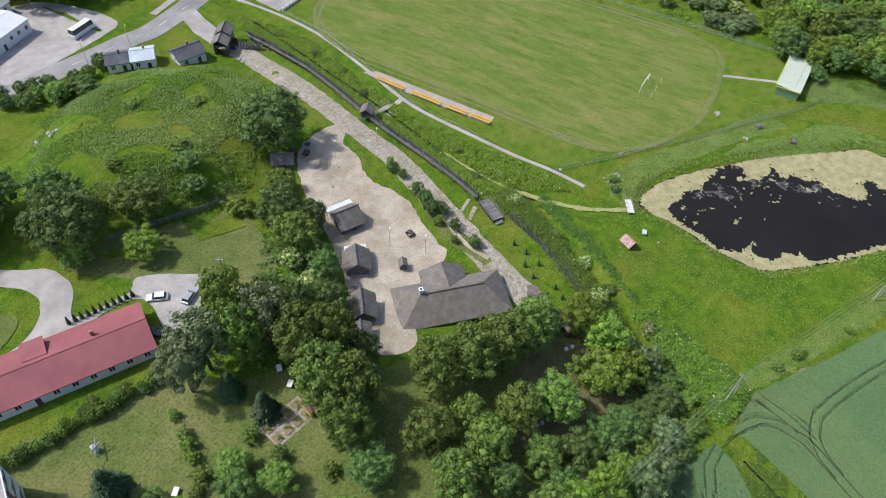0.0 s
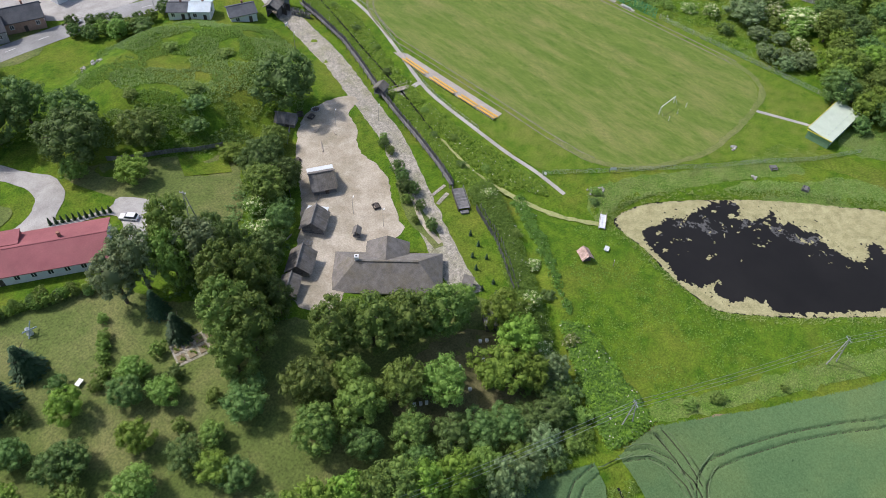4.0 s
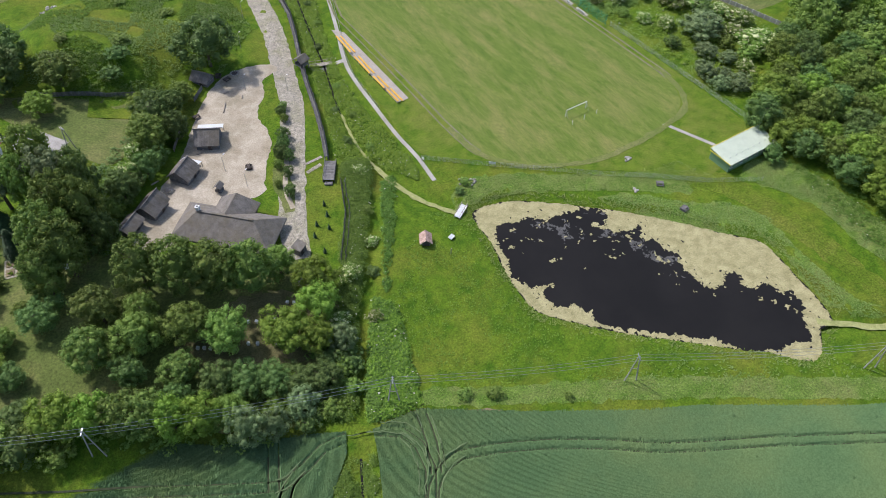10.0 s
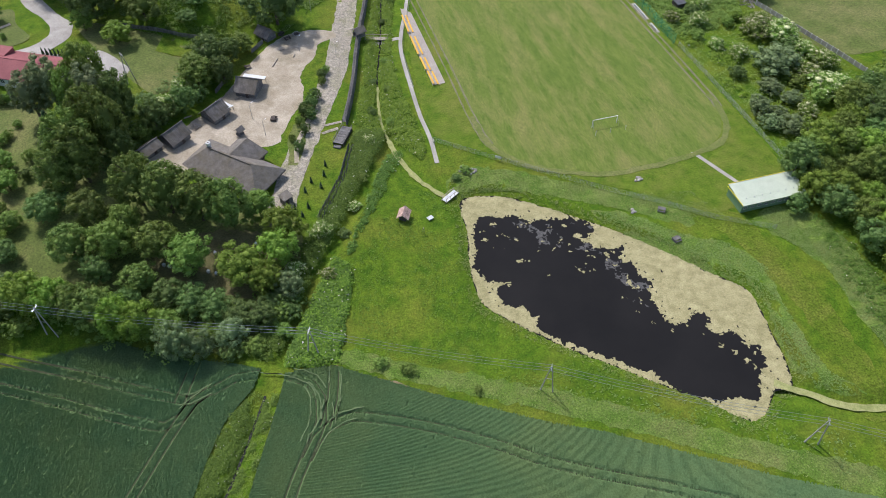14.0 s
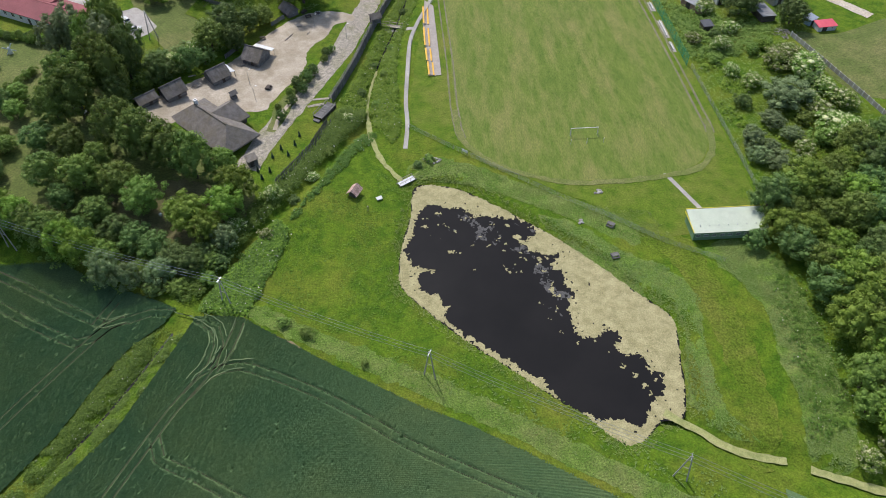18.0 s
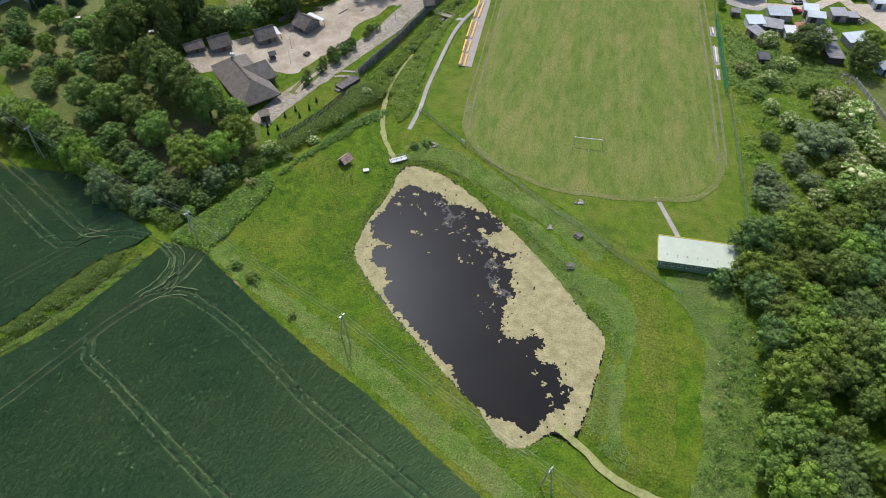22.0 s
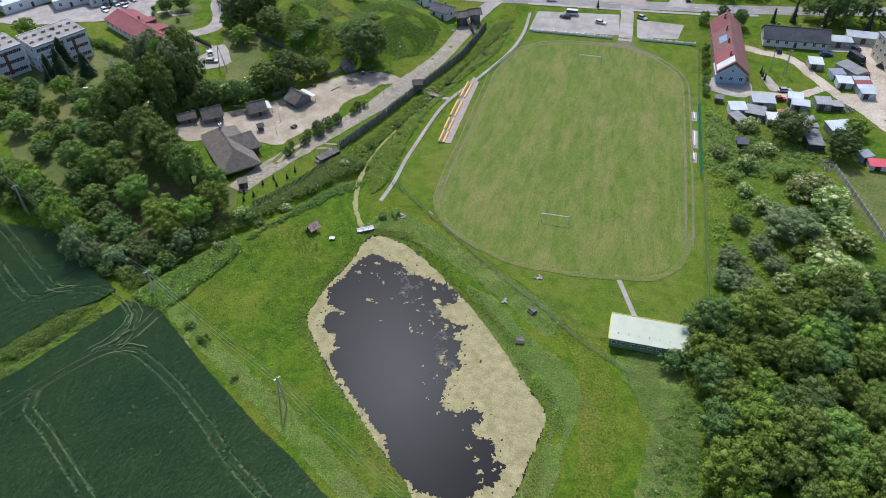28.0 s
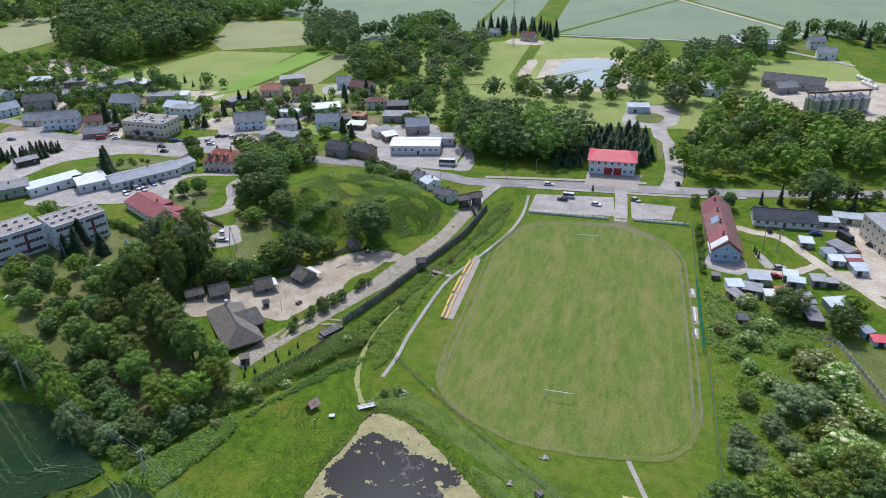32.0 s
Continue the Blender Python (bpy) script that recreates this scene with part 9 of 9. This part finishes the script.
for x, y, t in ((58.5, 82.6, 30), (4, 62, 10), (246, 132, 60), (-36, 176, 20), (241.5, 134, 80)):
    power_pole(x, y, 9.0, t, "grey A-frame power pole beside the houses")

# ---- trees ----
stand([("oak", 101.8, 105.3, 15.0, 8.0), ("oak", 49, 118.0, 14.0, 7.6), ("hornbeam", 63.5, 112, 10.0, 5.0), ("maple", 55.6, 103.2, 6.5, 4.0), ("dark_shrub", 79.4, 112.0, 3.2, 2.9), ("dark_shrub", 75.7, 108.1, 3.2, 2.9),
       ("lime", 84.7, 166.0, 6.0, 3.2), ("dark_shrub", 90.8, 162.6, 4.5, 3.7), ("shrub", 82, 118, 1.8, 2.4), ("shrub", 88, 140, 1.4, 2.2), ("shrub", 68, 124, 1.5, 2.0), ("shrub", 98, 128, 1.4, 2.4)], "trees on the mound")
stand([("oak", 79.7, 86.1, 11.0, 5.3), ("lime", 76.1, 78.8, 10.0, 5.2), ("lime", 89.7, 94.6, 6.0, 3.4), ("oak", 82.9, 79.5, 9.0, 3.5), ("maple", 78.7, 97.6, 4.0, 3.3), ("elder", 71.5, 76.0, 4.6, 2.6), ("oak", 85.5, 90.5, 7.5, 3.4),
       ("elder", 67.7, 68.0, 5.0, 3.3), ("oak", 71.5, 67.1, 8.0, 3.4), ("oak", 64.3, 60.8, 9.0, 3.8), ("dark_shrub", 75, 71.5, 5.5, 3.0), ("shrub", 61, 57, 5.0, 2.6), ("dark_shrub", 66.5, 64, 6.0, 3.0)], "trees beside the village yard")
stand([("lime", 50.3, 73.3, 19.5, 5.1), ("lime", 46.5, 67.5, 17.0, 4.4), ("birch", 41.3, 71.5, 18.0, 4.6), ("birch", 36.0, 71.2, 15.0, 4.2), ("birch", 51.6, 65.3, 18.0, 4.6), ("oak", 56.5, 61.5, 16.0, 4.0), ("hornbeam", 51.2, 56.3, 18.0, 4.9),
       ("hornbeam", 54.6, 52.9, 18.0, 4.4), ("hornbeam", 46.6, 47.5, 18.5, 5.2), ("hornbeam", 48.5, 43.3, 17.0, 4.8), ("hornbeam", 43.2, 41.2, 14.0, 4.2), ("oak", 56.3, 68, 14, 4.0), ("oak", 57.2, 47.3, 11, 3.2)], "tall trees between gardens and yard")
stand([("hornbeam", 60.2, 33.0, 15, 4.7), ("hornbeam", 66.6, 29.4, 15, 4.8), ("hornbeam", 73, 26, 14.5, 5.1), ("hornbeam", 79.5, 22.9, 14.5, 4.8), ("hornbeam", 50, 28, 11.0, 4.1), ("hornbeam", 45.5, 20.5, 10.0, 4.0), ("lime", 54.1, 18.8, 10.0, 4.4),
       ("lime", 57.0, 24.2, 9.0, 3.5), ("lime", 63.2, 17.2, 9.5, 4.5), ("lime", 69.5, 12.3, 9.5, 4.5), ("maple", 79.9, 7.0, 9.0, 5.0), ("maple", 88.2, 9.5, 9.0, 4.6), ("maple", 84.6, 3.1, 8.0, 3.7), ("willow", 89.0, 0.8, 6.0, 3.0),
       ("oak", 50.4, 13.5, 7.0, 3.2), ("hornbeam", 58.5, 9.8, 6.5, 3.4), ("maple", 90.6, 16, 9.5, 4.3), ("lime", 86, 23.8, 8.5, 3.6), ("elder", 98.7, 15, 3.4, 2.4), ("dark_shrub", 84.5, -2.5, 4.0, 3.0), ("dark_shrub", 88.5, -4, 3.0, 2.6), ("shrub", 80, -11.5, 2.8, 2.4), ("shrub", 86, -9, 2.4, 2.2), ("dark_shrub", 75, -12, 3.0, 2.2), ("elder", 91, 5.5, 3.0, 2.2)], "trees in the apiary")
stand([("oak", 64.2, 4.6, 6.0, 3.6), ("oak", 68.7, 1.9, 6.0, 3.7), ("oak", 73.3, -0.8, 6.0, 3.6), ("oak", 81.6, -5.1, 5.5, 3.6), ("oak", 77.5, -3.4, 5.0, 3.4), ("willow", 75.9, -7.9, 5.6, 3.2), ("maple", 36.8, 9.9, 10.5, 4.6), ("maple", 41.6, 7.6, 10.5, 4.0),
       ("hornbeam", 46.2, 5.3, 10.5, 3.7), ("hornbeam", 49.8, 3.0, 10.5, 3.9), ("maple", 53.8, 0.2, 10.5, 3.7), ("maple", 58.2, -2.2, 10.5, 3.9), ("lime", 63.3, -3.6, 8.0, 3.4), ("willow", 64.6, -8.2, 9.5, 3.6), ("willow", 69.2, -9.8, 7.0, 2.9),
       ("oak", 30.3, 15.4, 5.0, 3.4), ("lime", 30.7, 11.1, 5.0, 3.0), ("lime", 25.3, 13.5, 6.0, 4.0), ("oak", 30.8, 24.0, 5.0, 3.1), ("maple", 28.7, 27.7, 5.0, 3.1), ("oak", 26.4, 33, 5.0, 3.2), ("shrub", 71.5, -6, 4, 2.6),
       ("oak", 56, 5, 6, 2.8), ("shrub", 34, 5.5, 3.5, 2.8), ("shrub", 86.5, -4, 3, 2.4)], "hedge of trees along the field")
grove([(215, -1), (221, 6), (236, 12), (262, 30), (300, 40), (300, -100), (232, -75), (214, -58), (220, -34), (215, -12)], ["lime", "maple", "lime", "oak"], 5.2, 6, 11, 3, 1.15, "wood east of the cabin", (208, -20), 110)
grove([(212, 200), (226, 195), (300, 215), (330, 240), (300, 262), (226, 255)], ["lime", "maple", "oak"], 12.5, 12, 18, 8, 1.1, "wood across the road")
grove([(108, 208), (140, 200), (168, 203), (165, 240), (110, 250)], ["oak", "lime", "willow"], 9.5, 14, 20, 9, 1.05, "wood across the road")

stand([("shrub", 103.7, -22.6, 1.6, 1.5), ("shrub", 108.9, -25.6, 1.8, 1.6), ("shrub", 121, -34, 1.0, 1.0), ("elder", 213, -62, 3.0, 2.6), ("elder", 218, -60, 2.6, 2.0), ("dark_shrub", 211.6, -8.6, 4.4, 2.8), ("elder", 233, 52, 3.6, 3.0), ("elder", 229, 58, 3.2, 2.6), ("elder", 236, 80, 3.4, 2.8),
       ("willow", 232, 34, 4.0, 3.2), ("elder", 236, 22, 3.6, 2.8), ("willow", 235, 28, 3.6, 2.8), ("shrub", 226, 64, 2.4, 2.2), ("elder", 246, 44, 3.4, 2.8)], "shrubs at the edge of the fields")

stand([("shrub", 124.5, 52, 1.6, 1.4), ("dark_shrub", 120.5, 57, 1.8, 1.5), ("shrub", 127, 66, 1.6, 1.3), ("dark_shrub", 124, 71, 1.5, 1.3), ("shrub", 129.5, 80, 1.6, 1.4), ("dark_shrub", 134, 101, 1.6, 1.3), ("shrub", 139.5, 112, 1.5, 1.3), ("dark_shrub", 142, 124, 1.7, 1.4), ("shrub", 145.5, 140, 1.6, 1.3),
       ("elder", 117, 44, 2.2, 1.8), ("shrub", 112, 31, 1.8, 1.6), ("elder", 108, 22, 2.0, 1.7), ("dark_shrub", 104, 14, 1.8, 1.6), ("elder", 98, 3, 2.0, 1.8), ("shrub", 138, 27, 1.6, 1.5), ("dark_shrub", 135, 25, 1.4, 1.2)], "bushes on the canal banks")
